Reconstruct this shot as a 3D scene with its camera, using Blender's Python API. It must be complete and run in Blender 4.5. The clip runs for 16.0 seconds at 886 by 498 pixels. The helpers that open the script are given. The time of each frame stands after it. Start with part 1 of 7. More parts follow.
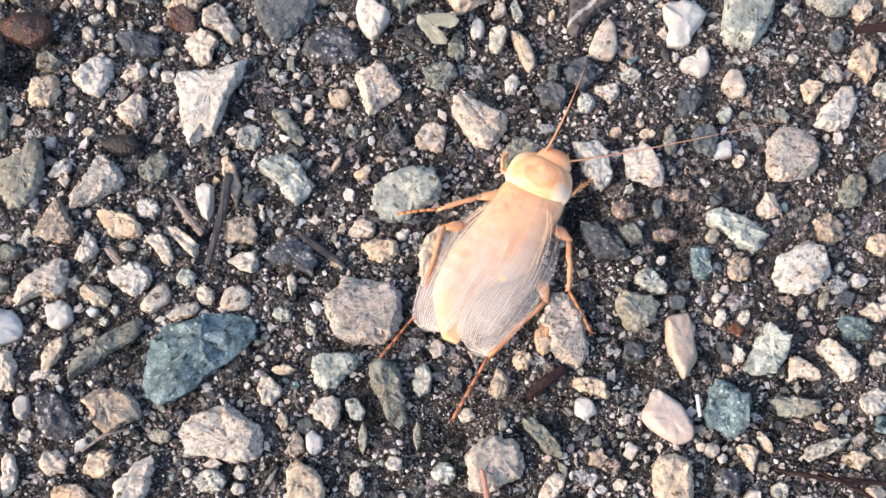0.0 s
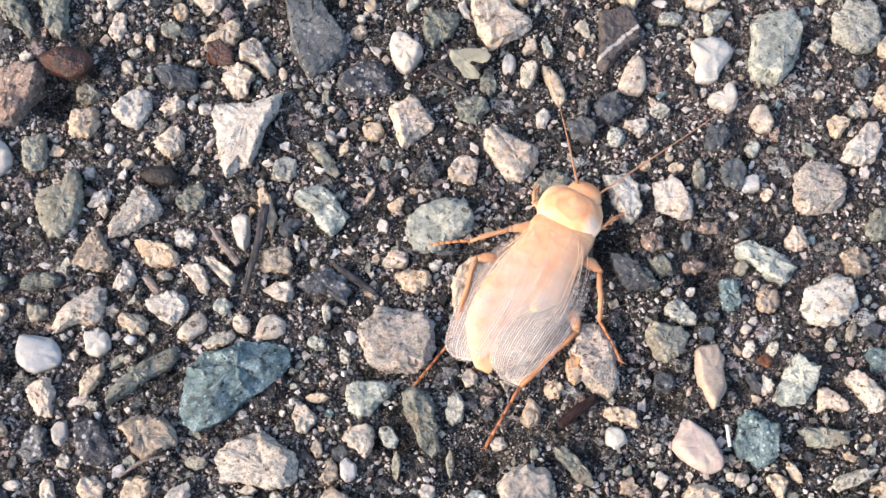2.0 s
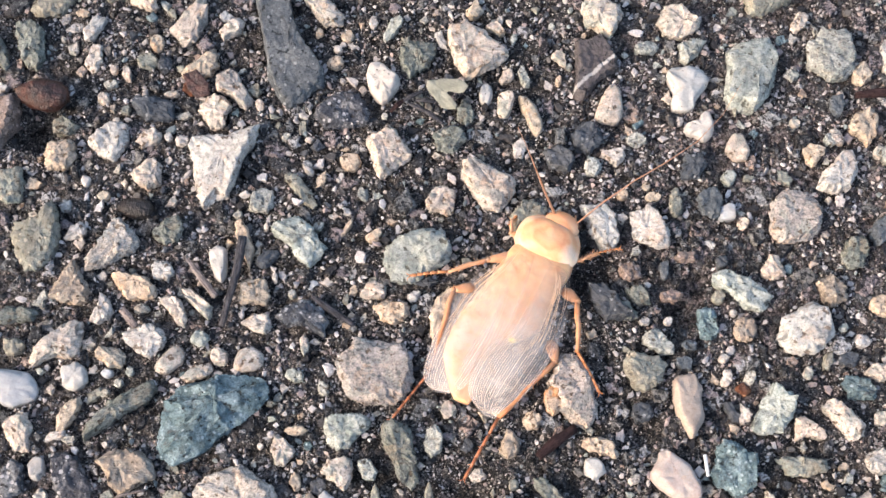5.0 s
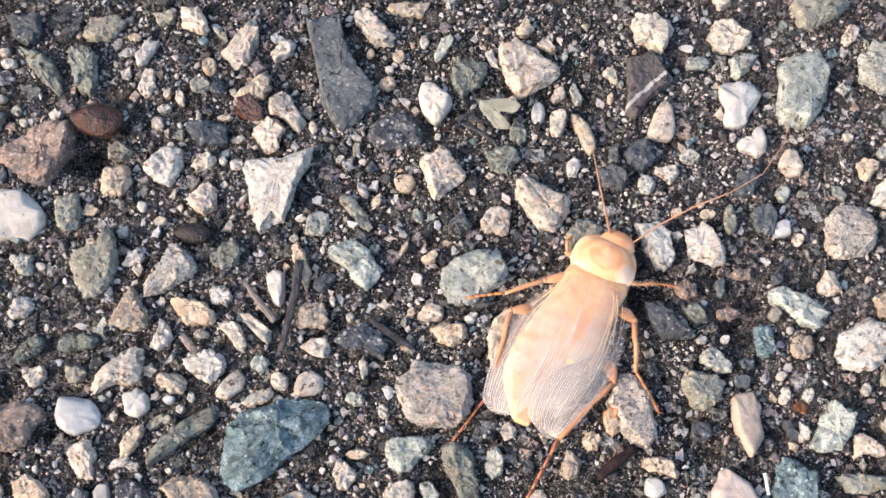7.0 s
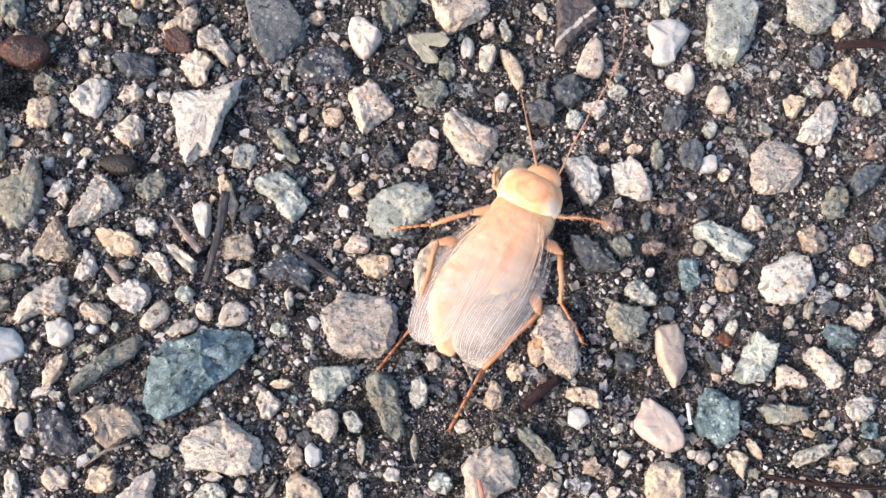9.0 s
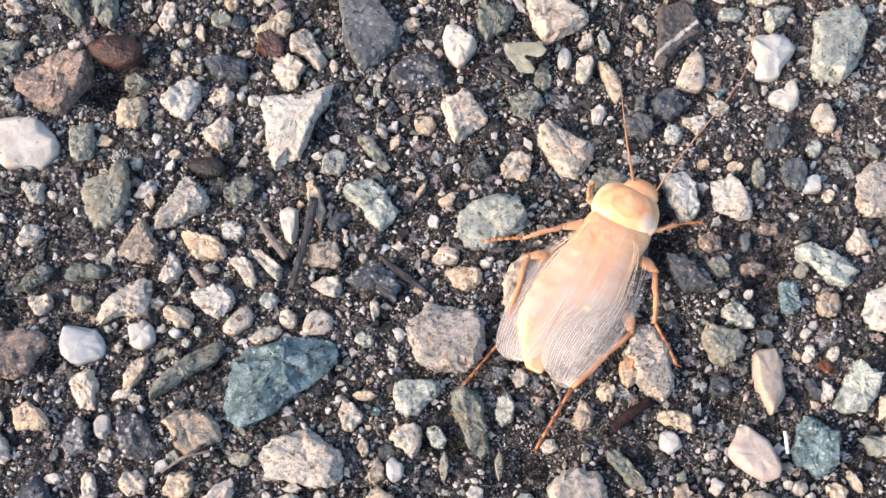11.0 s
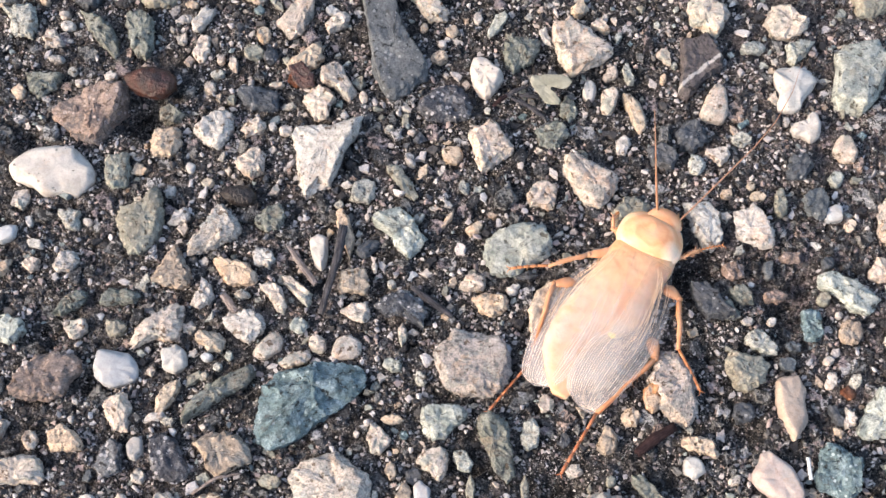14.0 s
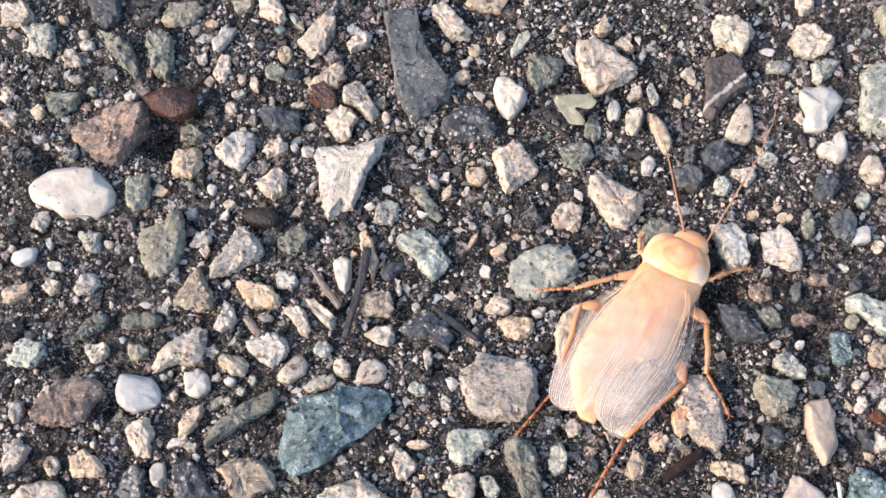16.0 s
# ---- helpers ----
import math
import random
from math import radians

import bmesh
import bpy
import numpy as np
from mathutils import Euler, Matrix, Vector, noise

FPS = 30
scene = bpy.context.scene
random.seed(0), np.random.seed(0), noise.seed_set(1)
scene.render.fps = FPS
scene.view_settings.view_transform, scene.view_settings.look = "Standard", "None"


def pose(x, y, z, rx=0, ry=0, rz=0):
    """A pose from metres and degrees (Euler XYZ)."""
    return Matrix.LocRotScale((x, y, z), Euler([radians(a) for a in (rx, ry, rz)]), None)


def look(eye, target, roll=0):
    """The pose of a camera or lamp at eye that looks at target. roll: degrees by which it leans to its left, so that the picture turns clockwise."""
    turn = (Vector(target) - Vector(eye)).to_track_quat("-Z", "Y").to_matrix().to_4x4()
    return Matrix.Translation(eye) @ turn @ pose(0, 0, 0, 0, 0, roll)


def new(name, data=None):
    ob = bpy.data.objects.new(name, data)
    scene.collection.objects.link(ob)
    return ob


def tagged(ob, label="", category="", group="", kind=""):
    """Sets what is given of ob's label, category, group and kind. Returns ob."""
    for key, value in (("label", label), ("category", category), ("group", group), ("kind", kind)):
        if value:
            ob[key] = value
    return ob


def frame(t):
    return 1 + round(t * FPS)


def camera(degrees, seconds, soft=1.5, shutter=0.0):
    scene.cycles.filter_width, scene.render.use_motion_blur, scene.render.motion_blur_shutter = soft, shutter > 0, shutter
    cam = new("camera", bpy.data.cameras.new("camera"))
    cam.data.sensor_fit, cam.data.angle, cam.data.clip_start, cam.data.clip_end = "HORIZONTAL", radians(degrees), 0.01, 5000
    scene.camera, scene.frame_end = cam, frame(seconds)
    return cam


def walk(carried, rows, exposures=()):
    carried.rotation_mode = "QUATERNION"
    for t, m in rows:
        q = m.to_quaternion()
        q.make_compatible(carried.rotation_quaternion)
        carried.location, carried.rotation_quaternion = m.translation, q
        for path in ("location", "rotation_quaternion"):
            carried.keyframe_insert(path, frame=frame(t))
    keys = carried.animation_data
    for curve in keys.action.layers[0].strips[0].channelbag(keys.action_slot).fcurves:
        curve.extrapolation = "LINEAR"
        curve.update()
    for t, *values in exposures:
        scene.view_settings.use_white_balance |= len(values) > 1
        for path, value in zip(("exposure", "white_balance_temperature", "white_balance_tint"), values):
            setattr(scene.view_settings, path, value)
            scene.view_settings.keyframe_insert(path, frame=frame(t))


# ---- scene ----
EXPOSURE = 1.88    # stops
cam = camera(36, 16.0, soft=1.5)
walk(cam, [
    (0.0, pose(0.00266, 0.00171, 0.15311, 17.055, -1.648, -0.557)),
    (0.5, pose(0.00190, 0.00387, 0.15409, 17.687, -1.487, -0.266)),
    (1.0, pose(0.00193, 0.00052, 0.15322, 18.561, -1.876, -0.249)),
    (1.5, pose(-0.00000, -0.00000, 0.15388, 18.588, -1.725, -0.282)),
    (2.0, pose(-0.00033, -0.00011, 0.15493, 18.753, -1.424, -0.176)),
    (2.5, pose(-0.00092, 0.00003, 0.15658, 18.752, -1.793, -0.298)),
    (3.0, pose(0.00430, -0.00407, 0.15651, 19.063, -2.221, -0.419)),
    (3.5, pose(0.00371, -0.00399, 0.15529, 19.128, -2.129, -0.059)),
    (4.0, pose(0.00052, -0.00339, 0.15513, 19.572, -2.382, -0.197)),
    (4.2, pose(0.00037, -0.00232, 0.15451, 19.585, -2.388, -0.288)),
    (6.3, pose(-0.00323, 0.00540, 0.15830, 18.552, -1.378, -1.205)),
    (6.5, pose(-0.00438, 0.00459, 0.15812, 18.555, -1.390, -1.173)),
    (7.0, pose(-0.00514, 0.00685, 0.15768, 18.394, -1.303, -1.310)),
    (7.5, pose(-0.00435, 0.00762, 0.15778, 18.446, -1.553, -1.561)),
    (8.0, pose(-0.00228, 0.00544, 0.15685, 18.467, -2.020, -1.662)),
    (8.5, pose(-0.00277, 0.00188, 0.15590, 17.865, -2.344, -1.347)),
    (9.0, pose(0.00019, 0.00023, 0.15586, 17.916, -2.510, -1.451)),
    (9.5, pose(-0.00097, 0.00156, 0.15444, 18.146, -2.236, -1.057)),
    (9.7, pose(-0.00193, 0.00173, 0.15394, 18.170, -1.868, -0.491)),
    (11.8, pose(-0.00187, -0.00247, 0.15026, 19.561, -0.026, 1.376)),
    (12.0, pose(-0.00216, -0.00275, 0.15111, 19.448, -0.175, 1.381)),
    (12.5, pose(-0.00424, -0.00188, 0.15289, 19.975, 0.002, 1.448)),
    (13.0, pose(-0.00239, -0.00266, 0.15326, 20.452, 0.083, 1.445)),
    (13.5, pose(-0.00332, -0.00209, 0.15368, 20.581, 0.387, 1.611)),
    (14.0, pose(-0.00247, -0.00302, 0.15310, 20.902, 0.533, 1.741)),
    (14.5, pose(-0.00345, -0.00237, 0.15312, 20.926, 0.463, 1.788)),
    (15.0, pose(-0.00304, -0.00171, 0.15281, 21.211, 0.493, 1.663)),
    (15.5, pose(-0.00343, -0.00105, 0.15252, 21.174, 0.318, 1.535)),
    (16.0, pose(-0.00609, -0.00046, 0.15254, 21.035, 0.368, 1.592)),
], [(t, EXPOSURE + e) for t, e in ((0.0, 0.0), (7.4, 0.0), (8.0, 0.06), (8.5, 0.11), (9.0, 0.05), (9.6, 0.0), (16.0, 0.0))])

# ---- light: a low warm sun and the open sky ----
SUN_ELEVATION, SUN_FROM = 31.0, 203.0   # degrees; SUN_FROM is measured anticlockwise from +x
world = bpy.data.worlds.new("sky")
world.use_nodes = True
scene.world = world
_n = world.node_tree.nodes
_sky = _n.new("ShaderNodeTexSky")
_sky.sky_type, _sky.sun_disc = "NISHITA", False
_sky.sun_elevation = radians(SUN_ELEVATION)
_sky.sun_rotation = radians(90 - SUN_FROM)
_sky.dust_density, _sky.ozone_density = 3.0, 0.9
_n["Background"].inputs["Strength"].default_value = 0.11
world.node_tree.links.new(_sky.outputs["Color"], _n["Background"].inputs["Color"])
sun = new("sun", bpy.data.lights.new("sun", "SUN"))
sun.data.energy, sun.data.angle, sun.data.color = 1.03, radians(10.0), (1.0, 0.775, 0.60)
_d = Vector((math.cos(radians(SUN_FROM)) * math.cos(radians(SUN_ELEVATION)), math.sin(radians(SUN_FROM)) * math.cos(radians(SUN_ELEVATION)), math.sin(radians(SUN_ELEVATION))))
sun.matrix_world = look(_d * 5, (0, 0, 0))

MM = 0.001


# ---- materials ----
class Nodes:
    """Short hand for a node tree whose lengths are in millimetres of the thing's own space."""

    def __init__(self, name):
        self.mat = bpy.data.materials.new(name)
        self.mat.use_nodes = True
        self.tree = self.mat.node_tree
        self.bsdf = self.tree.nodes["Principled BSDF"]

    def node(self, kind, **values):
        n = self.tree.nodes.new(kind)
        for k, v in values.items():
            n.inputs[k.replace("_", " ")].default_value = v
        return n

    def link(self, a, b):
        self.tree.links.new(a, b)

    def place(self, vary=True):
        """The place in mm, shifted at random from object to object."""
        tc = self.node("ShaderNodeTexCoord")
        sc = self.node("ShaderNodeVectorMath")
        sc.operation = "SCALE"
        sc.inputs["Scale"].default_value = 1000
        self.link(tc.outputs["Object"], sc.inputs[0])
        if not vary:
            return sc.outputs[0]
        info = self.node("ShaderNodeObjectInfo")
        ad = self.node("ShaderNodeVectorMath")
        ad.operation = "MULTIPLY_ADD"
        self.link(info.outputs["Random"], ad.inputs[0])
        ad.inputs[1].default_value = (137.0, 71.0, 53.0)
        self.link(sc.outputs[0], ad.inputs[2])
        return ad.outputs[0]

    def noise(self, at, scale, detail=4.0, rough=0.6, distort=0.0):
        n = self.node("ShaderNodeTexNoise", Scale=scale, Detail=detail, Roughness=rough, Distortion=distort)
        self.link(at, n.inputs["Vector"])
        return n.outputs["Fac"]

    def cells(self, at, scale, feature="F1", out="Distance"):
        n = self.node("ShaderNodeTexVoronoi", Scale=scale)
        n.feature = feature
        self.link(at, n.inputs["Vector"])
        return n.outputs[out]

    def ramp(self, fac, stops, hard=False):
        n = self.node("ShaderNodeValToRGB")
        r = n.color_ramp
        if hard:
            r.interpolation = "CONSTANT"
        while len(r.elements) < len(stops):
            r.elements.new(0.5)
        for e, (p, c) in zip(r.elements, stops):
            e.position = p
            e.color = (*c, 1) if isinstance(c, tuple) else (c, c, c, 1)
        self.link(fac, n.inputs["Fac"])
        return n.outputs["Color"]

    def mix(self, fac, a, b, how="MIX"):
        n = self.tree.nodes.new("ShaderNodeMix")
        n.data_type, n.blend_type = "RGBA", how
        for sock, v in ((n.inputs[0], fac), (n.inputs[6], a), (n.inputs[7], b)):
            if hasattr(v, "links"):
                self.link(v, sock)
            elif isinstance(v, tuple):
                sock.default_value = (*v, 1)
            else:
                sock.default_value = v
        return n.outputs[2]

    def maths(self, op, a, b=0.0):
        n = self.tree.nodes.new("ShaderNodeMath")
        n.operation = op
        for sock, v in ((n.inputs[0], a), (n.inputs[1], b)):
            if hasattr(v, "links"):
                self.link(v, sock)
            else:
                sock.default_value = v
        return n.outputs[0]

    def bump(self, height, strength, mm):
        n = self.node("ShaderNodeBump", Strength=strength, Distance=mm * MM)
        self.link(height, n.inputs["Height"])
        self.link(n.outputs["Normal"], self.bsdf.inputs["Normal"])

    def done(self, colour, rough=0.8, **more):
        for name, v in (("Base Color", colour), ("Roughness", rough), *((k.replace("_", " "), v) for k, v in more.items())):
            if hasattr(v, "links"):
                self.link(v, self.bsdf.inputs[name])
            else:
                self.bsdf.inputs[name].default_value = (*v, 1) if isinstance(v, tuple) and len(v) == 3 and name != "Subsurface Radius" else v
        return self.mat


def times(c, k):
    return tuple(min(1.0, v * k) for v in c)


def rock(name, base, other, patch, spots=None, spot_amount=0.3, rough=0.75, relief=1.0, vein=None, patchy=0.5, grain=0.48):
    """A mineral surface: faint broad patches, stains of a second colour, crystal grain, dark specks and pits, or a vein."""
    n = Nodes(name)
    at = n.place()
    info = n.node("ShaderNodeObjectInfo")
    broad = n.noise(at, 0.22, 4.0, 0.6, 0.8)
    col = n.ramp(broad, [(0.36, times(base, 0.80)), (0.46, base), (0.56, times(base, 1.10)), (0.64, patch)])
    crust = n.noise(at, 0.6, 6.0, 0.7, 0.5)
    col = n.mix(n.ramp(crust, [(0.50, 0.0), (0.57, 0.15 + patchy)]), col, patch)
    stain = n.noise(at, 0.33, 5.0, 0.7, 1.2)
    col = n.mix(n.ramp(stain, [(0.54, 0.0), (0.66, 0.6)]), col, other)
    col = n.mix(0.9, col, n.ramp(info.outputs["Random"], [(0.0, 0.74), (0.2, (1.0, 0.97, 0.94)), (0.4, (0.86, 0.88, 0.88)), (0.6, (1.02, 0.96, 0.91)), (0.8, (0.90, 0.93, 0.93)), (1.0, 1.0)]), "MULTIPLY")
    mottle = n.noise(at, 1.4, 6.0, 0.75)
    col = n.mix(0.1 + 1.2 * min(grain, 0.45), col, n.ramp(mottle, [(0.36, 0.36), (0.45, 0.78), (0.54, 1.02), (0.64, 1.2)]), "MULTIPLY")
    speck = n.noise(at, 4.2, 4.0, 0.7)
    col = n.mix(0.1 + 0.9 * grain, col, n.ramp(speck, [(0.36, 0.42), (0.46, 0.9), (0.54, 1.02), (0.65, 1.25)]), "MULTIPLY")
    if spots:
        dots = n.node("ShaderNodeTexVoronoi", Scale=1.7, Randomness=1.0)
        n.link(at, dots.inputs["Vector"])
        pick = n.node("ShaderNodeSeparateColor")
        n.link(dots.outputs["Color"], pick.inputs[0])
        size = n.maths("MULTIPLY", n.maths("SUBTRACT", n.maths("ADD", pick.outputs[0], 0.55 * spot_amount), 0.52), 0.75)
        rim = n.maths("ADD", dots.outputs["Distance"], n.maths("MULTIPLY", n.maths("SUBTRACT", mottle, 0.5), 0.9))
        mask = n.ramp(n.maths("SUBTRACT", size, rim), [(0.0, 0.0), (0.08, 0.85)])
        col = n.mix(mask, col, spots)
    pit = n.noise(at, 1.1, 3.0, 0.6)
    pits = n.ramp(pit, [(0.62, 0.0), (0.66, 0.9)] if grain > 0.2 else [(0.71, 0.0), (0.74, 0.9)])
    col = n.mix(pits, col, times(other, 0.22))
    smear = n.ramp(n.noise(at, 0.5, 6.0, 0.68, 0.9), [(0.60, 0.0), (0.66, 0.7)])
    col = n.mix(n.maths("MULTIPLY", smear, 1.0 if grain > 0.2 else 0.15), col, (0.055, 0.053, 0.052))
    if vein:
        tc = n.node("ShaderNodeTexCoord")
        sep = n.node("ShaderNodeSeparateXYZ")
        n.link(tc.outputs["Object"], sep.inputs[0])
        across = n.maths("ADD", n.maths("MULTIPLY", sep.outputs["X"], -640.0), n.maths("MULTIPLY", sep.outputs["Y"], 760.0))
        across = n.maths("ADD", across, n.maths("MULTIPLY", crust, 1.3))
        band = n.maths("ABSOLUTE", n.maths("ADD", across, 0.55))
        col = n.mix(n.ramp(band, [(0.16, 1.0), (0.34, 0.0)]), col, vein)
    crag = n.noise(at, 0.8, 6.0, 0.6)
    high = n.maths("SUBTRACT", n.maths("ADD", crag, n.maths("ADD", n.maths("MULTIPLY", mottle, 0.42), n.maths("MULTIPLY", speck, 0.16))), n.maths("MULTIPLY", pits, 0.4))
    n.bump(high, 1.0, 0.24 * relief)
    return n.done(col, rough, Specular_IOR_Level=0.2)


ROCK = {
    "white": rock("white_quartz", (0.472, 0.438, 0.400), (0.471, 0.340, 0.258), (0.400, 0.382, 0.350), (0.221, 0.209, 0.195), -0.25, 0.6, 0.6),
    "cream": rock("cream_limestone", (0.505, 0.430, 0.366), (0.495, 0.325, 0.215), (0.320, 0.321, 0.281), (0.208, 0.190, 0.170), 0.05, 0.75, 0.8),
    "tan": rock("tan_sandstone", (0.470, 0.378, 0.288), (0.444, 0.272, 0.152), (0.312, 0.286, 0.240), (0.177, 0.149, 0.122), 0.1),
    "pink": rock("pink_granite", (0.432, 0.383, 0.337), (0.418, 0.294, 0.206), (0.342, 0.339, 0.315), (0.175, 0.168, 0.160), 0.3, relief=0.7, grain=1.0),
    "grey": rock("grey_granite", (0.381, 0.377, 0.337), (0.355, 0.273, 0.192), (0.255, 0.273, 0.251), (0.124, 0.126, 0.123), 0.35, relief=0.7, grain=1.0),
    "slate": rock("blue_slate", (0.086, 0.096, 0.106), (0.062, 0.068, 0.074), (0.128, 0.138, 0.146), (0.24, 0.245, 0.245), 0.1, 0.55, 0.9, grain=0.7),
    "dark": rock("dark_basalt", (0.061, 0.068, 0.080), (0.041, 0.043, 0.048), (0.098, 0.102, 0.107), (0.197, 0.205, 0.213), 0.12, 0.6),
    "speckled": rock("speckled_gabbro", (0.052, 0.056, 0.068), (0.078, 0.070, 0.070), (0.19, 0.19, 0.195), (0.36, 0.345, 0.34), 0.35, relief=0.8, grain=1.0),
    "teal": rock("teal_greenstone", (0.107, 0.154, 0.167), (0.056, 0.068, 0.067), (0.226, 0.292, 0.312), (0.328, 0.390, 0.403), 0.1, 0.55, 1.6, patchy=0.55, grain=0.8),
    "olive": rock("olive_stone", (0.251, 0.239, 0.196), (0.260, 0.206, 0.147), (0.228, 0.239, 0.209), (0.364, 0.322, 0.251), 0.2),
    "brown": rock("brown_stone", (0.325, 0.254, 0.196), (0.234, 0.177, 0.138), (0.271, 0.246, 0.214), (0.470, 0.381, 0.289), 0.2),
    "pale_green": rock("pale_green_stone", (0.378, 0.392, 0.352), (0.284, 0.265, 0.211), (0.242, 0.273, 0.250), (0.143, 0.153, 0.137), 0.25),
    "chalk": rock("white_chalk", (0.465, 0.436, 0.402), (0.455, 0.376, 0.310), (0.390, 0.378, 0.350), (0.147, 0.145, 0.135), -0.15, 0.6, 0.4, grain=0.08),
    "rose": rock("rose_feldspar", (0.461, 0.366, 0.326), (0.443, 0.309, 0.237), (0.406, 0.363, 0.334), None, rough=0.6, relief=0.35, grain=0.12),
    "clay": rock("clay_stone", (0.409, 0.324, 0.263), (0.418, 0.283, 0.194), (0.331, 0.287, 0.248), None, rough=0.65, relief=0.45, grain=0.15),
    "milky": rock("milky_quartz", (0.395, 0.395, 0.398), (0.385, 0.330, 0.290), (0.330, 0.340, 0.348), None, rough=0.35, relief=0.2, patchy=0.2, grain=0.05),
    "rust": rock("rust_stone", (0.140, 0.053, 0.029), (0.060, 0.029, 0.019), (0.200, 0.105, 0.068), (0.340, 0.181, 0.106), 0.2),
    "veined": rock("veined_slate", (0.090, 0.076, 0.074), (0.058, 0.049, 0.048), (0.082, 0.073, 0.071), None, rough=0.6, vein=(0.36, 0.335, 0.31), relief=0.7),
    "plum": rock("plum_stone", (0.255, 0.190, 0.160), (0.408, 0.276, 0.202), (0.138, 0.117, 0.110), (0.396, 0.322, 0.280), 0.15, grain=0.7),
    "moss": rock("moss_green_stone", (0.150, 0.160, 0.140), (0.196, 0.151, 0.108), (0.230, 0.237, 0.211), (0.063, 0.065, 0.058), 0.2, grain=0.8),
    "granite": rock("rosy_granite", (0.380, 0.335, 0.303), (0.441, 0.307, 0.210), (0.281, 0.284, 0.263), (0.121, 0.122, 0.116), 0.35, relief=0.9, grain=1.0),
    # orange that stands for warm light on a stone's edge
    "ochre": rock("warm_glow_stone", (0.48, 0.25, 0.12), (0.44, 0.19, 0.07), (0.42, 0.33, 0.25), (0.2, 0.16, 0.13), 0.1),
}


def asphalt_material():
    """Worn bitumen full of sand: black pores, crumbs of ground stone and rosy dust."""
    n = Nodes("worn_asphalt")
    at = n.place(False)
    cell = n.cells(at, 3.0, out="Color")
    sep = n.node("ShaderNodeSeparateColor")
    n.link(cell, sep.inputs[0])
    sand = n.ramp(sep.outputs[0], [(0.0, (0.019, 0.019, 0.020)), (0.5, (0.044, 0.042, 0.041)), (0.7, (0.105, 0.096, 0.090)), (0.86, (0.21, 0.18, 0.16)), (0.95, (0.46, 0.42, 0.37))], True)
    fine = n.cells(at, 7.0, out="Color")
    sep2 = n.node("ShaderNodeSeparateColor")
    n.link(fine, sep2.inputs[0])
    dust = n.ramp(sep2.outputs[1], [(0.0, (0.022, 0.022, 0.023)), (0.62, (0.06, 0.057, 0.055)), (0.8, (0.17, 0.15, 0.135)), (0.92, (0.50, 0.46, 0.41))], True)
    col = n.mix(n.ramp(n.noise(at, 1.1, 3.0), [(0.4, 0.15), (0.6, 0.9)]), sand, dust)
    off = n.node("ShaderNodeVectorMath")
    off.operation = "DISTANCE"
    n.link(at, off.inputs[0])
    off.inputs[1].default_value = (52.0, 68.0, 0.0)
    near = n.maths("SUBTRACT", 0.32, n.maths("MULTIPLY", off.outputs["Value"], 0.009))
    patch = n.ramp(n.maths("ADD", n.noise(at, 0.085, 4.0, 0.6), n.maths("MAXIMUM", near, -0.1)), [(0.46, 0.0), (0.78, 0.85)])
    rosy = n.ramp(n.noise(at, 1.6, 6.0, 0.75), [(0.40, (0.03, 0.028, 0.028)), (0.48, (0.12, 0.10, 0.10)), (0.56, (0.25, 0.21, 0.21)), (0.65, (0.45, 0.40, 0.39))])
    col = n.mix(patch, col, rosy)
    crust = n.ramp(n.noise(at, 0.75, 6.0, 0.72, 0.6), [(0.53, 0.0), (0.57, 0.8)])
    bits = n.ramp(n.noise(at, 2.4, 6.0, 0.75), [(0.42, (0.018, 0.018, 0.019)), (0.5, (0.14, 0.13, 0.12)), (0.57, (0.34, 0.31, 0.285)), (0.64, (0.55, 0.52, 0.48))])
    away = n.node("ShaderNodeVectorMath")
    away.operation = "DISTANCE"
    n.link(at, away.inputs[0])
    away.inputs[1].default_value = (-52.0, 50.0, 0.0)
    drift = n.maths("MAXIMUM", n.maths("SUBTRACT", 0.13, n.maths("MULTIPLY", away.outputs["Value"], 0.0022)), -0.02)
    crumb = n.ramp(n.maths("ADD", n.noise(at, 0.3, 4.0, 0.65), drift), [(0.5, 0.0), (0.6, 0.6)])
    col = n.mix(crumb, col, n.mix(n.ramp(n.noise(at, 0.06, 2.0), [(0.45, 0.15), (0.6, 0.8)]), bits, rosy))
    col = n.mix(n.maths("MULTIPLY", crust, n.ramp(n.noise(at, 0.12, 3.0), [(0.38, 0.35), (0.6, 1.0)])), col, bits)
    pores = n.ramp(n.noise(at, 0.95, 5.0, 0.7), [(0.41, 0.85), (0.47, 0.0)])
    col = n.mix(pores, col, (0.011, 0.011, 0.012))
    n.bump(n.maths("SUBTRACT", n.maths("ADD", n.noise(at, 3.0, 5.0, 0.7), n.maths("MULTIPLY", n.cells(at, 3.0), 0.6)), n.maths("MULTIPLY", pores, 0.5)), 1.0, 0.9)
    return n.done(col, n.ramp(n.noise(at, 0.8), [(0.3, 0.55), (0.7, 0.9)]), Specular_IOR_Level=0.15)


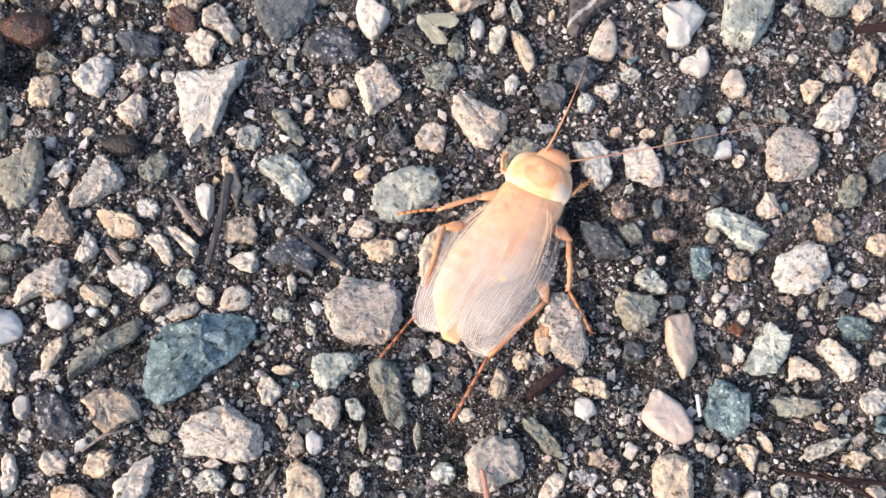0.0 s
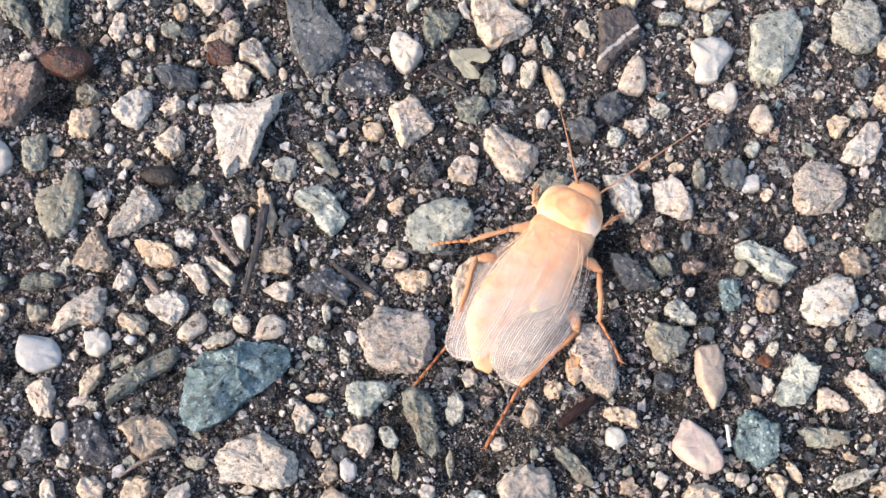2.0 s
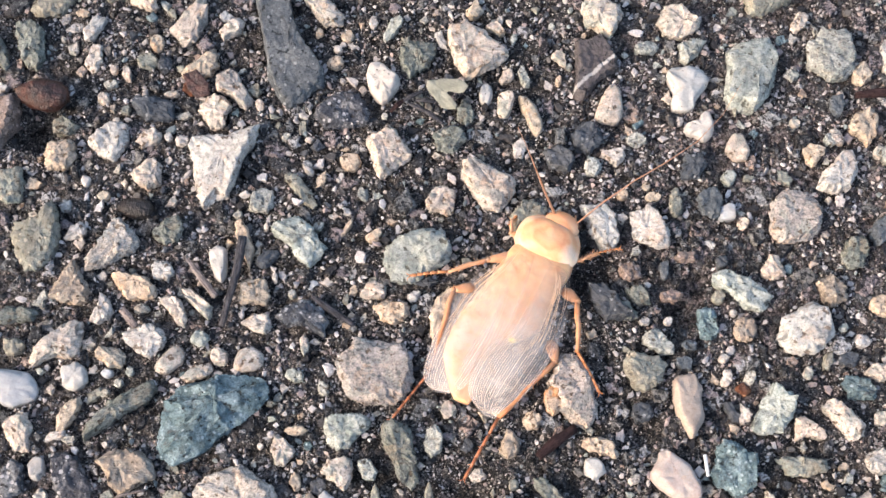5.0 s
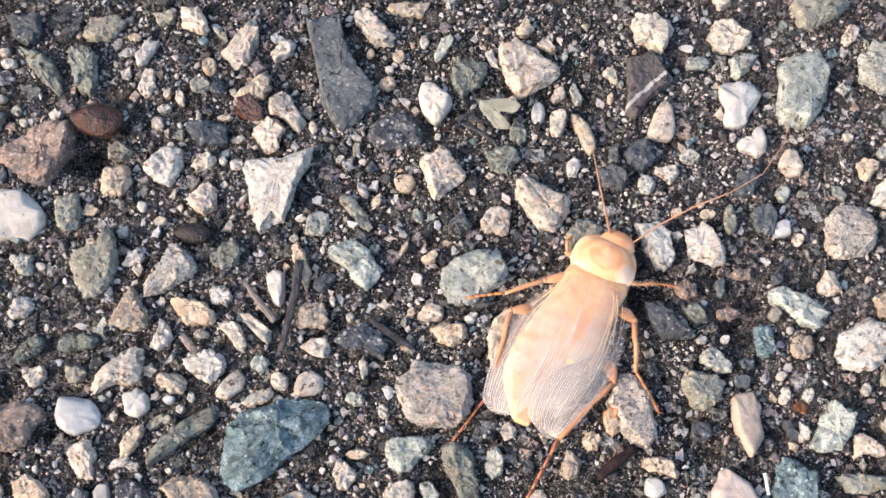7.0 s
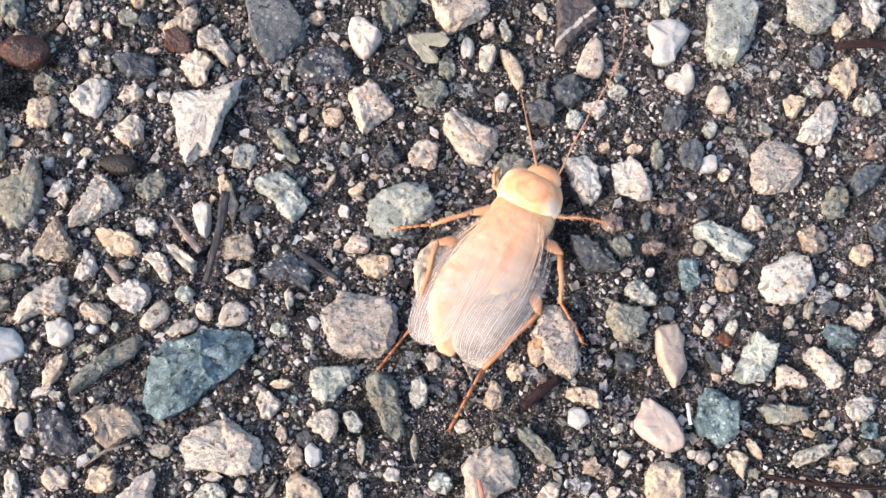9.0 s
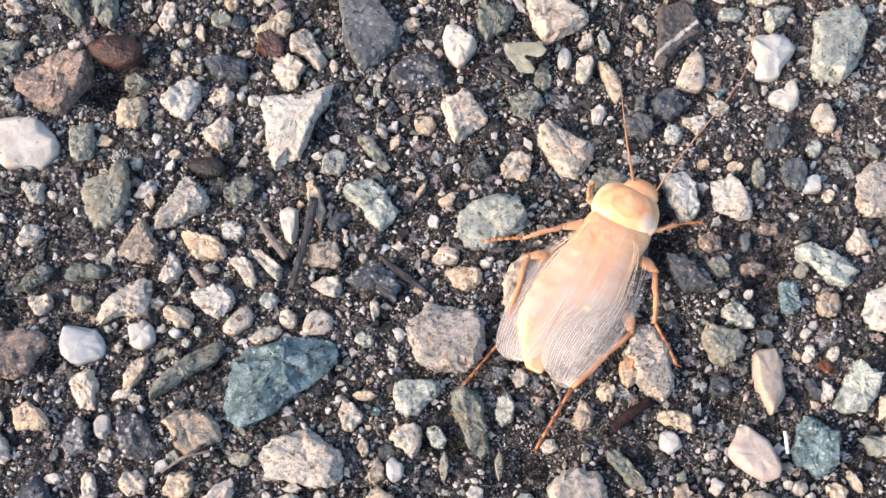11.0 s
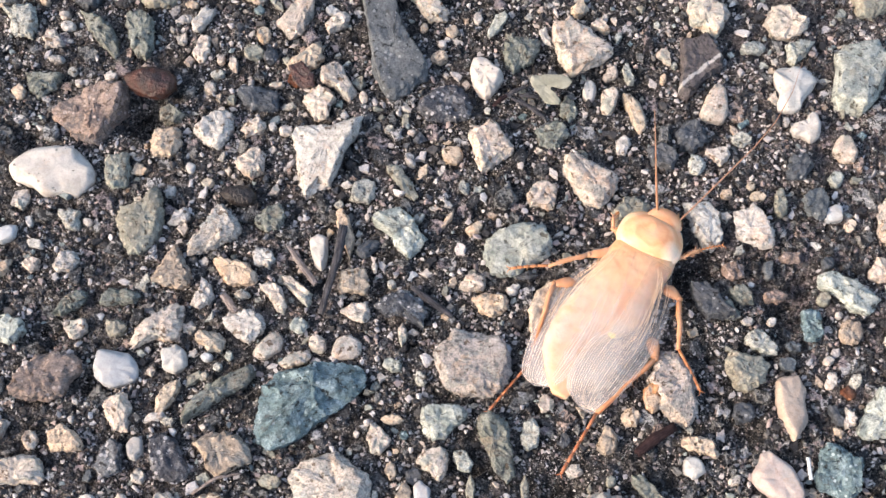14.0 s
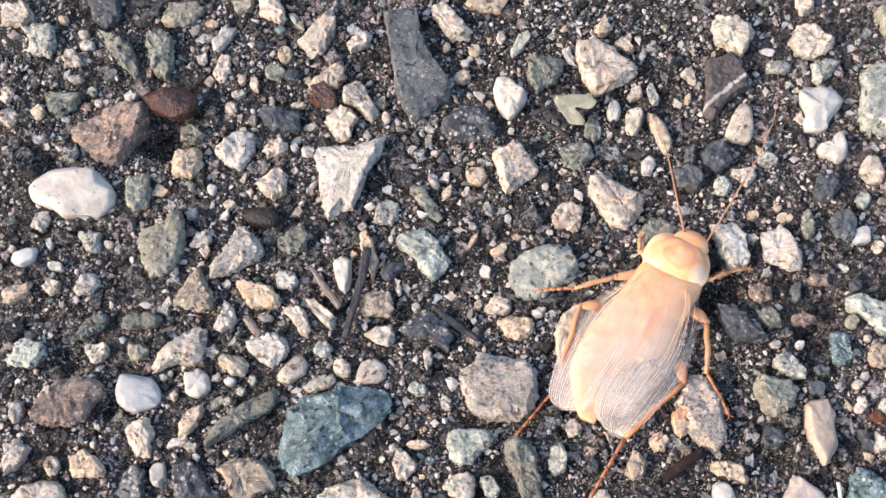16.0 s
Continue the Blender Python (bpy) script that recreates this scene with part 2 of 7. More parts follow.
def grain_material():
    """Sand and chippings, each grain a colour of its own."""
    n = Nodes("chippings")
    at = n.place(False)
    geo = n.node("ShaderNodeNewGeometry")
    r = geo.outputs["Random Per Island"]
    col = n.ramp(r, [(0.0, (0.035, 0.034, 0.036)), (0.22, (0.070, 0.066, 0.065)), (0.36, (0.140, 0.130, 0.121)), (0.46, (0.260, 0.217, 0.204)), (0.53, (0.380, 0.304, 0.276)),
                     (0.58, (0.42, 0.385, 0.36)), (0.73, (0.47, 0.43, 0.405)), (0.84, (0.56, 0.525, 0.50)), (0.96, (0.240, 0.270, 0.262))], True)
    col = n.mix(0.6, col, n.ramp(n.noise(at, 4.0, 4.0, 0.7), [(0.3, 0.5), (0.6, 1.0)]), "MULTIPLY")
    n.bump(n.noise(at, 5.0, 4.0, 0.7), 0.8, 0.15)
    return n.done(col, 0.75, Specular_IOR_Level=0.2)


def rubble_material():
    """Crumbled stone bound by bitumen: grey, greenish and rosy bits with black in their pores."""
    n = Nodes("bound_rubble")
    at = n.place(False)
    geo = n.node("ShaderNodeNewGeometry")
    col = n.ramp(geo.outputs["Random Per Island"], [(0.0, (0.054, 0.055, 0.059)), (0.2, (0.103, 0.103, 0.105)), (0.36, (0.174, 0.174, 0.170)), (0.5, (0.228, 0.218, 0.200)),
                     (0.64, (0.305, 0.251, 0.246)), (0.78, (0.370, 0.366, 0.360)), (0.88, (0.478, 0.464, 0.457)), (0.95, (0.435, 0.327, 0.268))], True)
    col = n.mix(0.8, col, n.ramp(n.noise(at, 3.2, 5.0, 0.75), [(0.38, 0.3), (0.5, 0.9), (0.62, 1.3)]), "MULTIPLY")
    col = n.mix(n.ramp(n.noise(at, 0.9, 6.0, 0.72, 0.5), [(0.49, 0.0), (0.54, 0.95)]), col, (0.014, 0.014, 0.016))
    col = n.mix(n.ramp(n.noise(at, 2.2, 4.0, 0.65), [(0.58, 0.0), (0.66, 0.6)]), col, (0.48, 0.46, 0.43))
    n.bump(n.noise(at, 1.6, 5.0, 0.7), 1.0, 0.9)
    return n.done(col, 0.75, Specular_IOR_Level=0.2)


def wood_material(name, dark, light):
    n = Nodes(name)
    at = n.place(False)
    st = n.node("ShaderNodeMapping")
    n.link(at, st.inputs["Vector"])
    st.inputs["Scale"].default_value = (5.0, 0.35, 5.0)
    streak = n.noise(st.outputs[0], 1.0, 5.0, 0.7)
    n.bump(n.maths("ADD", streak, n.noise(at, 1.5, 4.0)), 1.0, 0.3)
    return n.done(n.ramp(streak, [(0.3, dark), (0.7, light)]), 0.85, Specular_IOR_Level=0.15)


def plain(name, a, b, rough=0.6, scale=1.5, bump=0.12, **more):
    n = Nodes(name)
    at = n.place(False)
    f = n.noise(at, scale, 4.0, 0.6)
    n.bump(n.noise(at, scale * 2.5, 4.0, 0.6), 0.6, bump)
    return n.done(n.ramp(f, [(0.3, a), (0.7, b)]), rough, **more)


def flesh(name, a, b, c, low, high, soft=0.35):
    """Soft new cuticle; the colour runs from a over b to c along the body, from low to high in mm."""
    n = Nodes(name)
    at = n.place(False)
    sep = n.node("ShaderNodeSeparateXYZ")
    n.link(at, sep.inputs[0])
    wob = n.maths("ADD", sep.outputs["Y"], n.maths("MULTIPLY", n.noise(at, 0.45, 3.0), 5.0))
    m = n.node("ShaderNodeMapRange")
    n.link(wob, m.inputs["Value"])
    m.inputs["From Min"].default_value, m.inputs["From Max"].default_value = low + 2.5, high + 2.5
    col = n.ramp(m.outputs[0], [(0.0, a), (0.5, b), (1.0, c)])
    col = n.mix(0.7, col, n.ramp(n.noise(at, 0.5, 4.0, 0.6), [(0.38, (0.93, 0.74, 0.58)), (0.5, (1.0, 0.95, 0.9)), (0.62, 1.0)]), "MULTIPLY")
    col = n.mix(0.35, col, n.ramp(n.noise(at, 1.3, 4.0), [(0.35, 0.78), (0.6, 1.0)]), "MULTIPLY")
    n.bump(n.noise(at, 0.8, 4.0, 0.6), 0.6, 0.35)
    return n.done(col, 0.32, Subsurface_Weight=soft, Subsurface_Radius=(1.0, 0.6, 0.35), Subsurface_Scale=0.002, Specular_IOR_Level=0.5)


def shield_material():
    """The neck shield: a pale middle, a darker ring and a pale clear rim; amber towards the head."""
    n = Nodes("soft_pronotum")
    at = n.place(False)
    off = n.node("ShaderNodeVectorMath")
    off.operation = "SUBTRACT"
    n.link(at, off.inputs[0])
    off.inputs[1].default_value = (-0.45, 9.2, 0.0)
    flat = n.node("ShaderNodeVectorMath")
    flat.operation = "MULTIPLY"
    n.link(off.outputs[0], flat.inputs[0])
    flat.inputs[1].default_value = (0.26, 0.33, 0.0)
    far = n.node("ShaderNodeVectorMath")
    far.operation = "LENGTH"
    n.link(flat.outputs[0], far.inputs[0])
    ring = n.maths("ADD", far.outputs["Value"], n.maths("MULTIPLY", n.noise(at, 0.5, 3.0), 0.75))
    col = n.ramp(n.maths("SUBTRACT", ring, 0.37), [(0.1, (0.720, 0.404, 0.232)), (0.32, (0.702, 0.370, 0.192)), (0.46, (0.639, 0.292, 0.136)), (0.62, (0.711, 0.387, 0.208)), (0.82, (0.648, 0.310, 0.152)), (1.0, (0.720, 0.447, 0.272))])
    sep = n.node("ShaderNodeSeparateXYZ")
    n.link(at, sep.inputs[0])
    m = n.node("ShaderNodeMapRange")
    n.link(sep.outputs["Y"], m.inputs["Value"])
    m.inputs["From Min"].default_value, m.inputs["From Max"].default_value = 11.2, 12.8
    col = n.mix(m.outputs[0], col, (0.576, 0.258, 0.120))
    # right rear: the clear margin, with its bright highlight painted into the colour
    side = n.node("ShaderNodeVectorMath")
    side.operation = "DISTANCE"
    n.link(at, side.inputs[0])
    side.inputs[1].default_value = (2.3, 8.2, 2.2)
    col = n.mix(n.ramp(n.maths("ADD", n.maths("MULTIPLY", side.outputs["Value"], 0.4), n.maths("MULTIPLY", n.noise(at, 0.9, 3.0), 0.3)), [(0.45, 0.85), (0.8, 0.0)]), col, (0.756, 0.602, 0.464))
    n.bump(n.noise(at, 0.9, 4.0, 0.6), 0.4, 0.25)
    return n.done(col, 0.42, Subsurface_Weight=0.4, Subsurface_Radius=(1.0, 0.5, 0.25), Subsurface_Scale=0.0012)


def membrane_material():
    """Thin, clear, slightly milky wing skin."""
    n = Nodes("wing_membrane")
    at = n.place(False)
    col = n.ramp(n.noise(at, 0.5, 3.0), [(0.35, (0.80, 0.69, 0.61)), (0.65, (0.84, 0.78, 0.73))])
    n.done(col, 0.22, Specular_IOR_Level=0.6)
    n.bump(n.noise(at, 0.8, 3.0), 0.35, 0.25)
    tr = n.node("ShaderNodeBsdfTranslucent")
    n.link(col, tr.inputs["Color"])
    half = n.node("ShaderNodeMixShader", Fac=0.35)
    n.link(n.bsdf.outputs[0], half.inputs[1])
    n.link(tr.outputs[0], half.inputs[2])
    clear = n.node("ShaderNodeBsdfTransparent")
    out = n.node("ShaderNodeMixShader")
    sep = n.node("ShaderNodeSeparateXYZ")
    n.link(at, sep.inputs[0])
    m = n.node("ShaderNodeMapRange")
    n.link(sep.outputs["Y"], m.inputs["Value"])
    m.inputs["From Min"].default_value, m.inputs["From Max"].default_value = -9.0, 4.0
    m.inputs["To Min"].default_value, m.inputs["To Max"].default_value = 0.285, 0.05
    n.link(n.maths("ADD", m.outputs[0], n.maths("MULTIPLY", n.maths("SUBTRACT", n.noise(at, 0.35, 4.0, 0.6), 0.5), 0.16)), out.inputs[0])
    n.link(clear.outputs[0], out.inputs[1])
    n.link(half.outputs[0], out.inputs[2])
    n.link(out.outputs[0], n.tree.nodes["Material Output"].inputs["Surface"])
    return n.mat


ASPHALT, GRAIN, RUBBLE = asphalt_material(), grain_material(), rubble_material()
BARK = wood_material("black_bark", (0.010, 0.010, 0.012), (0.105, 0.10, 0.108))
TWIG = wood_material("brown_twig", (0.10, 0.075, 0.065), (0.36, 0.30, 0.27))
STEM = wood_material("salmon_stem", (0.34, 0.15, 0.11), (0.50, 0.27, 0.21))
DARK_TWIG = wood_material("dark_red_twig", (0.010, 0.006, 0.006), (0.055, 0.03, 0.03))
SEED = plain("seed_coat", (0.008, 0.004, 0.003), (0.075, 0.022, 0.013), 0.35, 0.8, 0.9)
DARK_SEED = plain("dark_seed_coat", (0.006, 0.004, 0.0035), (0.018, 0.010, 0.008), 0.45, 1.0, 0.7)
LEAF = plain("dry_leaf", (0.15, 0.145, 0.105), (0.31, 0.295, 0.225), 0.6, 0.6, 0.2)
CHIP = plain("white_chip", (0.66, 0.64, 0.60), (0.80, 0.78, 0.74), 0.5)
ABDOMEN = flesh("soft_abdomen", (0.70, 0.36, 0.17), (0.56, 0.435, 0.365), (0.65, 0.39, 0.22), -15.5, 3.0, 0.85)
SHIELD = shield_material()
LIMB = flesh("amber_limb", (0.44, 0.185, 0.08), (0.52, 0.265, 0.14), (0.54, 0.28, 0.15), -12.0, 8.0, 0.2)
FEELER = flesh("amber_feeler", (0.30, 0.16, 0.10), (0.36, 0.20, 0.13), (0.36, 0.20, 0.13), -4.0, 8.0, 0.1)
FOOT = flesh("brown_foot", (0.34, 0.12, 0.05), (0.48, 0.19, 0.075), (0.52, 0.21, 0.08), -12.0, 8.0, 0.1)
DROP = plain("clear_droplet", (0.95, 0.95, 0.95), (1.0, 1.0, 1.0), 0.03, bump=0.0, Transmission_Weight=1.0, IOR=1.33)
EYE = plain("eye", (0.05, 0.02, 0.012), (0.12, 0.05, 0.03), 0.25)
MEMBRANE = membrane_material()
VEIN = plain("wing_vein", (0.80, 0.62, 0.47), (0.88, 0.73, 0.60), 0.4)
STRUT = plain("wing_strut", (0.80, 0.52, 0.31), (0.88, 0.62, 0.41), 0.4)
SPOT = plain("yellow_spot", (0.66, 0.52, 0.05), (0.75, 0.62, 0.16), 0.5)


# ---- mesh helpers, all lengths in mm ----
def mesh(name, verts, faces, mat, smooth=True):
    me = bpy.data.meshes.new(name)
    me.from_pydata([tuple(c * MM for c in v) for v in np.asarray(verts, float).tolist()], [], faces)
    me.materials.append(mat)
    if smooth:
        me.polygons.foreach_set("use_smooth", [True] * len(me.polygons))
    me.update()
    return me


def part(name, data, parent, label=""):
    ob = new(name, data)
    ob.parent = parent
    return tagged(ob, label)


def lofted(rings, close_ends=True):
    """Verts and faces of a skin over rings of equally many points."""
    rings = np.asarray(rings, float)
    k, m = rings.shape[:2]
    verts = rings.reshape(-1, 3).tolist()
    faces = [(a * m + b, a * m + (b + 1) % m, (a + 1) * m + (b + 1) % m, (a + 1) * m + b) for a in range(k - 1) for b in range(m)]
    if close_ends:
        for ring, flip in ((0, True), (k - 1, False)):
            c = len(verts)
            verts.append(rings[ring].mean(0).tolist())
            faces += [(ring * m + (b + 1) % m, ring * m + b, c) if flip else (ring * m + b, ring * m + (b + 1) % m, c) for b in range(m)]
    return verts, faces


def tube(points, radii, sides=8, flat=1.0):
    """A tapered tube along points; flat squeezes it in height."""
    p = np.asarray(points, float)
    rings = []
    for i in range(len(p)):
        d = p[min(i + 1, len(p) - 1)] - p[max(i - 1, 0)]
        d /= np.linalg.norm(d)
        side = np.cross(d, (0, 0, 1.0))
        side = side / np.linalg.norm(side) if np.linalg.norm(side) > 1e-6 else np.array((1.0, 0, 0))
        up = np.cross(side, d)
        rings.append([p[i] + radii[i] * (math.cos(a) * side + flat * math.sin(a) * up) for a in np.arange(sides) * 2 * math.pi / sides])
    return lofted(rings)


def merged(*pieces):
    verts, faces = [], []
    for v, f in pieces:
        k = len(verts)
        verts += list(v)
        faces += [tuple(i + k for i in g) for g in f]
    return verts, faces


def ball(centre, radii, rings=10, sides=14):
    c, r = np.asarray(centre, float), np.asarray(radii, float)
    out = []
    for i in range(1, rings):
        a = math.pi * i / rings
        out.append([c + r * (math.sin(a) * math.cos(b), math.sin(a) * math.sin(b), -math.cos(a)) for b in np.arange(sides) * 2 * math.pi / sides])
    return lofted(out)


def wobble(p, scale, seed):
    return noise.noise(Vector((p[0] * scale + seed * 7.3, p[1] * scale - seed * 3.1, p[2] * scale + seed)))

# ---- the ground ----
FIELD = (-72.0, 78.0, 6.0, 104.0)    # the stretch that is worked out in detail: x from, to; y from, to


# hollows in the bitumen, sunk so that these spots go dark: x, y, reach, depth
HOLLOWS = ((24.5, 54.0, 2.8, 2.8), (23.1, 51.8, 2.2, 2.2), (-44.7, 72.4, 2.6, 2.4), (-42.8, 71.3, 2.0, 2.0), (-52.4, 43.4, 2.2, 2.2), (-58.1, 69.3, 1.8, 2.0), (-46.6, 37.6, 1.8, 2.2), (9.0, 27.4, 2.4, 1.8), (4.9, 26.6, 2.0, 1.6), (-12.5, 50.2, 1.8, 1.6), (-4.2, 36.8, 1.8, 1.5), (35.4, 48.5, 2.2, 1.8), (29.7, 33.7, 1.8, 1.6), (-1.5, 29.1, 2.0, 1.6), (37.2, 52.2, 2.2, 1.8), (34.4, 49.3, 2.0, 1.6))


def relief(x, y):
    v = Vector((x, y, 0.0))
    # how far the hollows sink the ground at this place
    worn = sum(d * math.exp(-((x - hx) ** 2 + (y - hy) ** 2) / (r * r)) for hx, hy, r, d in HOLLOWS)
    return -worn - 0.6 + 0.4 * noise.noise(v * 0.2) + 0.55 * noise.noise(v * 0.4) + 0.6 * noise.noise(v * 0.95 + Vector((9, 4, 2))) + 0.4 * noise.noise(v * 2.0) + 0.2 * noise.noise(v * 4.1)


def spread(a, b, step, far):
    mid = list(np.arange(a, b + 1e-6, step))
    out, d = [], 1.0
    while d < far:
        out.append(d)
        d *= 1.7
    return [a - d for d in reversed(out)] + mid + [mid[-1] + d for d in out]


def ground_sheet():
    xs, ys = spread(FIELD[0], FIELD[1], 0.36, 400000.0), spread(FIELD[2], FIELD[3], 0.36, 400000.0)
    verts = [(x, y, relief(x, y) if abs(x) < 300 and abs(y) < 300 else -0.5) for y in ys for x in xs]
    w = len(xs)
    faces = [(j * w + i, j * w + i + 1, (j + 1) * w + i + 1, (j + 1) * w + i) for j in range(len(ys) - 1) for i in range(w - 1)]
    return new("ground", mesh("ground", verts, faces, ASPHALT))


ground = tagged(ground_sheet(), "worn dark asphalt full of bare mixed aggregate stones", "asphalt", kind="structure")
PLACED = []    # centre, reach and radii of every stone, to keep the loose chippings clear


def reach(radii, angle):
    f = (angle / (2 * math.pi) % 1.0) * len(radii)
    i = int(f) % len(radii)
    g = f - int(f)
    return radii[i] * (1 - g) + radii[(i + 1) % len(radii)] * g


def corners_of(radii, tol):
    """The corners that an outline, given in even steps, comes down to."""
    n = len(radii)
    p = np.array([(r * math.cos(2 * math.pi * k / n), r * math.sin(2 * math.pi * k / n)) for k, r in enumerate(radii)])

    def keep(i, j):
        a, d = p[i % n], p[j % n] - p[i % n]
        far, at = 0.0, None
        for k in range(i + 1, j):
            q = p[k % n] - a
            off = abs(d[0] * q[1] - d[1] * q[0]) / (np.linalg.norm(d) + 1e-9)
            if off > far:
                far, at = off, k
        return keep(i, at) + keep(at, j) if far > tol else [i]

    i = int(np.argmax(radii))
    j = i + n // 2
    return p[[k % n for k in keep(i, j) + keep(j, i + n)]]


def finer(verts, faces):
    """Each triangle cut in four."""
    verts, mid, out = list(verts), {}, []

    def half(a, b):
        key = (a, b) if a < b else (b, a)
        if key not in mid:
            mid[key] = len(verts)
            verts.append((verts[a] + verts[b]) / 2)
        return mid[key]

    for a, b, c in faces:
        ab, bc, ca = half(a, b), half(b, c), half(c, a)
        out += [(a, ab, ca), (ab, b, bc), (ca, bc, c), (ab, bc, ca)]
    return verts, out


def softened(verts, faces, rounds):
    v = np.array(verts)
    f = np.array(faces)
    e = np.concatenate([f[:, [0, 1]], f[:, [1, 2]], f[:, [2, 0]]])
    e = np.concatenate([e, e[:, ::-1]])
    for _ in range(rounds):
        s, k = np.zeros_like(v), np.zeros(len(v))
        np.add.at(s, e[:, 0], v[e[:, 1]])
        np.add.at(k, e[:, 0], 1)
        v = 0.4 * v + 0.6 * s / k[:, None]
    return v


def stone_skin(radii, height, seed, cuts=3, rough=1.0, worn=1, flat=False, peaked=False):
    """A broken stone: corners of its outline, a chipped shoulder and top, creased faces, and a foot in the bitumen."""
    rnd = random.Random(seed)
    size = sum(radii) / len(radii)
    c = corners_of(radii, 0.045 * size)
    if worn <= 1:
        broken = []
        for k in range(len(c)):
            a, b = c[k], c[(k + 1) % len(c)]
            broken.append(a * (1 + rnd.uniform(-0.07, 0.05)))
            if np.linalg.norm(b - a) > 0.75 * size and len(c) < 16:
                f = rnd.uniform(0.35, 0.65)
                broken.append((a * (1 - f) + b * f) * (1 + rnd.uniform(-0.12, 0.05)))
        c = np.array(broken)
    m = len(c)
    tilt, lean = rnd.uniform(-0.18, 0.18), rnd.uniform(-0.18, 0.18)
    verts = [np.array((x * 0.96, y * 0.96, -0.9 * height)) for x, y in c]
    verts += [np.array((x * 1.02, y * 1.02, height * rnd.uniform(0.1, 0.55))) for x, y in c]
    for k in range(m):
        s = rnd.uniform(0.86, 0.95) if flat else rnd.uniform(0.4, 0.85) if peaked else rnd.uniform(0.66, 0.97) if worn <= 1 else rnd.uniform(0.62, 0.93)
        x, y = c[k] * s
        z = height * (rnd.uniform(0.95, 1.0) if flat else rnd.uniform(0.55, 1.05) if peaked else rnd.uniform(0.80, 1.03)) + (0 if flat else tilt * x + lean * y)
        verts.append(np.array((x, y, z)))
    off = 0.15 if worn > 1 else 0.34
    verts.append(np.array((rnd.uniform(-off, off) * size, rnd.uniform(-off, off) * size, height * (1.0 if flat else rnd.uniform(0.9, 1.08)))))
    faces = []
    for r in (0, 1):
        for k in range(m):
            a, b, d, e = r * m + k, r * m + (k + 1) % m, (r + 1) * m + (k + 1) % m, (r + 1) * m + k
            faces += [(a, b, d), (a, d, e)] if rnd.random() < 0.5 else [(a, b, e), (b, d, e)]
    faces += [(2 * m + k, 2 * m + (k + 1) % m, 3 * m) for k in range(m)]
    for _ in range(cuts if m < 13 else min(cuts, 3)):
        verts, faces = finer(verts, faces)
    v = softened(verts, faces, worn)
    fine = np.array([0.30 * wobble(p, 1.6, seed % 37 + 2) - 0.28 * abs(wobble(p, 2.3, seed % 41)) for p in v])
    w = np.array([0.12 * size * wobble(p, 1.1 / size, seed % 97) + 0.26 * wobble(p, 0.55, seed % 61) + 0.18 * wobble(p, 1.2, seed % 53 + 9) - 0.42 * abs(wobble(p, 1.15, seed % 43 + 3)) + 0.12 * wobble(p, 3.0, seed % 31 + 5) for p in v])
    out = v - np.array((0, 0, 0.1 * height))
    out = out / (np.linalg.norm(out, axis=1)[:, None] + 0.25) * rough * min(1.0, 0.35 + 0.3 * size)
    v = v + np.array((0.6, 0.6, 1.0)) * out * w[:, None] + np.array((1.0, 1.0, 0.0)) * out * fine[:, None]
    return v, faces


COUNT = [0]


def stone(kind, x, y, radii, height=0.0, worn=False):
    """One stone of the asphalt, lying at x, y (mm)."""
    COUNT[0] += 1
    kind = {"white": "chalk", "pink": "rose", "brown": "clay"}.get(kind, kind) if worn else kind
    s = COUNT[0]
    size = sum(radii) / len(radii)
    h = height or min(1.9, (0.38 + 0.25 * random.Random(s).random()) * size + 0.3)
    h *= 1.3 if kind == "teal" and size > 3 else 1.0
    rounded = worn or kind == "milky"
    skin = stone_skin(radii, h, s, 4 if size > 2.8 else 3 if size > 1.0 else 2, 0.2 if rounded else 1.35 if kind in ("teal", "moss", "plum") else 1.0, 4 if rounded else 0 if kind == "teal" else 1, kind in ("slate", "veined"), kind == "teal" and size > 3)
    data = mesh("stone", *skin, ROCK[kind])
    data.set_sharp_from_angle(angle=radians(38))
    ob = part("stone", data, ground)
    ob.location = (x * MM, y * MM, -0.3 * MM)
    PLACED.append((x, y, max(radii), radii))
    return ob


stone("pink", -64.5, 89.1, (2.3, 2.0, 1.9, 2.0, 2.1, 1.8, 1.8, 1.8, 2.0, 2.4, 2.4, 2.1, 1.9, 1.9, 2.1, 2.3, 1.9, 1.8, 1.8, 1.9, 2.2, 2.2, 2.2, 2.3))
stone("tan", -58.3, 88.5, (0.7, 0.6, 0.6, 0.6, 0.7, 0.7, 0.6, 0.6, 0.6, 0.6, 0.7, 0.7))
stone("dark", -53.0, 89.8, (2.1, 2.0, 2.2, 2.5, 2.2, 1.9, 1.9, 1.9, 2.1, 2.6, 3.1, 2.4, 2.0, 1.9, 1.8, 2.0, 2.0, 2.1, 2.3, 2.7, 2.4, 2.3, 2.4, 2.3))
stone("grey", -60.8, 85.5, (2.0, 2.0, 2.1, 2.3, 2.3, 2.2, 2.1, 2.3, 2.6, 2.9, 3.4, 2.1, 1.7, 1.6, 1.6, 1.8, 2.1, 2.5, 2.5, 2.7, 3.0, 2.5, 2.4, 2.3))
stone("cream", -55.4, 86.4, (0.7, 0.7, 0.7, 0.7, 0.8, 0.8, 0.7, 0.7, 0.7, 0.7, 0.8, 0.8))
stone("white", -54.7, 84.8, (1.0, 0.9, 0.8, 0.8, 0.8, 1.0, 1.0, 0.9, 0.8, 0.8, 0.8, 1.0))
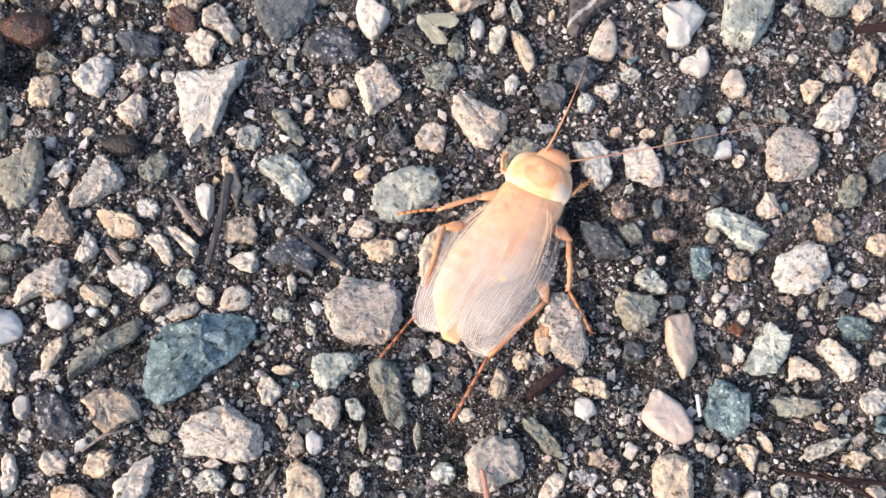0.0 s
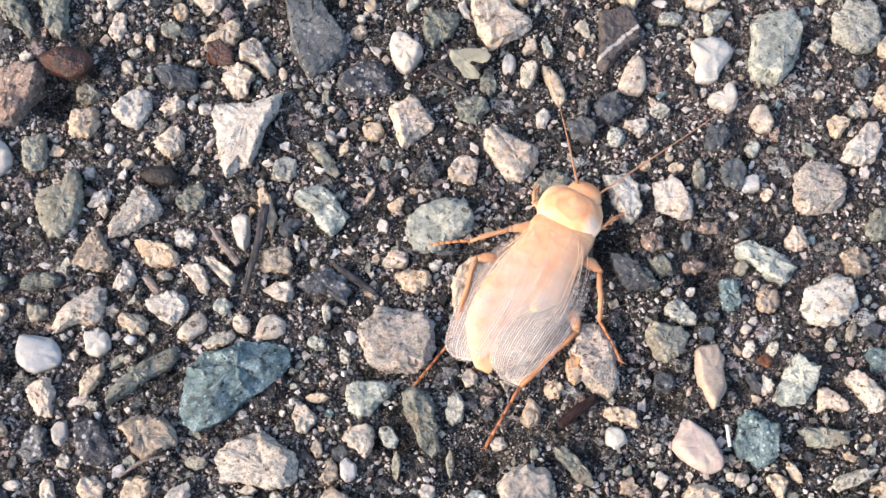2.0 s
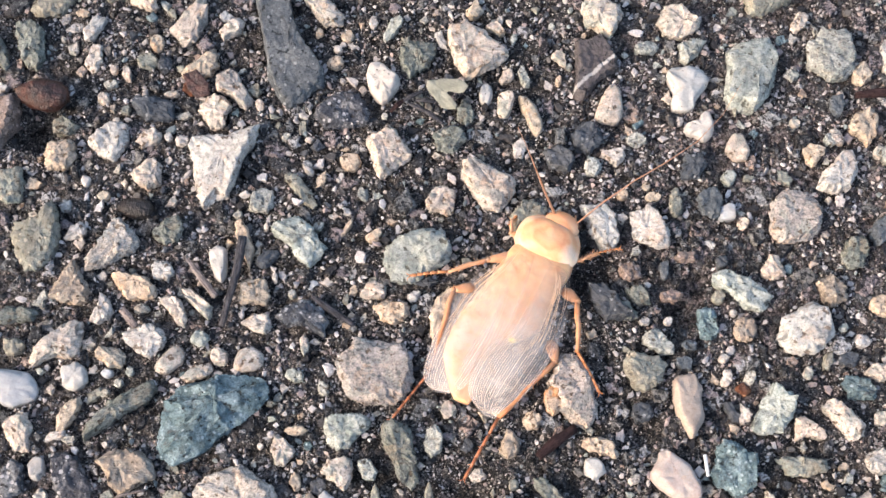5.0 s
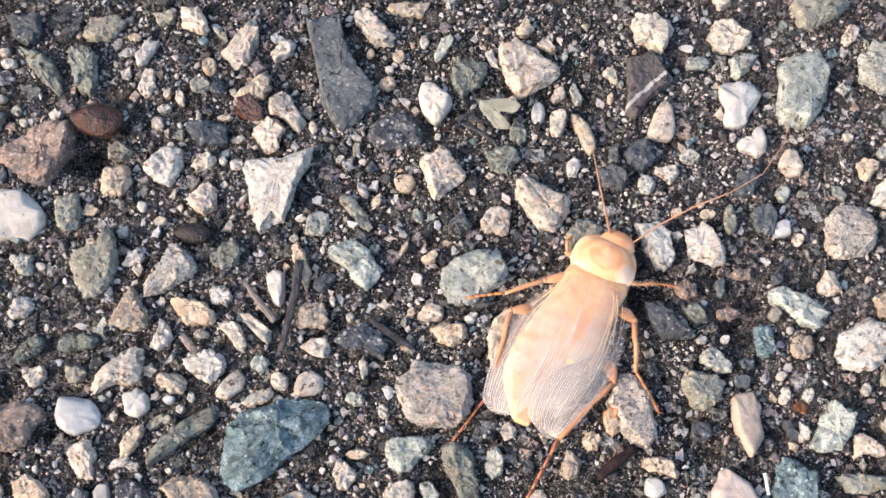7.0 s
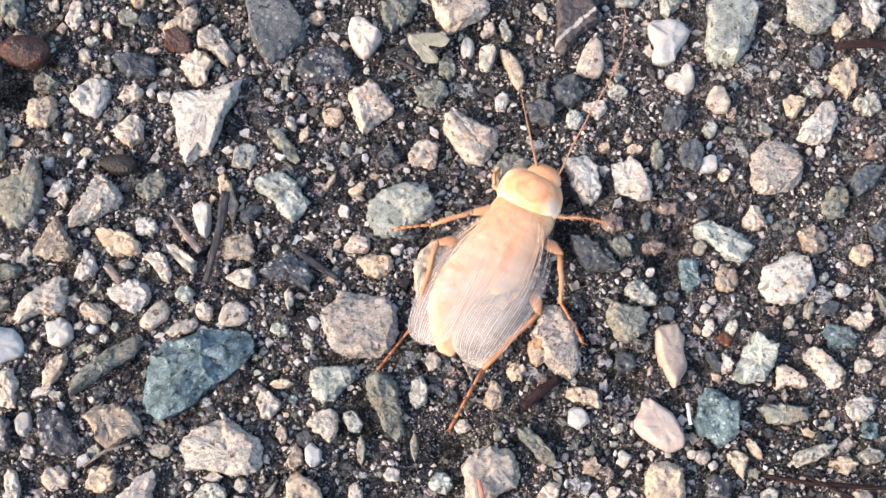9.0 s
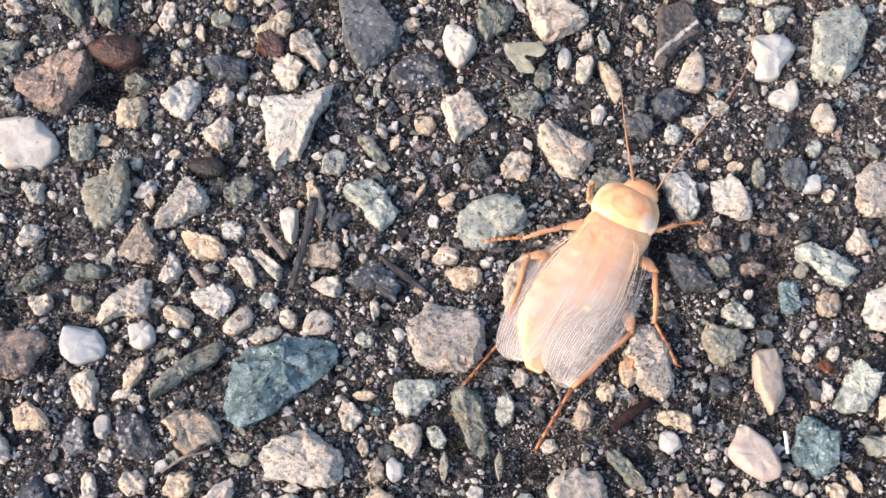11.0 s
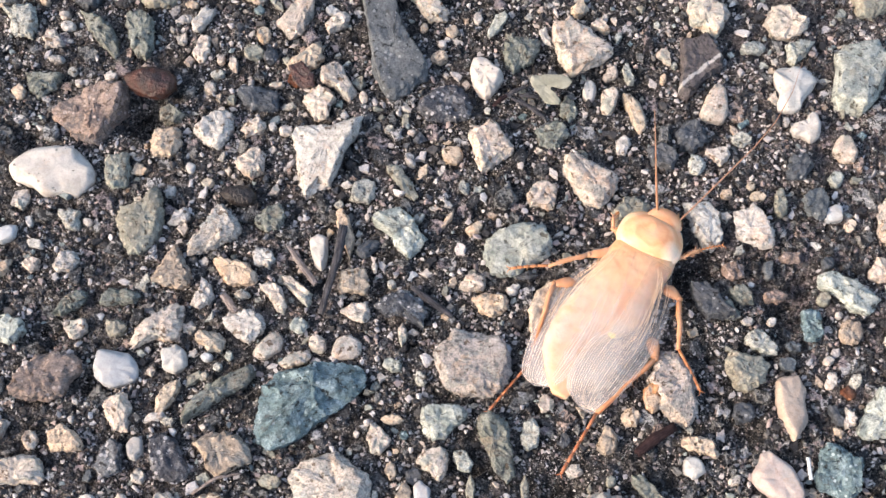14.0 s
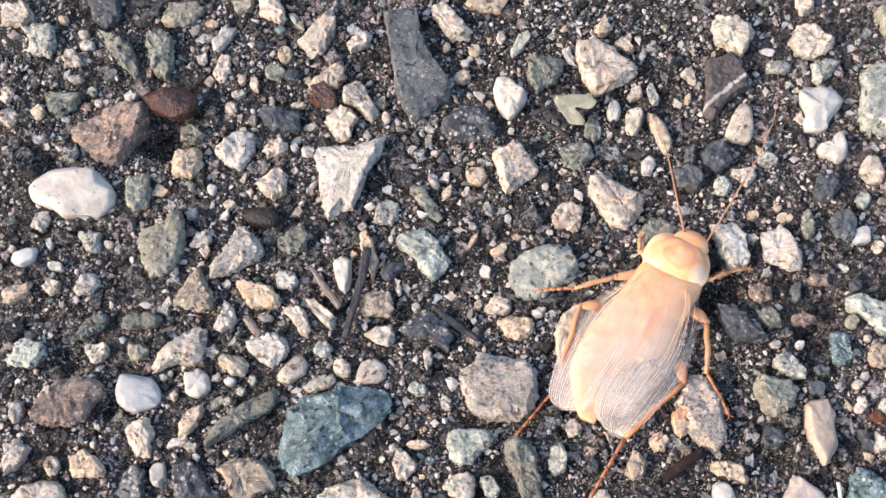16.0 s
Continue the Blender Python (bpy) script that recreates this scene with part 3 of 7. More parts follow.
stone("cream", -56.6, 82.8, (1.3, 1.1, 1.1, 1.2, 1.5, 1.6, 1.7, 1.4, 1.3, 1.3, 1.2, 1.3, 1.6, 1.4, 1.3, 1.4, 1.5, 1.9))
stone("pink", -55.7, 80.0, (1.1, 0.8, 0.7, 0.6, 0.7, 0.9, 1.1, 0.8, 0.7, 0.6, 0.7, 0.9))
stone("moss", -50.3, 83.9, (1.7, 1.7, 1.7, 1.8, 1.7, 1.8, 2.0, 2.4, 3.4, 4.4, 3.0, 2.1, 1.6, 1.3, 1.2, 1.2, 1.3, 1.5, 1.8, 2.5, 4.5, 3.9, 2.5, 1.9))
stone("moss", -45.3, 84.0, (1.8, 1.8, 1.9, 2.3, 2.6, 2.9, 3.3, 3.3, 3.5, 3.1, 2.3, 2.0, 1.8, 1.7, 1.8, 1.9, 2.3, 3.0, 3.4, 3.9, 3.4, 2.8, 2.2, 1.9))
stone("olive", -43.0, 89.5, (2.3, 2.9, 2.7, 2.7, 2.0, 1.7, 1.5, 1.5, 1.6, 1.8, 2.1, 2.2, 2.4, 2.8, 2.5, 2.4, 2.1, 1.8, 1.7, 1.7, 1.8, 1.8, 1.8, 2.0))
stone("tan", -39.1, 88.3, (1.0, 0.8, 0.7, 0.7, 0.7, 0.9, 1.0, 0.8, 0.7, 0.7, 0.7, 0.9))
stone("white", -37.6, 86.2, (1.2, 1.5, 2.2, 2.0, 2.0, 1.6, 1.2, 1.1, 1.0, 1.2, 1.4, 1.8, 2.3, 2.0, 1.5, 1.1, 1.0, 1.0))
stone("cream", -37.2, 81.9, (1.1, 1.1, 1.3, 1.8, 2.1, 2.0, 1.4, 1.2, 1.1, 1.1, 1.2, 1.6, 1.7, 2.1, 1.9, 1.5, 1.3, 1.3))
stone("cream", -31.6, 90.6, (1.6, 1.5, 1.5, 1.7, 2.0, 1.9, 1.8, 1.8, 2.0, 2.5, 2.2, 1.9, 1.8, 1.8, 1.8, 1.6, 1.5, 1.5, 1.6, 1.8, 2.3, 2.5, 2.3, 1.8))
stone("olive", -35.4, 91.1, (1.4, 1.6, 1.3, 0.9, 0.8, 0.8, 0.9, 1.2, 1.8, 1.4, 1.2, 1.3, 1.2, 1.0, 0.9, 1.0, 1.2, 1.4))
stone("tan", -29.5, 84.1, (1.0, 1.0, 1.1, 1.3, 1.2, 1.1, 1.0, 1.0, 1.1, 1.3, 1.2, 1.1))
stone("cream", -25.3, 87.0, (1.9, 2.1, 2.4, 3.2, 4.0, 3.8, 2.6, 2.1, 1.9, 1.8, 1.7, 1.9, 2.2, 2.8, 3.2, 3.2, 3.2, 3.3, 3.2, 2.8, 2.3, 2.0, 1.8, 1.8))
stone("olive", -30.6, 81.5, (1.4, 1.3, 1.2, 1.2, 1.1, 1.1, 1.2, 1.2, 1.4, 1.4, 1.3, 1.2, 1.2, 1.1, 1.1, 1.2, 1.2, 1.4))
stone("dark", -28.4, 81.1, (1.0, 1.0, 1.0, 1.1, 1.1, 1.0, 1.0, 1.0, 1.0, 1.1, 1.1, 1.0))
stone("cream", -34.7, 80.4, (0.6, 0.6, 0.7, 0.7, 0.7, 0.7, 0.6, 0.6, 0.7, 0.7, 0.7, 0.7))
stone("cream", -33.0, 79.7, (0.6, 0.6, 0.7, 1.1, 1.2, 0.7, 0.6, 0.6, 0.7, 1.1, 1.2, 0.7))
stone("grey", -35.0, 78.3, (1.0, 0.8, 0.7, 0.6, 0.7, 0.8, 1.0, 0.8, 0.7, 0.6, 0.7, 0.8))
stone("cream", -35.7, 76.4, (0.8, 0.8, 0.8, 0.8, 0.9, 0.9, 0.8, 0.8, 0.8, 0.8, 0.9, 0.9))
stone("moss", -57.0, 76.5, (2.1, 2.6, 2.6, 2.0, 1.7, 1.6, 1.6, 1.7, 1.9, 2.1, 2.5, 2.3, 2.0, 1.9, 2.0, 2.0, 2.0, 2.2, 2.2, 1.9, 1.7, 1.7, 1.8, 1.9))
stone("tan", -59.8, 75.2, (1.0, 0.9, 1.0, 1.1, 1.1, 1.1, 1.0, 0.9, 1.0, 1.1, 1.1, 1.1))
stone("cream", -64.0, 77.5, (1.0, 1.1, 1.1, 1.0, 1.2, 1.0, 0.8, 0.8, 1.2, 1.3, 0.9, 0.8))
stone("pink", -63.4, 74.5, (1.4, 1.3, 1.2, 1.2, 1.2, 1.3, 1.3, 1.4, 1.4, 1.4, 1.3, 1.2, 1.2, 1.2, 1.3, 1.3, 1.4, 1.4))
stone("plum", -48.9, 72.4, (2.0, 2.3, 2.7, 3.0, 3.5, 4.0, 3.6, 3.6, 2.9, 2.5, 2.3, 2.1, 2.1, 2.2, 2.3, 2.6, 3.3, 4.1, 4.2, 3.4, 2.5, 2.2, 2.0, 2.0))
stone("plum", -52.2, 71.1, (1.1, 1.1, 1.1, 1.2, 1.4, 1.9, 2.6, 2.6, 2.7, 2.0, 1.4, 1.2, 1.0, 1.0, 1.0, 1.2, 1.4, 2.0, 2.4, 2.7, 2.5, 1.9, 1.6, 1.3))
stone("white", -48.4, 77.7, (1.0, 0.9, 0.8, 0.8, 0.8, 0.9, 1.0, 0.9, 0.8, 0.8, 0.8, 0.9))
stone("white", -52.4, 76.7, (0.6, 0.6, 0.6, 0.6, 0.6, 0.7, 0.6, 0.6, 0.6, 0.6, 0.6, 0.7))
stone("grey", -53.4, 78.3, (0.8, 0.7, 0.6, 0.6, 0.7, 0.7, 0.8, 0.7, 0.6, 0.6, 0.7, 0.7))
stone("moss", -40.2, 72.5, (2.0, 1.4, 1.2, 1.1, 1.2, 1.5, 1.5, 1.6, 1.6, 1.4, 1.4, 1.6, 1.3, 1.2, 1.2, 1.3, 1.6, 1.7))
stone("white", -34.5, 70.6, (2.4, 2.6, 2.6, 2.8, 2.5, 2.5, 2.4, 2.2, 2.1, 2.1, 2.2, 2.4, 2.8, 2.7, 2.4, 2.2, 2.3, 2.4, 2.5, 2.9, 2.4, 2.1, 2.0, 2.1))
stone("cream", -29.8, 71.1, (1.5, 1.7, 1.5, 1.5, 1.4, 1.2, 1.2, 1.2, 1.2, 1.3, 1.7, 1.7, 1.8, 1.2, 1.1, 1.0, 1.2, 1.4))
stone("tan", -40.5, 68.7, (2.1, 2.0, 2.1, 2.4, 2.3, 2.0, 1.8, 1.8, 1.9, 1.8, 1.9, 2.1, 2.2, 2.1, 2.1, 2.1, 2.2, 2.0, 2.0, 2.1, 2.1, 1.9, 1.8, 1.9))
stone("dark", -29.3, 74.9, (2.6, 2.7, 2.1, 1.8, 1.7, 1.7, 1.8, 1.8, 1.9, 2.2, 2.9, 3.1, 2.5, 2.2, 2.0, 1.9, 2.0, 1.8, 1.7, 1.8, 2.0, 2.5, 2.9, 2.7))
stone("white", -27.4, 71.2, (0.6, 0.5, 0.6, 0.6, 0.6, 0.6, 0.6, 0.5, 0.6, 0.6, 0.6, 0.6))
stone("white", -25.7, 70.7, (1.0, 0.9, 0.8, 0.8, 0.8, 0.9, 1.0, 0.9, 0.8, 0.8, 0.8, 0.9))
stone("cream", -27.3, 77.0, (1.1, 0.8, 0.5, 0.5, 0.5, 0.7, 1.1, 0.8, 0.5, 0.5, 0.5, 0.7))
stone("cream", -20.1, 86.3, (1.3, 1.6, 1.9, 1.8, 1.9, 1.4, 1.1, 1.1, 1.1, 1.4, 1.9, 1.9, 2.1, 1.5, 1.3, 1.3, 1.4, 1.3))
stone("slate", -13.0, 83.0, (3.3, 2.8, 2.7, 2.7, 3.0, 4.3, 8.1, 8.3, 9.2, 5.4, 4.0, 3.3, 3.1, 3.0, 3.2, 3.6, 4.6, 5.6, 8.1, 7.6, 7.2, 7.0, 5.5, 4.1))
stone("cream", -8.6, 89.3, (1.9, 1.6, 1.5, 1.5, 1.6, 1.8, 2.3, 3.4, 3.4, 3.5, 2.8, 2.5, 2.0, 1.7, 1.5, 1.5, 1.6, 2.0, 2.8, 3.0, 3.2, 3.3, 3.3, 2.4))
stone("tan", -5.4, 85.2, (0.9, 0.9, 0.9, 1.0, 0.9, 0.9, 0.9, 0.9, 0.9, 1.0, 0.9, 0.9))
stone("tan", -6.9, 81.5, (1.1, 1.1, 1.0, 1.0, 1.0, 1.0, 1.1, 1.1, 1.0, 1.0, 1.0, 1.0))
stone("tan", -9.0, 85.6, (0.6, 0.6, 0.7, 0.7, 0.7, 0.6, 0.6, 0.6, 0.7, 0.7, 0.7, 0.6))
stone("white", -6.6, 83.4, (0.6, 0.6, 0.6, 0.6, 0.6, 0.6, 0.6, 0.6, 0.6, 0.6, 0.6, 0.6))
stone("tan", -4.0, 92.1, (2.6, 3.1, 1.8, 1.2, 1.0, 0.9, 0.9, 0.9, 1.0, 1.2, 1.6, 3.0, 2.9, 2.4, 1.6, 1.3, 1.1, 1.1, 1.1, 1.1, 1.2, 1.5, 2.1, 2.3))
stone("white", -2.1, 87.2, (0.7, 0.7, 0.9, 1.0, 0.9, 0.7, 0.7, 0.7, 0.9, 1.0, 0.9, 0.7))
stone("pale_green", 0.3, 86.3, (0.9, 1.4, 1.8, 2.1, 1.6, 1.3, 1.0, 0.9, 0.8, 0.9, 1.0, 1.6, 2.2, 1.6, 1.0, 0.8, 0.8, 0.8))
stone("moss", 3.3, 82.2, (2.2, 2.8, 2.9, 2.9, 2.5, 2.4, 2.2, 2.1, 2.2, 2.5, 2.4, 2.3, 2.3, 2.2, 2.4, 2.7, 2.7, 3.0, 2.6, 2.1, 1.9, 1.9, 1.9, 2.0))
stone("white", 6.5, 84.7, (0.7, 0.6, 0.7, 1.4, 1.6, 1.0, 0.7, 0.7, 0.9, 1.2, 1.7, 1.1))
stone("white", -1.0, 78.7, (2.3, 2.4, 2.0, 1.8, 1.8, 2.1, 2.7, 2.9, 3.1, 2.6, 2.3, 2.0, 1.9, 1.9, 1.9, 1.9, 2.2, 2.6, 3.0, 2.8, 2.4, 2.2, 2.2, 2.3), worn=True)
stone("speckled", -5.9, 74.7, (3.5, 3.3, 3.1, 3.0, 2.8, 2.7, 2.7, 2.8, 2.8, 2.8, 2.8, 3.1, 3.4, 3.9, 3.4, 3.1, 2.7, 2.5, 2.4, 2.5, 2.6, 2.8, 3.4, 3.4))
stone("tan", -23.5, 80.8, (2.1, 2.1, 2.2, 2.5, 2.6, 2.5, 1.8, 1.5, 1.3, 1.3, 1.3, 1.5, 1.8, 2.6, 2.8, 2.3, 2.1, 2.0, 1.9, 1.7, 1.6, 1.7, 1.7, 1.8))
stone("rust", -24.8, 77.9, (1.3, 1.2, 1.1, 1.1, 1.1, 1.1, 1.1, 1.2, 1.2, 1.3, 1.2, 1.1, 1.1, 1.1, 1.1, 1.1, 1.2, 1.2))
stone("cream", -19.5, 77.7, (1.6, 1.5, 1.4, 1.5, 1.7, 2.1, 2.5, 2.8, 2.7, 2.7, 2.8, 2.4, 2.3, 2.1, 1.6, 1.4, 1.3, 1.3, 1.4, 2.4, 3.4, 3.2, 2.8, 2.0))
stone("cream", -21.7, 74.6, (1.9, 2.1, 2.0, 2.0, 2.2, 2.2, 2.2, 2.3, 2.1, 2.1, 2.2, 2.1, 2.1, 1.9, 1.8, 1.8, 1.9, 2.3, 2.6, 2.3, 2.3, 2.0, 1.8, 1.8))
stone("cream", -16.3, 75.6, (0.6, 0.6, 0.7, 1.0, 0.9, 0.7, 0.6, 0.6, 0.7, 1.0, 0.9, 0.7))
stone("white", -21.0, 67.7, (2.9, 3.3, 5.2, 7.0, 4.7, 3.9, 3.7, 3.8, 4.2, 5.0, 4.6, 3.9, 3.6, 3.6, 3.8, 4.3, 5.0, 6.4, 5.6, 5.0, 3.7, 3.1, 2.8, 2.8))
stone("cream", -0.3, 69.2, (3.1, 2.6, 2.5, 2.5, 2.7, 3.1, 3.2, 3.0, 3.0, 3.2, 3.2, 2.6, 2.3, 2.2, 2.2, 2.5, 3.2, 3.8, 3.0, 2.7, 2.6, 2.6, 2.8, 3.0))
stone("moss", 7.3, 70.8, (2.1, 2.1, 2.2, 2.4, 2.0, 1.8, 1.7, 1.8, 1.8, 1.8, 2.0, 2.4, 2.1, 1.9, 1.9, 2.1, 2.0, 1.9, 1.9, 2.1, 1.9, 1.8, 1.8, 1.9))
stone("tan", -4.9, 67.9, (1.4, 1.3, 1.3, 1.3, 1.2, 1.2, 1.3, 1.3, 1.5, 1.3, 1.2, 1.3, 1.4, 1.2, 1.3, 1.4, 1.3, 1.3), worn=True)
stone("white", -10.1, 67.1, (0.6, 0.6, 0.7, 1.0, 1.2, 0.9, 0.6, 0.6, 0.7, 1.0, 1.2, 0.9))
stone("white", -10.0, 70.8, (0.6, 0.6, 0.5, 0.5, 0.5, 0.5, 0.6, 0.6, 0.5, 0.5, 0.5, 0.5))
stone("olive", -10.9, 64.1, (1.2, 1.1, 1.0, 1.0, 1.0, 1.2, 1.5, 2.3, 2.7, 3.2, 2.1, 1.3, 1.0, 0.9, 0.8, 0.8, 0.9, 1.0, 1.3, 2.1, 3.1, 2.9, 2.0, 1.6))
stone("cream", 10.7, 83.3, (4.4, 3.3, 2.8, 2.7, 2.8, 3.2, 3.7, 4.2, 4.5, 4.6, 3.8, 3.3, 3.0, 2.9, 3.0, 3.4, 3.7, 4.2, 4.0, 3.7, 3.3, 3.4, 4.1, 4.3))
stone("tan", 10.9, 89.1, (1.2, 1.1, 1.1, 1.2, 1.6, 1.3, 1.0, 0.9, 1.0, 1.2, 1.3, 1.3, 1.3, 1.2, 1.2, 1.3, 1.2, 1.2))
stone("cream", 13.6, 86.5, (0.9, 0.8, 0.8, 1.2, 1.1, 1.1, 1.4, 0.8, 0.7, 0.8, 1.3, 1.4))
stone("cream", 14.8, 79.7, (1.0, 1.1, 1.2, 0.9, 1.0, 0.8, 0.9, 1.4, 1.2, 0.9, 0.8, 0.9))
stone("grey", 17.0, 79.7, (0.7, 0.7, 0.9, 1.5, 1.5, 0.9, 0.7, 0.7, 0.9, 1.5, 1.5, 0.9))
stone("white", 12.1, 77.1, (0.9, 0.9, 1.1, 1.3, 1.5, 1.5, 1.2, 1.0, 0.9, 0.9, 0.9, 1.1, 1.3, 1.5, 1.5, 1.2, 1.0, 0.9), worn=True)
stone("cream", 14.5, 75.7, (1.0, 1.1, 1.6, 1.9, 1.9, 1.7, 1.6, 1.3, 1.0, 1.0, 1.1, 1.4, 1.8, 2.1, 1.8, 1.3, 1.1, 1.0), worn=True)
stone("tan", 17.7, 74.3, (1.1, 1.0, 1.1, 1.4, 1.7, 2.6, 3.2, 1.6, 1.0, 0.8, 0.8, 0.8, 1.1, 1.8, 3.0, 2.7, 1.9, 1.3), worn=True)
stone("cream", 21.7, 82.3, (0.8, 0.9, 0.9, 1.2, 1.1, 1.3, 1.1, 0.7, 0.6, 0.9, 1.5, 1.0))
stone("tan", 21.4, 79.0, (0.5, 0.5, 0.7, 0.8, 0.6, 0.5, 0.5, 0.5, 0.7, 0.8, 0.6, 0.5))
stone("cream", 27.3, 88.3, (3.0, 2.8, 2.8, 2.6, 2.5, 2.6, 2.7, 2.9, 3.3, 3.2, 3.2, 2.9, 2.6, 2.6, 2.5, 2.4, 2.4, 2.6, 3.0, 3.6, 3.1, 2.8, 2.7, 2.8))
stone("veined", 25.7, 81.2, (3.3, 3.4, 3.4, 3.7, 4.0, 4.5, 4.2, 4.0, 4.1, 3.0, 2.5, 2.3, 2.3, 2.4, 2.8, 3.5, 4.9, 5.5, 3.4, 2.9, 2.7, 2.7, 2.8, 3.1))
stone("cream", 27.8, 75.5, (1.6, 1.6, 1.8, 2.1, 2.9, 3.0, 2.9, 2.2, 1.8, 1.6, 1.5, 1.5, 1.6, 1.9, 2.4, 2.6, 2.6, 2.5, 2.4, 2.5, 2.3, 1.9, 1.7, 1.7), worn=True)
stone("cream", 37.2, 87.4, (3.1, 2.7, 2.6, 2.4, 2.4, 2.5, 2.5, 2.4, 2.5, 2.5, 2.4, 2.6, 2.9, 2.7, 2.7, 2.8, 2.5, 2.5, 2.4, 2.3, 2.3, 2.4, 2.5, 2.8))
stone("white", 37.6, 78.2, (2.6, 3.1, 3.1, 3.3, 3.1, 2.9, 2.9, 2.9, 3.2, 3.1, 2.8, 2.3, 2.0, 1.9, 1.9, 3.0, 3.8, 3.6, 3.4, 3.1, 2.2, 2.1, 2.1, 2.3), worn=True)
stone("white", 39.2, 72.7, (1.5, 1.7, 1.8, 2.1, 2.5, 2.3, 1.7, 0.9, 0.9, 1.0, 1.4, 1.8, 2.2, 2.3, 2.1, 1.7, 1.5, 1.7, 2.1, 2.0, 1.8, 1.8, 1.6, 1.5), worn=True)
stone("white", 36.5, 73.5, (0.6, 0.6, 0.6, 0.6, 0.6, 0.5, 0.6, 0.6, 0.6, 0.6, 0.6, 0.5))
stone("pale_green", 45.9, 80.1, (3.3, 3.6, 4.4, 5.1, 5.8, 5.3, 4.9, 4.6, 4.2, 3.9, 3.4, 3.2, 3.2, 3.5, 4.1, 5.2, 5.5, 5.7, 5.4, 4.5, 3.8, 3.5, 3.4, 3.3))
stone("cream", 36.8, 92.7, (1.3, 1.3, 1.4, 1.1, 1.0, 1.0, 1.1, 1.5, 1.3, 1.1, 1.0, 1.1, 1.3, 1.4, 1.1, 1.0, 1.1, 1.3))
stone("pale_green", 38.6, 83.6, (1.5, 1.9, 2.7, 2.3, 1.9, 1.6, 1.4, 1.3, 1.3, 1.4, 1.6, 1.7, 1.7, 1.8, 2.0, 2.4, 2.2, 2.1, 1.6, 1.3, 1.2, 1.2, 1.2, 1.3))
stone("grey", 32.9, 83.8, (1.8, 1.6, 1.3, 1.1, 1.0, 0.9, 1.0, 1.2, 1.5, 1.8, 1.6, 1.3, 1.1, 1.0, 0.9, 1.0, 1.2, 1.5))
stone("grey", 30.8, 70.9, (1.4, 1.3, 1.2, 1.1, 1.0, 1.0, 1.0, 1.1, 1.3, 1.4, 1.3, 1.2, 1.1, 1.0, 1.0, 1.0, 1.1, 1.3))
stone("white", 27.9, 68.9, (1.5, 1.6, 1.8, 1.2, 1.0, 1.0, 1.0, 1.2, 1.7, 1.9, 1.4, 1.1, 1.1, 1.2, 1.5, 1.3, 1.3, 1.5))
stone("white", 16.1, 69.7, (1.0, 1.3, 1.2, 1.3, 1.5, 1.1, 1.0, 1.0, 1.2, 1.0, 1.0, 1.1, 1.4, 1.4, 1.4, 1.0, 0.9, 0.9))
stone("dark", 24.6, 71.1, (1.9, 1.9, 2.1, 2.2, 2.0, 2.0, 2.1, 2.1, 1.9, 1.8, 1.9, 2.1, 2.0, 2.0, 2.1, 2.1, 2.0, 2.1, 2.3, 2.0, 1.8, 1.8, 2.0, 2.1))
stone("dark", 21.0, 68.2, (2.1, 1.8, 1.6, 1.5, 1.5, 1.6, 1.8, 1.9, 1.9, 2.0, 2.2, 1.8, 1.7, 1.6, 1.7, 1.9, 1.7, 1.6, 1.6, 1.7, 2.0, 2.1, 1.9, 1.9))
stone("grey", 25.1, 67.3, (1.2, 1.2, 1.2, 1.3, 1.3, 1.3, 1.2, 1.2, 1.1, 1.2, 1.2, 1.2, 1.3, 1.3, 1.3, 1.2, 1.2, 1.1))
stone("dark", 37.7, 67.3, (1.9, 1.8, 1.7, 1.8, 2.0, 1.9, 1.7, 1.7, 1.8, 1.7, 1.5, 1.4, 1.4, 1.6, 1.9, 2.2, 1.9, 1.8, 1.8, 1.7, 1.5, 1.4, 1.5, 1.6))
stone("white", -53.9, 64.4, (5.1, 4.5, 4.1, 3.8, 3.6, 3.4, 3.4, 3.5, 3.7, 4.3, 4.5, 5.0, 5.6, 5.1, 3.8, 3.2, 3.3, 3.5, 3.2, 3.2, 3.4, 4.7, 4.9, 5.3), worn=True)
stone("olive", -46.1, 64.7, (1.6, 1.7, 1.8, 2.0, 2.4, 2.6, 2.4, 2.3, 2.4, 2.2, 2.0, 1.8, 1.7, 1.7, 1.8, 2.0, 2.3, 2.4, 2.8, 2.5, 2.3, 2.1, 1.8, 1.7))
stone("cream", -57.4, 60.6, (1.1, 1.1, 1.2, 1.4, 1.5, 1.3, 1.2, 1.2, 1.0, 1.0, 1.1, 1.5, 1.3, 1.3, 1.5, 1.3, 1.1, 1.0))
stone("olive", -42.3, 57.9, (2.6, 2.8, 2.9, 3.4, 4.3, 5.2, 3.0, 2.5, 2.5, 2.8, 3.2, 3.2, 3.3, 3.2, 3.2, 3.5, 3.8, 4.2, 4.2, 3.9, 3.3, 3.1, 2.7, 2.6))
stone("white", -37.1, 65.3, (0.6, 0.7, 0.7, 0.7, 0.8, 0.7, 0.7, 0.6, 0.7, 0.8, 0.8, 0.6), worn=True)
stone("cream", -29.6, 66.2, (1.8, 1.9, 2.1, 2.0, 2.1, 2.4, 2.0, 1.8, 1.8, 1.8, 1.9, 2.0, 2.3, 2.1, 2.1, 1.9, 1.8, 1.9, 2.1, 2.0, 2.1, 2.3, 1.9, 1.8))
stone("tan", -34.8, 63.4, (0.9, 0.8, 0.7, 0.7, 0.7, 0.8, 0.9, 0.8, 0.7, 0.7, 0.7, 0.8))
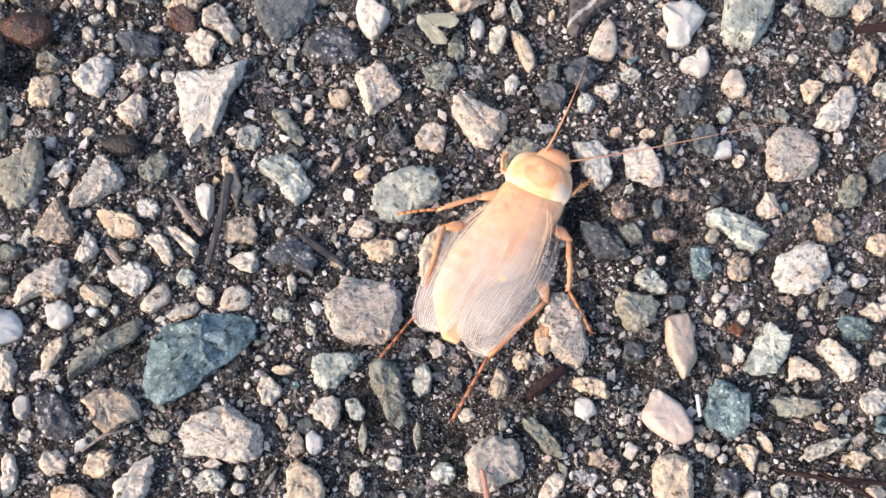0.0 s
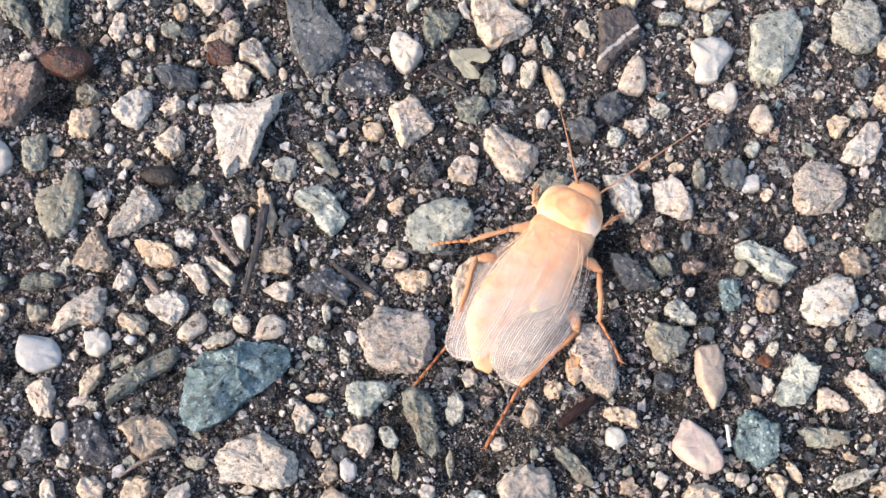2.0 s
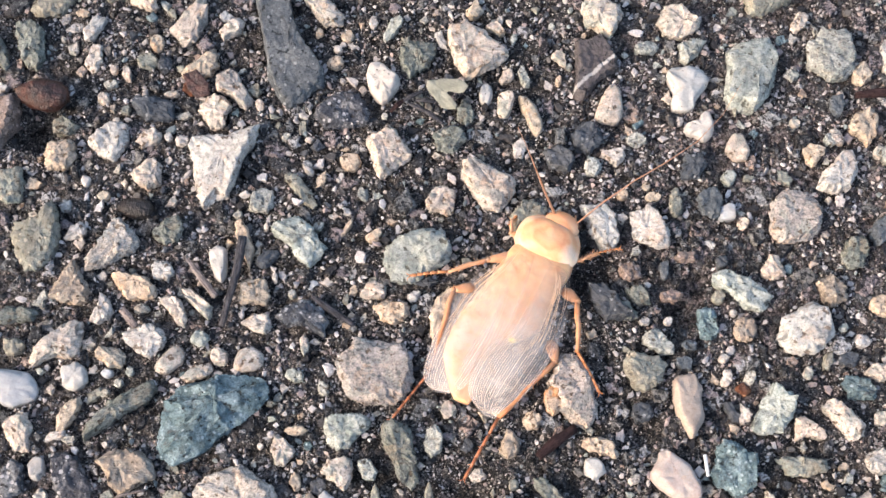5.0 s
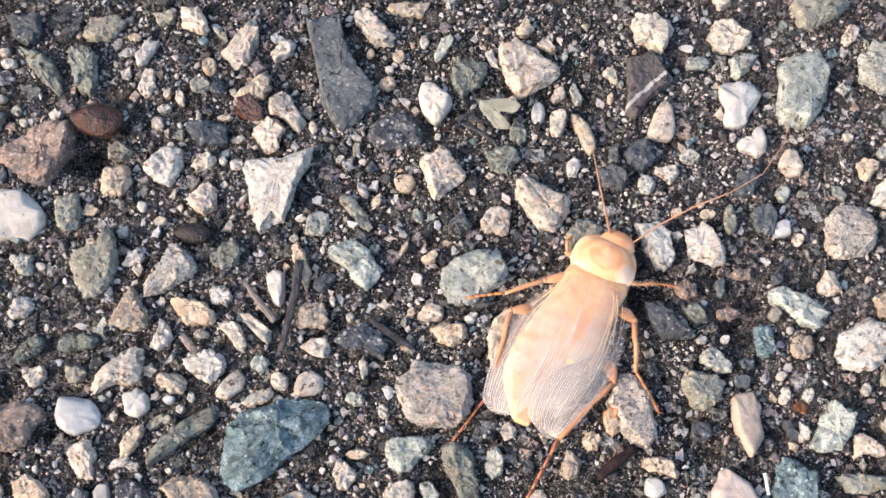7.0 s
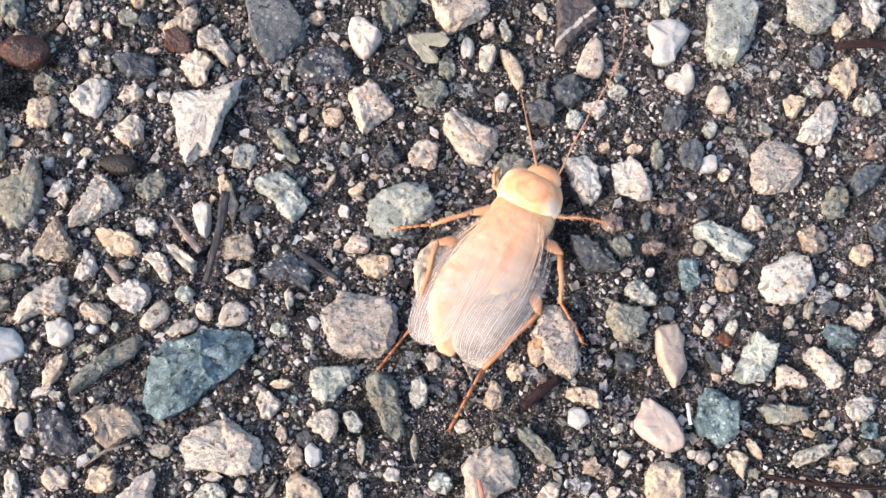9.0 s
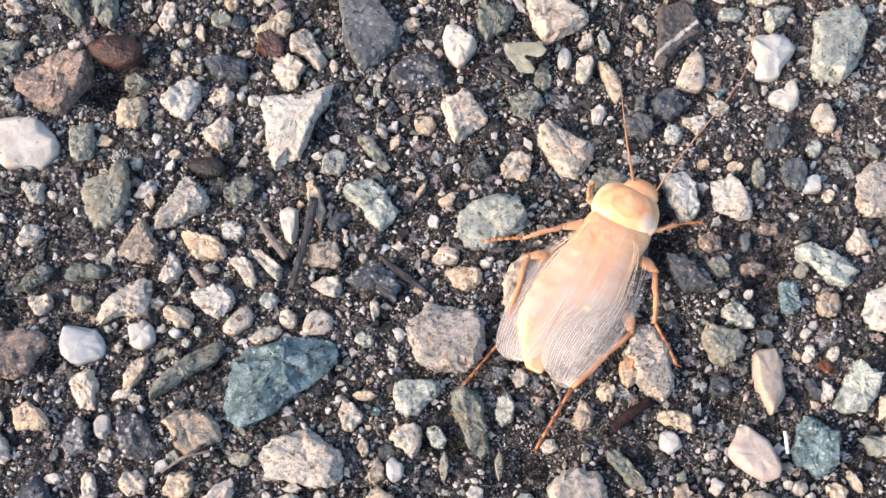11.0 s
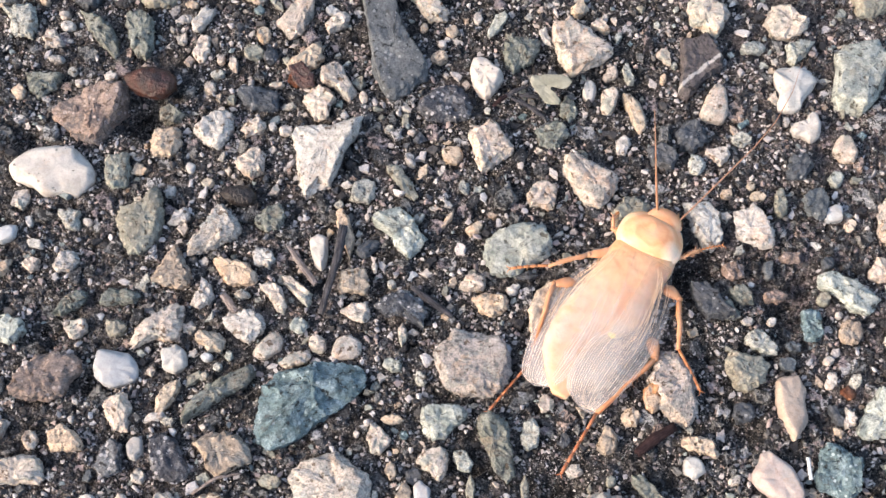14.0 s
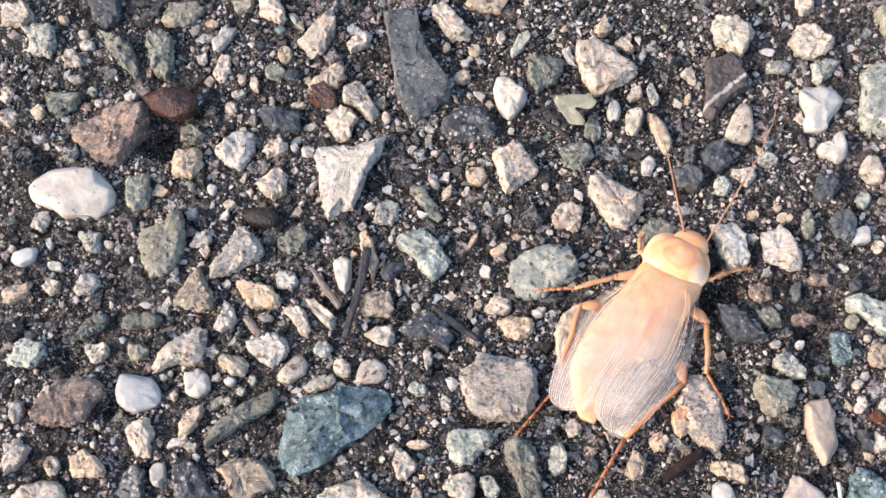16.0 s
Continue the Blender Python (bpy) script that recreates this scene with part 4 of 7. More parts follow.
stone("white", -37.7, 58.7, (1.2, 1.3, 1.2, 1.3, 1.2, 1.0, 1.0, 1.1, 1.0, 1.1, 1.3, 1.8, 1.2, 1.0, 0.9, 0.9, 1.2, 1.1))
stone("grey", -51.0, 58.1, (1.2, 1.3, 1.5, 1.3, 1.3, 1.4, 1.4, 1.7, 1.7, 1.3, 1.2, 1.2, 1.2, 1.2, 1.5, 1.7, 1.7, 1.4))
stone("milky", -58.8, 55.9, (1.5, 1.6, 1.8, 1.3, 1.1, 1.0, 1.0, 1.2, 1.6, 1.6, 1.7, 1.5, 1.3, 1.3, 1.1, 1.1, 1.2, 1.5))
stone("white", -60.5, 56.9, (0.5, 0.5, 0.5, 0.5, 0.5, 0.5, 0.5, 0.5, 0.5, 0.5, 0.5, 0.5))
stone("white", -55.0, 54.8, (1.1, 0.8, 0.6, 0.6, 0.8, 1.2, 1.1, 0.8, 0.6, 0.6, 0.8, 1.2))
stone("white", -56.1, 57.7, (0.5, 0.5, 0.6, 0.8, 0.8, 0.6, 0.5, 0.5, 0.6, 0.8, 0.8, 0.6))
stone("white", -48.9, 57.8, (0.7, 0.6, 0.5, 0.4, 0.5, 0.6, 0.7, 0.6, 0.5, 0.4, 0.5, 0.6))
stone("pink", -33.2, 56.8, (3.2, 3.3, 3.1, 3.1, 3.3, 3.8, 3.4, 2.3, 1.8, 1.8, 1.9, 2.1, 2.4, 2.9, 3.8, 4.3, 3.4, 2.8, 2.3, 2.1, 2.0, 2.1, 2.3, 2.7))
stone("moss", -26.7, 58.7, (1.8, 2.0, 1.9, 2.0, 2.2, 2.0, 1.7, 1.6, 1.5, 1.5, 1.5, 1.7, 2.1, 2.2, 2.0, 1.9, 1.9, 1.9, 1.7, 1.7, 1.8, 1.8, 1.7, 1.7))
stone("brown", -37.9, 51.8, (2.2, 1.9, 1.7, 1.8, 2.1, 2.8, 3.5, 2.7, 2.3, 2.1, 2.0, 2.0, 2.1, 2.4, 2.7, 2.6, 2.3, 2.2, 2.3, 2.5, 2.6, 2.9, 2.7, 2.5))
stone("tan", -30.5, 51.8, (2.6, 2.1, 1.9, 1.7, 1.5, 1.5, 1.5, 1.7, 2.2, 2.7, 3.7, 2.6, 2.1, 1.8, 1.7, 1.8, 1.9, 1.9, 1.8, 1.9, 2.1, 2.5, 3.0, 2.9))
stone("white", -27.2, 53.7, (1.5, 1.3, 1.3, 1.2, 1.2, 1.3, 1.7, 1.6, 1.6, 1.4, 1.3, 1.4, 1.3, 1.2, 1.3, 1.5, 1.5, 1.7))
stone("white", -34.0, 48.7, (1.4, 1.3, 1.3, 1.5, 1.8, 2.3, 1.2, 1.0, 0.9, 1.0, 1.2, 1.9, 1.8, 1.8, 1.4, 1.4, 1.4, 1.3))
stone("cream", -25.5, 49.0, (1.1, 1.0, 1.1, 1.3, 1.5, 1.7, 2.2, 2.0, 2.1, 1.1, 0.8, 0.8, 0.9, 1.1, 2.0, 2.5, 2.0, 1.4))
stone("grey", -29.3, 49.0, (1.1, 0.9, 0.7, 0.7, 0.7, 0.9, 1.1, 0.9, 0.7, 0.7, 0.7, 0.9))
stone("tan", -59.1, 51.3, (1.8, 2.0, 2.2, 1.5, 1.2, 1.2, 1.1, 1.1, 1.3, 1.8, 1.8, 2.1, 1.6, 1.2, 1.0, 1.0, 1.0, 1.2))
stone("cream", -55.1, 52.2, (1.0, 1.2, 0.9, 0.9, 1.0, 1.1, 1.2, 0.9, 0.9, 1.1, 1.1, 1.1))
stone("pink", -50.9, 52.6, (1.8, 1.5, 1.5, 1.6, 1.4, 1.4, 1.6, 1.4, 1.3, 1.3, 1.6, 1.8, 1.6, 1.4, 1.3, 1.3, 1.5, 1.5))
stone("moss", -49.7, 47.4, (1.6, 2.0, 2.3, 1.8, 1.6, 1.2, 1.1, 1.1, 1.2, 1.4, 1.8, 2.8, 1.8, 1.3, 1.1, 1.0, 1.1, 1.3))
stone("moss", -43.9, 48.2, (2.5, 2.5, 1.5, 1.1, 1.0, 1.0, 1.2, 1.7, 1.9, 2.3, 2.5, 1.8, 1.2, 1.0, 0.9, 1.0, 1.2, 1.9))
stone("grey", -15.7, 62.8, (1.5, 1.6, 1.7, 1.7, 1.9, 1.6, 1.6, 1.7, 1.5, 1.5, 1.6, 2.1, 1.7, 1.6, 1.7, 1.7, 1.7, 1.6))
stone("pale_green", -10.8, 57.6, (2.5, 2.3, 2.2, 2.2, 2.3, 2.5, 3.0, 3.2, 3.2, 3.6, 3.7, 3.7, 2.7, 1.9, 1.5, 1.5, 1.8, 2.3, 2.9, 3.7, 3.6, 3.7, 3.5, 3.2))
stone("white", -20.5, 54.8, (1.0, 1.1, 1.3, 1.9, 2.0, 2.1, 2.0, 1.7, 1.3, 1.1, 1.1, 1.1, 1.4, 2.1, 2.7, 1.9, 1.4, 1.1), worn=True)
stone("dark", -14.7, 55.3, (1.3, 1.7, 1.7, 1.3, 1.1, 1.1, 1.2, 1.1, 1.2, 1.4, 1.7, 1.5, 1.5, 1.4, 1.1, 1.0, 1.0, 1.1))
stone("tan", -16.3, 51.0, (1.9, 1.8, 1.9, 2.1, 2.0, 1.8, 1.8, 1.8, 1.8, 1.9, 2.1, 1.9, 1.9, 2.0, 2.3, 2.1, 1.7, 1.6, 1.6, 1.6, 1.9, 2.3, 2.1, 2.1))
stone("tan", -17.5, 57.4, (0.9, 0.9, 0.9, 1.2, 1.8, 2.9, 2.7, 1.5, 1.0, 0.8, 0.8, 0.8, 1.0, 1.5, 3.8, 2.2, 1.7, 1.1))
stone("cream", -22.8, 49.8, (1.2, 0.9, 0.8, 0.8, 0.9, 1.2, 2.0, 2.7, 1.8, 1.1, 0.8, 0.7, 0.7, 0.8, 1.1, 2.5, 2.4, 2.0))
stone("tan", -5.4, 59.0, (0.5, 1.0, 1.9, 0.6, 0.4, 0.4, 0.4, 0.8, 1.4, 0.7, 0.4, 0.4))
stone("cream", 6.4, 62.8, (1.7, 1.8, 2.1, 2.3, 2.1, 2.1, 1.9, 1.8, 1.8, 1.8, 1.8, 1.8, 2.1, 2.3, 2.2, 2.2, 1.8, 1.6, 1.7, 2.1, 2.1, 2.0, 1.9, 1.8))
stone("pale_green", 3.3, 55.5, (4.4, 4.5, 4.4, 4.1, 3.8, 3.5, 3.5, 3.2, 3.1, 3.2, 3.3, 3.8, 3.9, 4.2, 4.4, 4.3, 4.0, 4.0, 3.3, 2.8, 2.5, 2.8, 3.2, 3.8))
stone("cream", -2.0, 51.2, (1.5, 1.7, 1.4, 1.4, 1.2, 1.1, 1.2, 1.4, 1.4, 1.6, 1.8, 1.4, 1.2, 1.1, 1.0, 1.2, 1.5, 1.6))
stone("tan", 0.3, 48.6, (2.0, 2.2, 2.2, 1.6, 1.3, 1.2, 1.2, 1.2, 1.4, 1.7, 2.0, 2.6, 2.1, 1.8, 1.7, 1.6, 1.4, 1.4, 1.5, 1.6, 1.6, 1.7, 1.9, 2.0))
stone("white", 2.8, 50.5, (0.7, 1.1, 0.9, 0.8, 0.6, 0.6, 0.9, 0.9, 0.9, 0.7, 0.8, 0.6))
stone("speckled", -10.2, 47.9, (2.6, 2.4, 2.2, 2.0, 2.0, 2.1, 2.2, 2.2, 2.2, 2.5, 2.9, 3.2, 3.6, 2.8, 2.4, 1.7, 1.4, 1.2, 1.2, 1.3, 2.1, 3.5, 3.3, 3.2))
stone("cream", -15.6, 47.2, (1.6, 1.5, 1.5, 1.5, 1.2, 1.2, 1.3, 1.5, 1.7, 2.3, 1.4, 1.1, 1.0, 1.1, 1.3, 1.8, 1.7, 1.5))
stone("tan", -1.9, 58.2, (0.9, 1.2, 1.1, 0.8, 0.7, 0.7, 1.2, 1.1, 1.0, 0.8, 0.8, 0.9))
stone("grey", -8.7, 59.4, (0.7, 0.7, 0.7, 0.7, 0.7, 0.7, 0.7, 0.7, 0.7, 0.7, 0.7, 0.7))
stone("white", -15.0, 59.3, (0.3, 0.4, 0.5, 0.6, 0.5, 0.4, 0.3, 0.4, 0.5, 0.6, 0.5, 0.4))
stone("white", -13.8, 52.9, (0.4, 0.4, 0.5, 0.7, 0.6, 0.4, 0.4, 0.4, 0.5, 0.7, 0.6, 0.4))
stone("grey", -11.7, 50.8, (0.6, 0.6, 0.6, 0.6, 0.6, 0.6, 0.6, 0.6, 0.6, 0.6, 0.6, 0.6))
stone("cream", 12.1, 64.8, (3.6, 3.7, 2.7, 2.2, 2.0, 2.0, 2.3, 3.1, 4.2, 4.4, 3.7, 3.4, 3.0, 2.5, 2.4, 2.3, 2.5, 2.9, 3.3, 4.0, 3.5, 3.3, 3.4, 3.5))
stone("olive", 16.9, 60.7, (2.4, 2.4, 2.5, 2.4, 2.4, 2.3, 2.0, 1.9, 1.9, 1.9, 1.9, 1.9, 2.2, 2.4, 2.5, 2.8, 2.4, 2.1, 1.9, 1.7, 1.7, 1.7, 1.9, 2.4))
stone("white", 25.8, 59.6, (2.1, 2.1, 2.3, 2.3, 2.4, 2.8, 2.8, 2.8, 3.0, 3.5, 2.7, 2.2, 2.0, 1.9, 1.9, 2.1, 2.2, 2.5, 3.1, 3.5, 3.0, 2.8, 2.4, 2.1))
stone("white", 31.7, 59.1, (2.5, 2.3, 2.1, 2.0, 2.1, 2.3, 2.9, 2.9, 3.0, 3.4, 3.0, 2.6, 2.4, 2.4, 2.5, 2.2, 2.2, 2.2, 2.5, 2.9, 3.0, 3.3, 3.2, 2.7))
stone("tan", 28.7, 63.5, (0.8, 0.8, 0.8, 0.7, 0.7, 0.8, 0.8, 0.8, 0.8, 0.7, 0.7, 0.8))
stone("tan", 32.4, 63.2, (1.1, 1.0, 0.8, 0.7, 0.8, 0.9, 1.1, 1.0, 0.8, 0.7, 0.8, 0.9))
stone("tan", 31.7, 64.7, (0.6, 0.6, 0.7, 0.7, 0.6, 0.6, 0.6, 0.6, 0.7, 0.7, 0.6, 0.6))
stone("milky", 41.5, 61.2, (1.1, 1.2, 1.4, 1.3, 1.2, 1.0, 1.0, 1.0, 1.3, 1.3, 1.2, 1.3, 1.2, 1.0, 1.0, 1.1, 1.3, 1.2))
stone("olive", 35.2, 62.4, (0.9, 0.9, 1.1, 1.5, 2.0, 1.8, 1.3, 1.0, 0.9, 0.9, 0.9, 1.1, 1.5, 2.0, 1.8, 1.3, 1.0, 0.9))
stone("granite", 21.5, 39.0, (2.4, 2.4, 2.6, 3.0, 3.3, 3.8, 4.7, 4.5, 4.3, 3.4, 3.0, 2.9, 2.8, 2.8, 2.9, 3.3, 3.4, 3.4, 3.8, 4.8, 4.6, 4.0, 3.1, 2.6))
stone("moss", -31.3, 36.8, (1.8, 3.5, 5.2, 4.9, 2.6, 1.8, 1.5, 1.4, 1.3, 1.4, 1.4, 1.6, 1.9, 2.8, 4.6, 5.3, 2.4, 1.5, 1.1, 1.0, 0.9, 0.9, 1.1, 1.3))
stone("pale_green", -56.9, 43.8, (2.2, 2.2, 2.2, 2.1, 1.9, 1.9, 2.0, 1.9, 1.8, 1.8, 2.0, 1.9, 2.0, 2.3, 2.3, 2.4, 2.0, 1.8, 1.7, 1.8, 1.9, 1.9, 1.9, 2.1))
stone("cream", -48.6, 44.2, (1.4, 1.5, 1.5, 1.6, 1.3, 1.2, 1.2, 1.2, 1.3, 1.6, 1.4, 1.3, 1.4, 1.5, 1.2, 1.2, 1.1, 1.2))
stone("olive", -43.9, 44.4, (1.5, 1.3, 1.2, 1.2, 1.3, 1.2, 1.3, 1.6, 1.4, 1.1, 1.1, 1.2, 1.4, 1.4, 1.2, 1.2, 1.3, 1.3))
stone("cream", -38.7, 44.6, (2.7, 3.0, 3.4, 3.7, 3.2, 2.7, 2.1, 1.8, 1.7, 1.7, 1.8, 2.0, 2.5, 3.3, 3.9, 4.0, 2.3, 1.5, 1.5, 1.6, 1.8, 2.4, 2.4, 2.6))
stone("tan", -32.6, 43.1, (2.0, 1.6, 1.5, 1.2, 1.1, 1.2, 1.4, 1.8, 2.2, 1.8, 1.2, 1.1, 1.2, 1.4, 1.4, 1.6, 1.8, 1.8))
stone("white", -28.7, 45.2, (2.7, 2.4, 2.3, 2.1, 2.0, 2.0, 2.0, 1.9, 1.9, 2.0, 2.4, 3.1, 2.6, 2.1, 1.9, 1.8, 1.8, 1.9, 2.2, 2.3, 2.2, 2.2, 2.3, 2.4))
stone("cream", -25.7, 42.7, (1.6, 1.8, 1.9, 2.0, 1.8, 1.4, 1.2, 1.1, 1.2, 1.5, 2.0, 2.2, 1.9, 1.7, 1.3, 1.2, 1.3, 1.5), worn=True)
stone("white", -36.7, 40.8, (1.6, 1.6, 1.6, 1.6, 1.7, 1.8, 1.5, 2.0, 1.7, 1.4, 1.4, 1.7, 1.7, 1.7, 1.8, 1.6, 1.7, 1.8), worn=True)
stone("milky", -43.5, 39.5, (2.8, 2.6, 2.4, 2.4, 2.1, 2.1, 2.1, 2.2, 2.5, 3.3, 2.7, 2.6, 2.6, 2.4, 2.5, 2.4, 2.4, 2.3, 2.4, 2.3, 2.3, 2.5, 2.9, 2.9))
stone("plum", -51.4, 38.2, (3.2, 4.3, 4.5, 4.0, 3.6, 3.2, 3.1, 3.1, 3.2, 2.8, 2.7, 2.8, 3.5, 4.0, 4.4, 4.2, 3.7, 3.3, 3.1, 3.1, 2.9, 2.9, 2.8, 2.9))
stone("cream", -42.5, 34.3, (1.5, 1.5, 1.7, 1.8, 2.0, 2.5, 2.2, 2.1, 2.1, 2.1, 2.1, 2.1, 1.7, 1.5, 1.5, 1.5, 1.6, 1.9, 2.3, 2.6, 2.8, 1.9, 1.6, 1.5))
stone("tan", -48.4, 30.9, (2.1, 1.8, 1.7, 1.7, 1.6, 1.6, 1.7, 2.0, 2.1, 2.1, 2.2, 2.1, 2.0, 2.1, 2.0, 2.0, 1.7, 1.5, 1.5, 1.5, 1.7, 2.0, 2.4, 2.7))
stone("pink", -56.8, 31.8, (1.5, 1.7, 2.1, 1.8, 1.8, 1.8, 1.9, 1.9, 1.9, 2.1, 1.6, 1.3, 1.2, 1.2, 1.3, 1.5, 2.0, 2.6, 2.0, 1.7, 1.5, 1.5, 1.4, 1.4))
stone("cream", -52.3, 30.8, (0.9, 0.9, 1.0, 1.2, 1.2, 1.0, 0.9, 0.9, 1.0, 1.2, 1.2, 1.0))
stone("cream", -53.2, 27.1, (3.2, 2.9, 2.8, 2.5, 2.2, 2.1, 1.9, 1.9, 1.9, 2.1, 2.6, 2.9, 3.2, 3.3, 3.2, 2.3, 1.9, 1.7, 1.6, 1.6, 1.8, 2.2, 3.0, 3.2))
stone("speckled", -42.9, 28.9, (1.5, 1.5, 1.6, 1.9, 2.1, 2.2, 2.5, 2.1, 1.8, 1.7, 1.6, 1.5, 1.6, 1.8, 2.1, 2.0, 2.0, 2.2, 2.1, 2.0, 2.0, 2.2, 1.8, 1.6))
stone("pink", -57.2, 37.0, (0.9, 0.9, 1.3, 1.2, 1.3, 0.9, 0.8, 0.9, 1.2, 1.4, 1.1, 1.0))
stone("grey", -33.0, 38.8, (0.6, 0.6, 0.6, 0.6, 0.6, 0.6, 0.6, 0.6, 0.6, 0.6, 0.6, 0.6))
stone("grey", -31.5, 40.0, (0.6, 0.6, 0.6, 0.6, 0.6, 0.6, 0.6, 0.6, 0.6, 0.6, 0.6, 0.6))
stone("grey", -30.3, 41.4, (0.6, 0.6, 0.6, 0.7, 0.7, 0.6, 0.6, 0.6, 0.6, 0.7, 0.7, 0.6))
stone("milky", -32.9, 41.2, (0.8, 0.7, 0.6, 0.6, 0.6, 0.7, 0.8, 0.7, 0.6, 0.6, 0.6, 0.7))
stone("white", -47.7, 35.5, (0.4, 0.4, 0.4, 0.4, 0.5, 0.5, 0.4, 0.4, 0.4, 0.4, 0.5, 0.5))
stone("white", -47.9, 33.3, (0.4, 0.4, 0.5, 0.5, 0.5, 0.5, 0.4, 0.4, 0.5, 0.5, 0.5, 0.5))
stone("white", -46.3, 35.2, (0.3, 0.3, 0.3, 0.3, 0.3, 0.3, 0.3, 0.3, 0.3, 0.3, 0.3, 0.3))
stone("pale_green", -22.4, 45.3, (1.1, 1.1, 1.0, 1.0, 1.0, 1.1, 1.1, 1.1, 1.0, 1.0, 1.0, 1.1))
stone("cream", -20.0, 43.1, (1.1, 1.1, 1.1, 1.2, 1.2, 1.3, 1.3, 1.2, 1.1, 1.1, 1.1, 1.1, 1.2, 1.2, 1.3, 1.3, 1.2, 1.1))
stone("cream", -16.6, 42.7, (1.8, 1.9, 1.7, 1.6, 1.7, 1.6, 1.6, 1.7, 1.6, 1.6, 1.9, 1.9, 1.7, 1.5, 1.4, 1.5, 1.6, 1.9), worn=True)
stone("cream", -22.3, 41.2, (1.6, 2.0, 1.7, 1.3, 1.0, 0.9, 0.9, 1.1, 1.2, 1.4, 2.3, 1.7, 1.2, 0.9, 0.9, 0.9, 1.1, 1.4))
stone("pale_green", -11.2, 40.8, (1.2, 1.0, 0.7, 0.8, 1.0, 1.2, 1.2, 0.8, 0.8, 0.9, 0.9, 1.3))
stone("grey", -7.8, 39.3, (0.7, 0.8, 0.8, 1.0, 0.9, 0.7, 0.9, 0.7, 0.8, 0.9, 1.1, 0.8))
stone("granite", -1.8, 41.3, (4.4, 4.5, 4.5, 4.8, 4.2, 3.8, 3.9, 4.2, 4.7, 4.3, 4.4, 5.0, 4.7, 4.4, 4.2, 4.3, 4.3, 4.2, 4.1, 4.1, 4.4, 4.6, 4.7, 4.5))
stone("cream", -10.1, 44.6, (0.6, 0.6, 0.9, 1.5, 1.0, 0.7, 0.6, 0.6, 0.9, 1.5, 1.0, 0.7))
stone("tan", 6.3, 48.3, (1.3, 1.5, 1.9, 3.0, 3.7, 3.7, 2.9, 2.4, 1.8, 1.6, 1.5, 1.5, 1.6, 1.7, 1.9, 2.4, 3.3, 4.4, 3.0, 2.0, 1.5, 1.3, 1.2, 1.2))
# added stone: its orange paints the warm glow on the granite's left edge
stone("ochre", 18.9, 37.6, (1.1, 1.2, 1.6, 1.9, 1.5, 1.1, 1.0, 1.1, 1.5, 2.0, 1.6, 1.2), 1.8)
stone("olive", 49.1, 91.0, (3.6, 4.6, 3.5, 2.5, 2.0, 1.8, 1.8, 1.8, 2.1, 2.5, 3.6, 3.6, 3.2, 3.1, 3.2, 3.3, 3.0, 2.8, 2.3, 2.1, 2.0, 2.0, 2.3, 2.8))
stone("cream", 53.1, 87.6, (1.1, 1.3, 1.9, 1.7, 1.7, 1.3, 1.0, 0.8, 0.8, 1.0, 1.3, 1.7, 1.9, 1.5, 1.1, 1.0, 1.0, 1.0))
stone("grey", 56.9, 82.9, (2.8, 3.0, 3.3, 4.1, 3.9, 3.7, 3.7, 4.0, 3.5, 3.3, 3.4, 3.3, 3.1, 3.2, 3.5, 3.6, 3.6, 3.8, 4.0, 3.7, 3.7, 3.9, 3.3, 2.9))
stone("cream", 43.5, 69.8, (1.5, 1.3, 1.4, 1.6, 2.0, 2.0, 1.7, 1.5, 1.5, 1.6, 1.5, 1.6, 1.6, 1.8, 1.8, 2.0, 1.7, 1.6), worn=True)
stone("cream", 51.1, 73.4, (0.7, 0.8, 0.6, 0.5, 0.6, 0.8, 0.7, 0.8, 0.7, 0.5, 0.6, 0.9))
stone("tan", 53.0, 69.0, (1.3, 1.6, 1.6, 1.4, 1.4, 1.5, 1.4, 1.4, 1.5, 1.3, 1.3, 1.4, 1.6, 1.6, 1.5, 1.3, 1.2, 1.3))
stone("white", 56.0, 66.3, (2.3, 2.5, 3.0, 3.4, 3.4, 3.1, 2.5, 2.1, 1.9, 1.8, 1.9, 2.1, 2.3, 2.8, 3.5, 3.5, 3.0, 2.7, 2.4, 2.3, 2.4, 2.2, 2.1, 2.1))
stone("tan", 60.0, 72.9, (1.6, 1.7, 2.0, 2.3, 2.6, 2.6, 2.1, 1.9, 1.9, 1.8, 1.8, 1.9, 2.1, 2.1, 2.1, 1.9, 2.0, 2.2, 2.8, 2.4, 2.1, 1.8, 1.6, 1.5))
stone("grey", 55.4, 71.0, (0.8, 0.9, 1.0, 1.0, 0.9, 0.8, 0.8, 0.9, 1.0, 1.0, 0.9, 0.8))
stone("cream", 57.0, 76.4, (0.8, 1.0, 1.4, 1.2, 0.9, 0.8, 0.8, 1.0, 1.4, 1.2, 0.9, 0.8))
stone("granite", 49.8, 60.5, (3.5, 3.8, 3.6, 3.7, 4.0, 3.7, 3.7, 3.8, 3.5, 3.3, 3.3, 3.2, 3.3, 3.6, 3.9, 4.2, 3.9, 3.6, 3.6, 3.4, 3.3, 3.4, 3.6, 3.4))
stone("cream", 43.4, 59.7, (0.8, 0.8, 0.8, 0.8, 0.7, 0.7, 0.8, 0.8, 0.8, 0.8, 0.7, 0.7))
stone("pale_green", 42.1, 65.8, (1.0, 1.0, 1.2, 1.2, 1.0, 1.0, 1.0, 1.0, 1.2, 1.2, 1.0, 1.0))
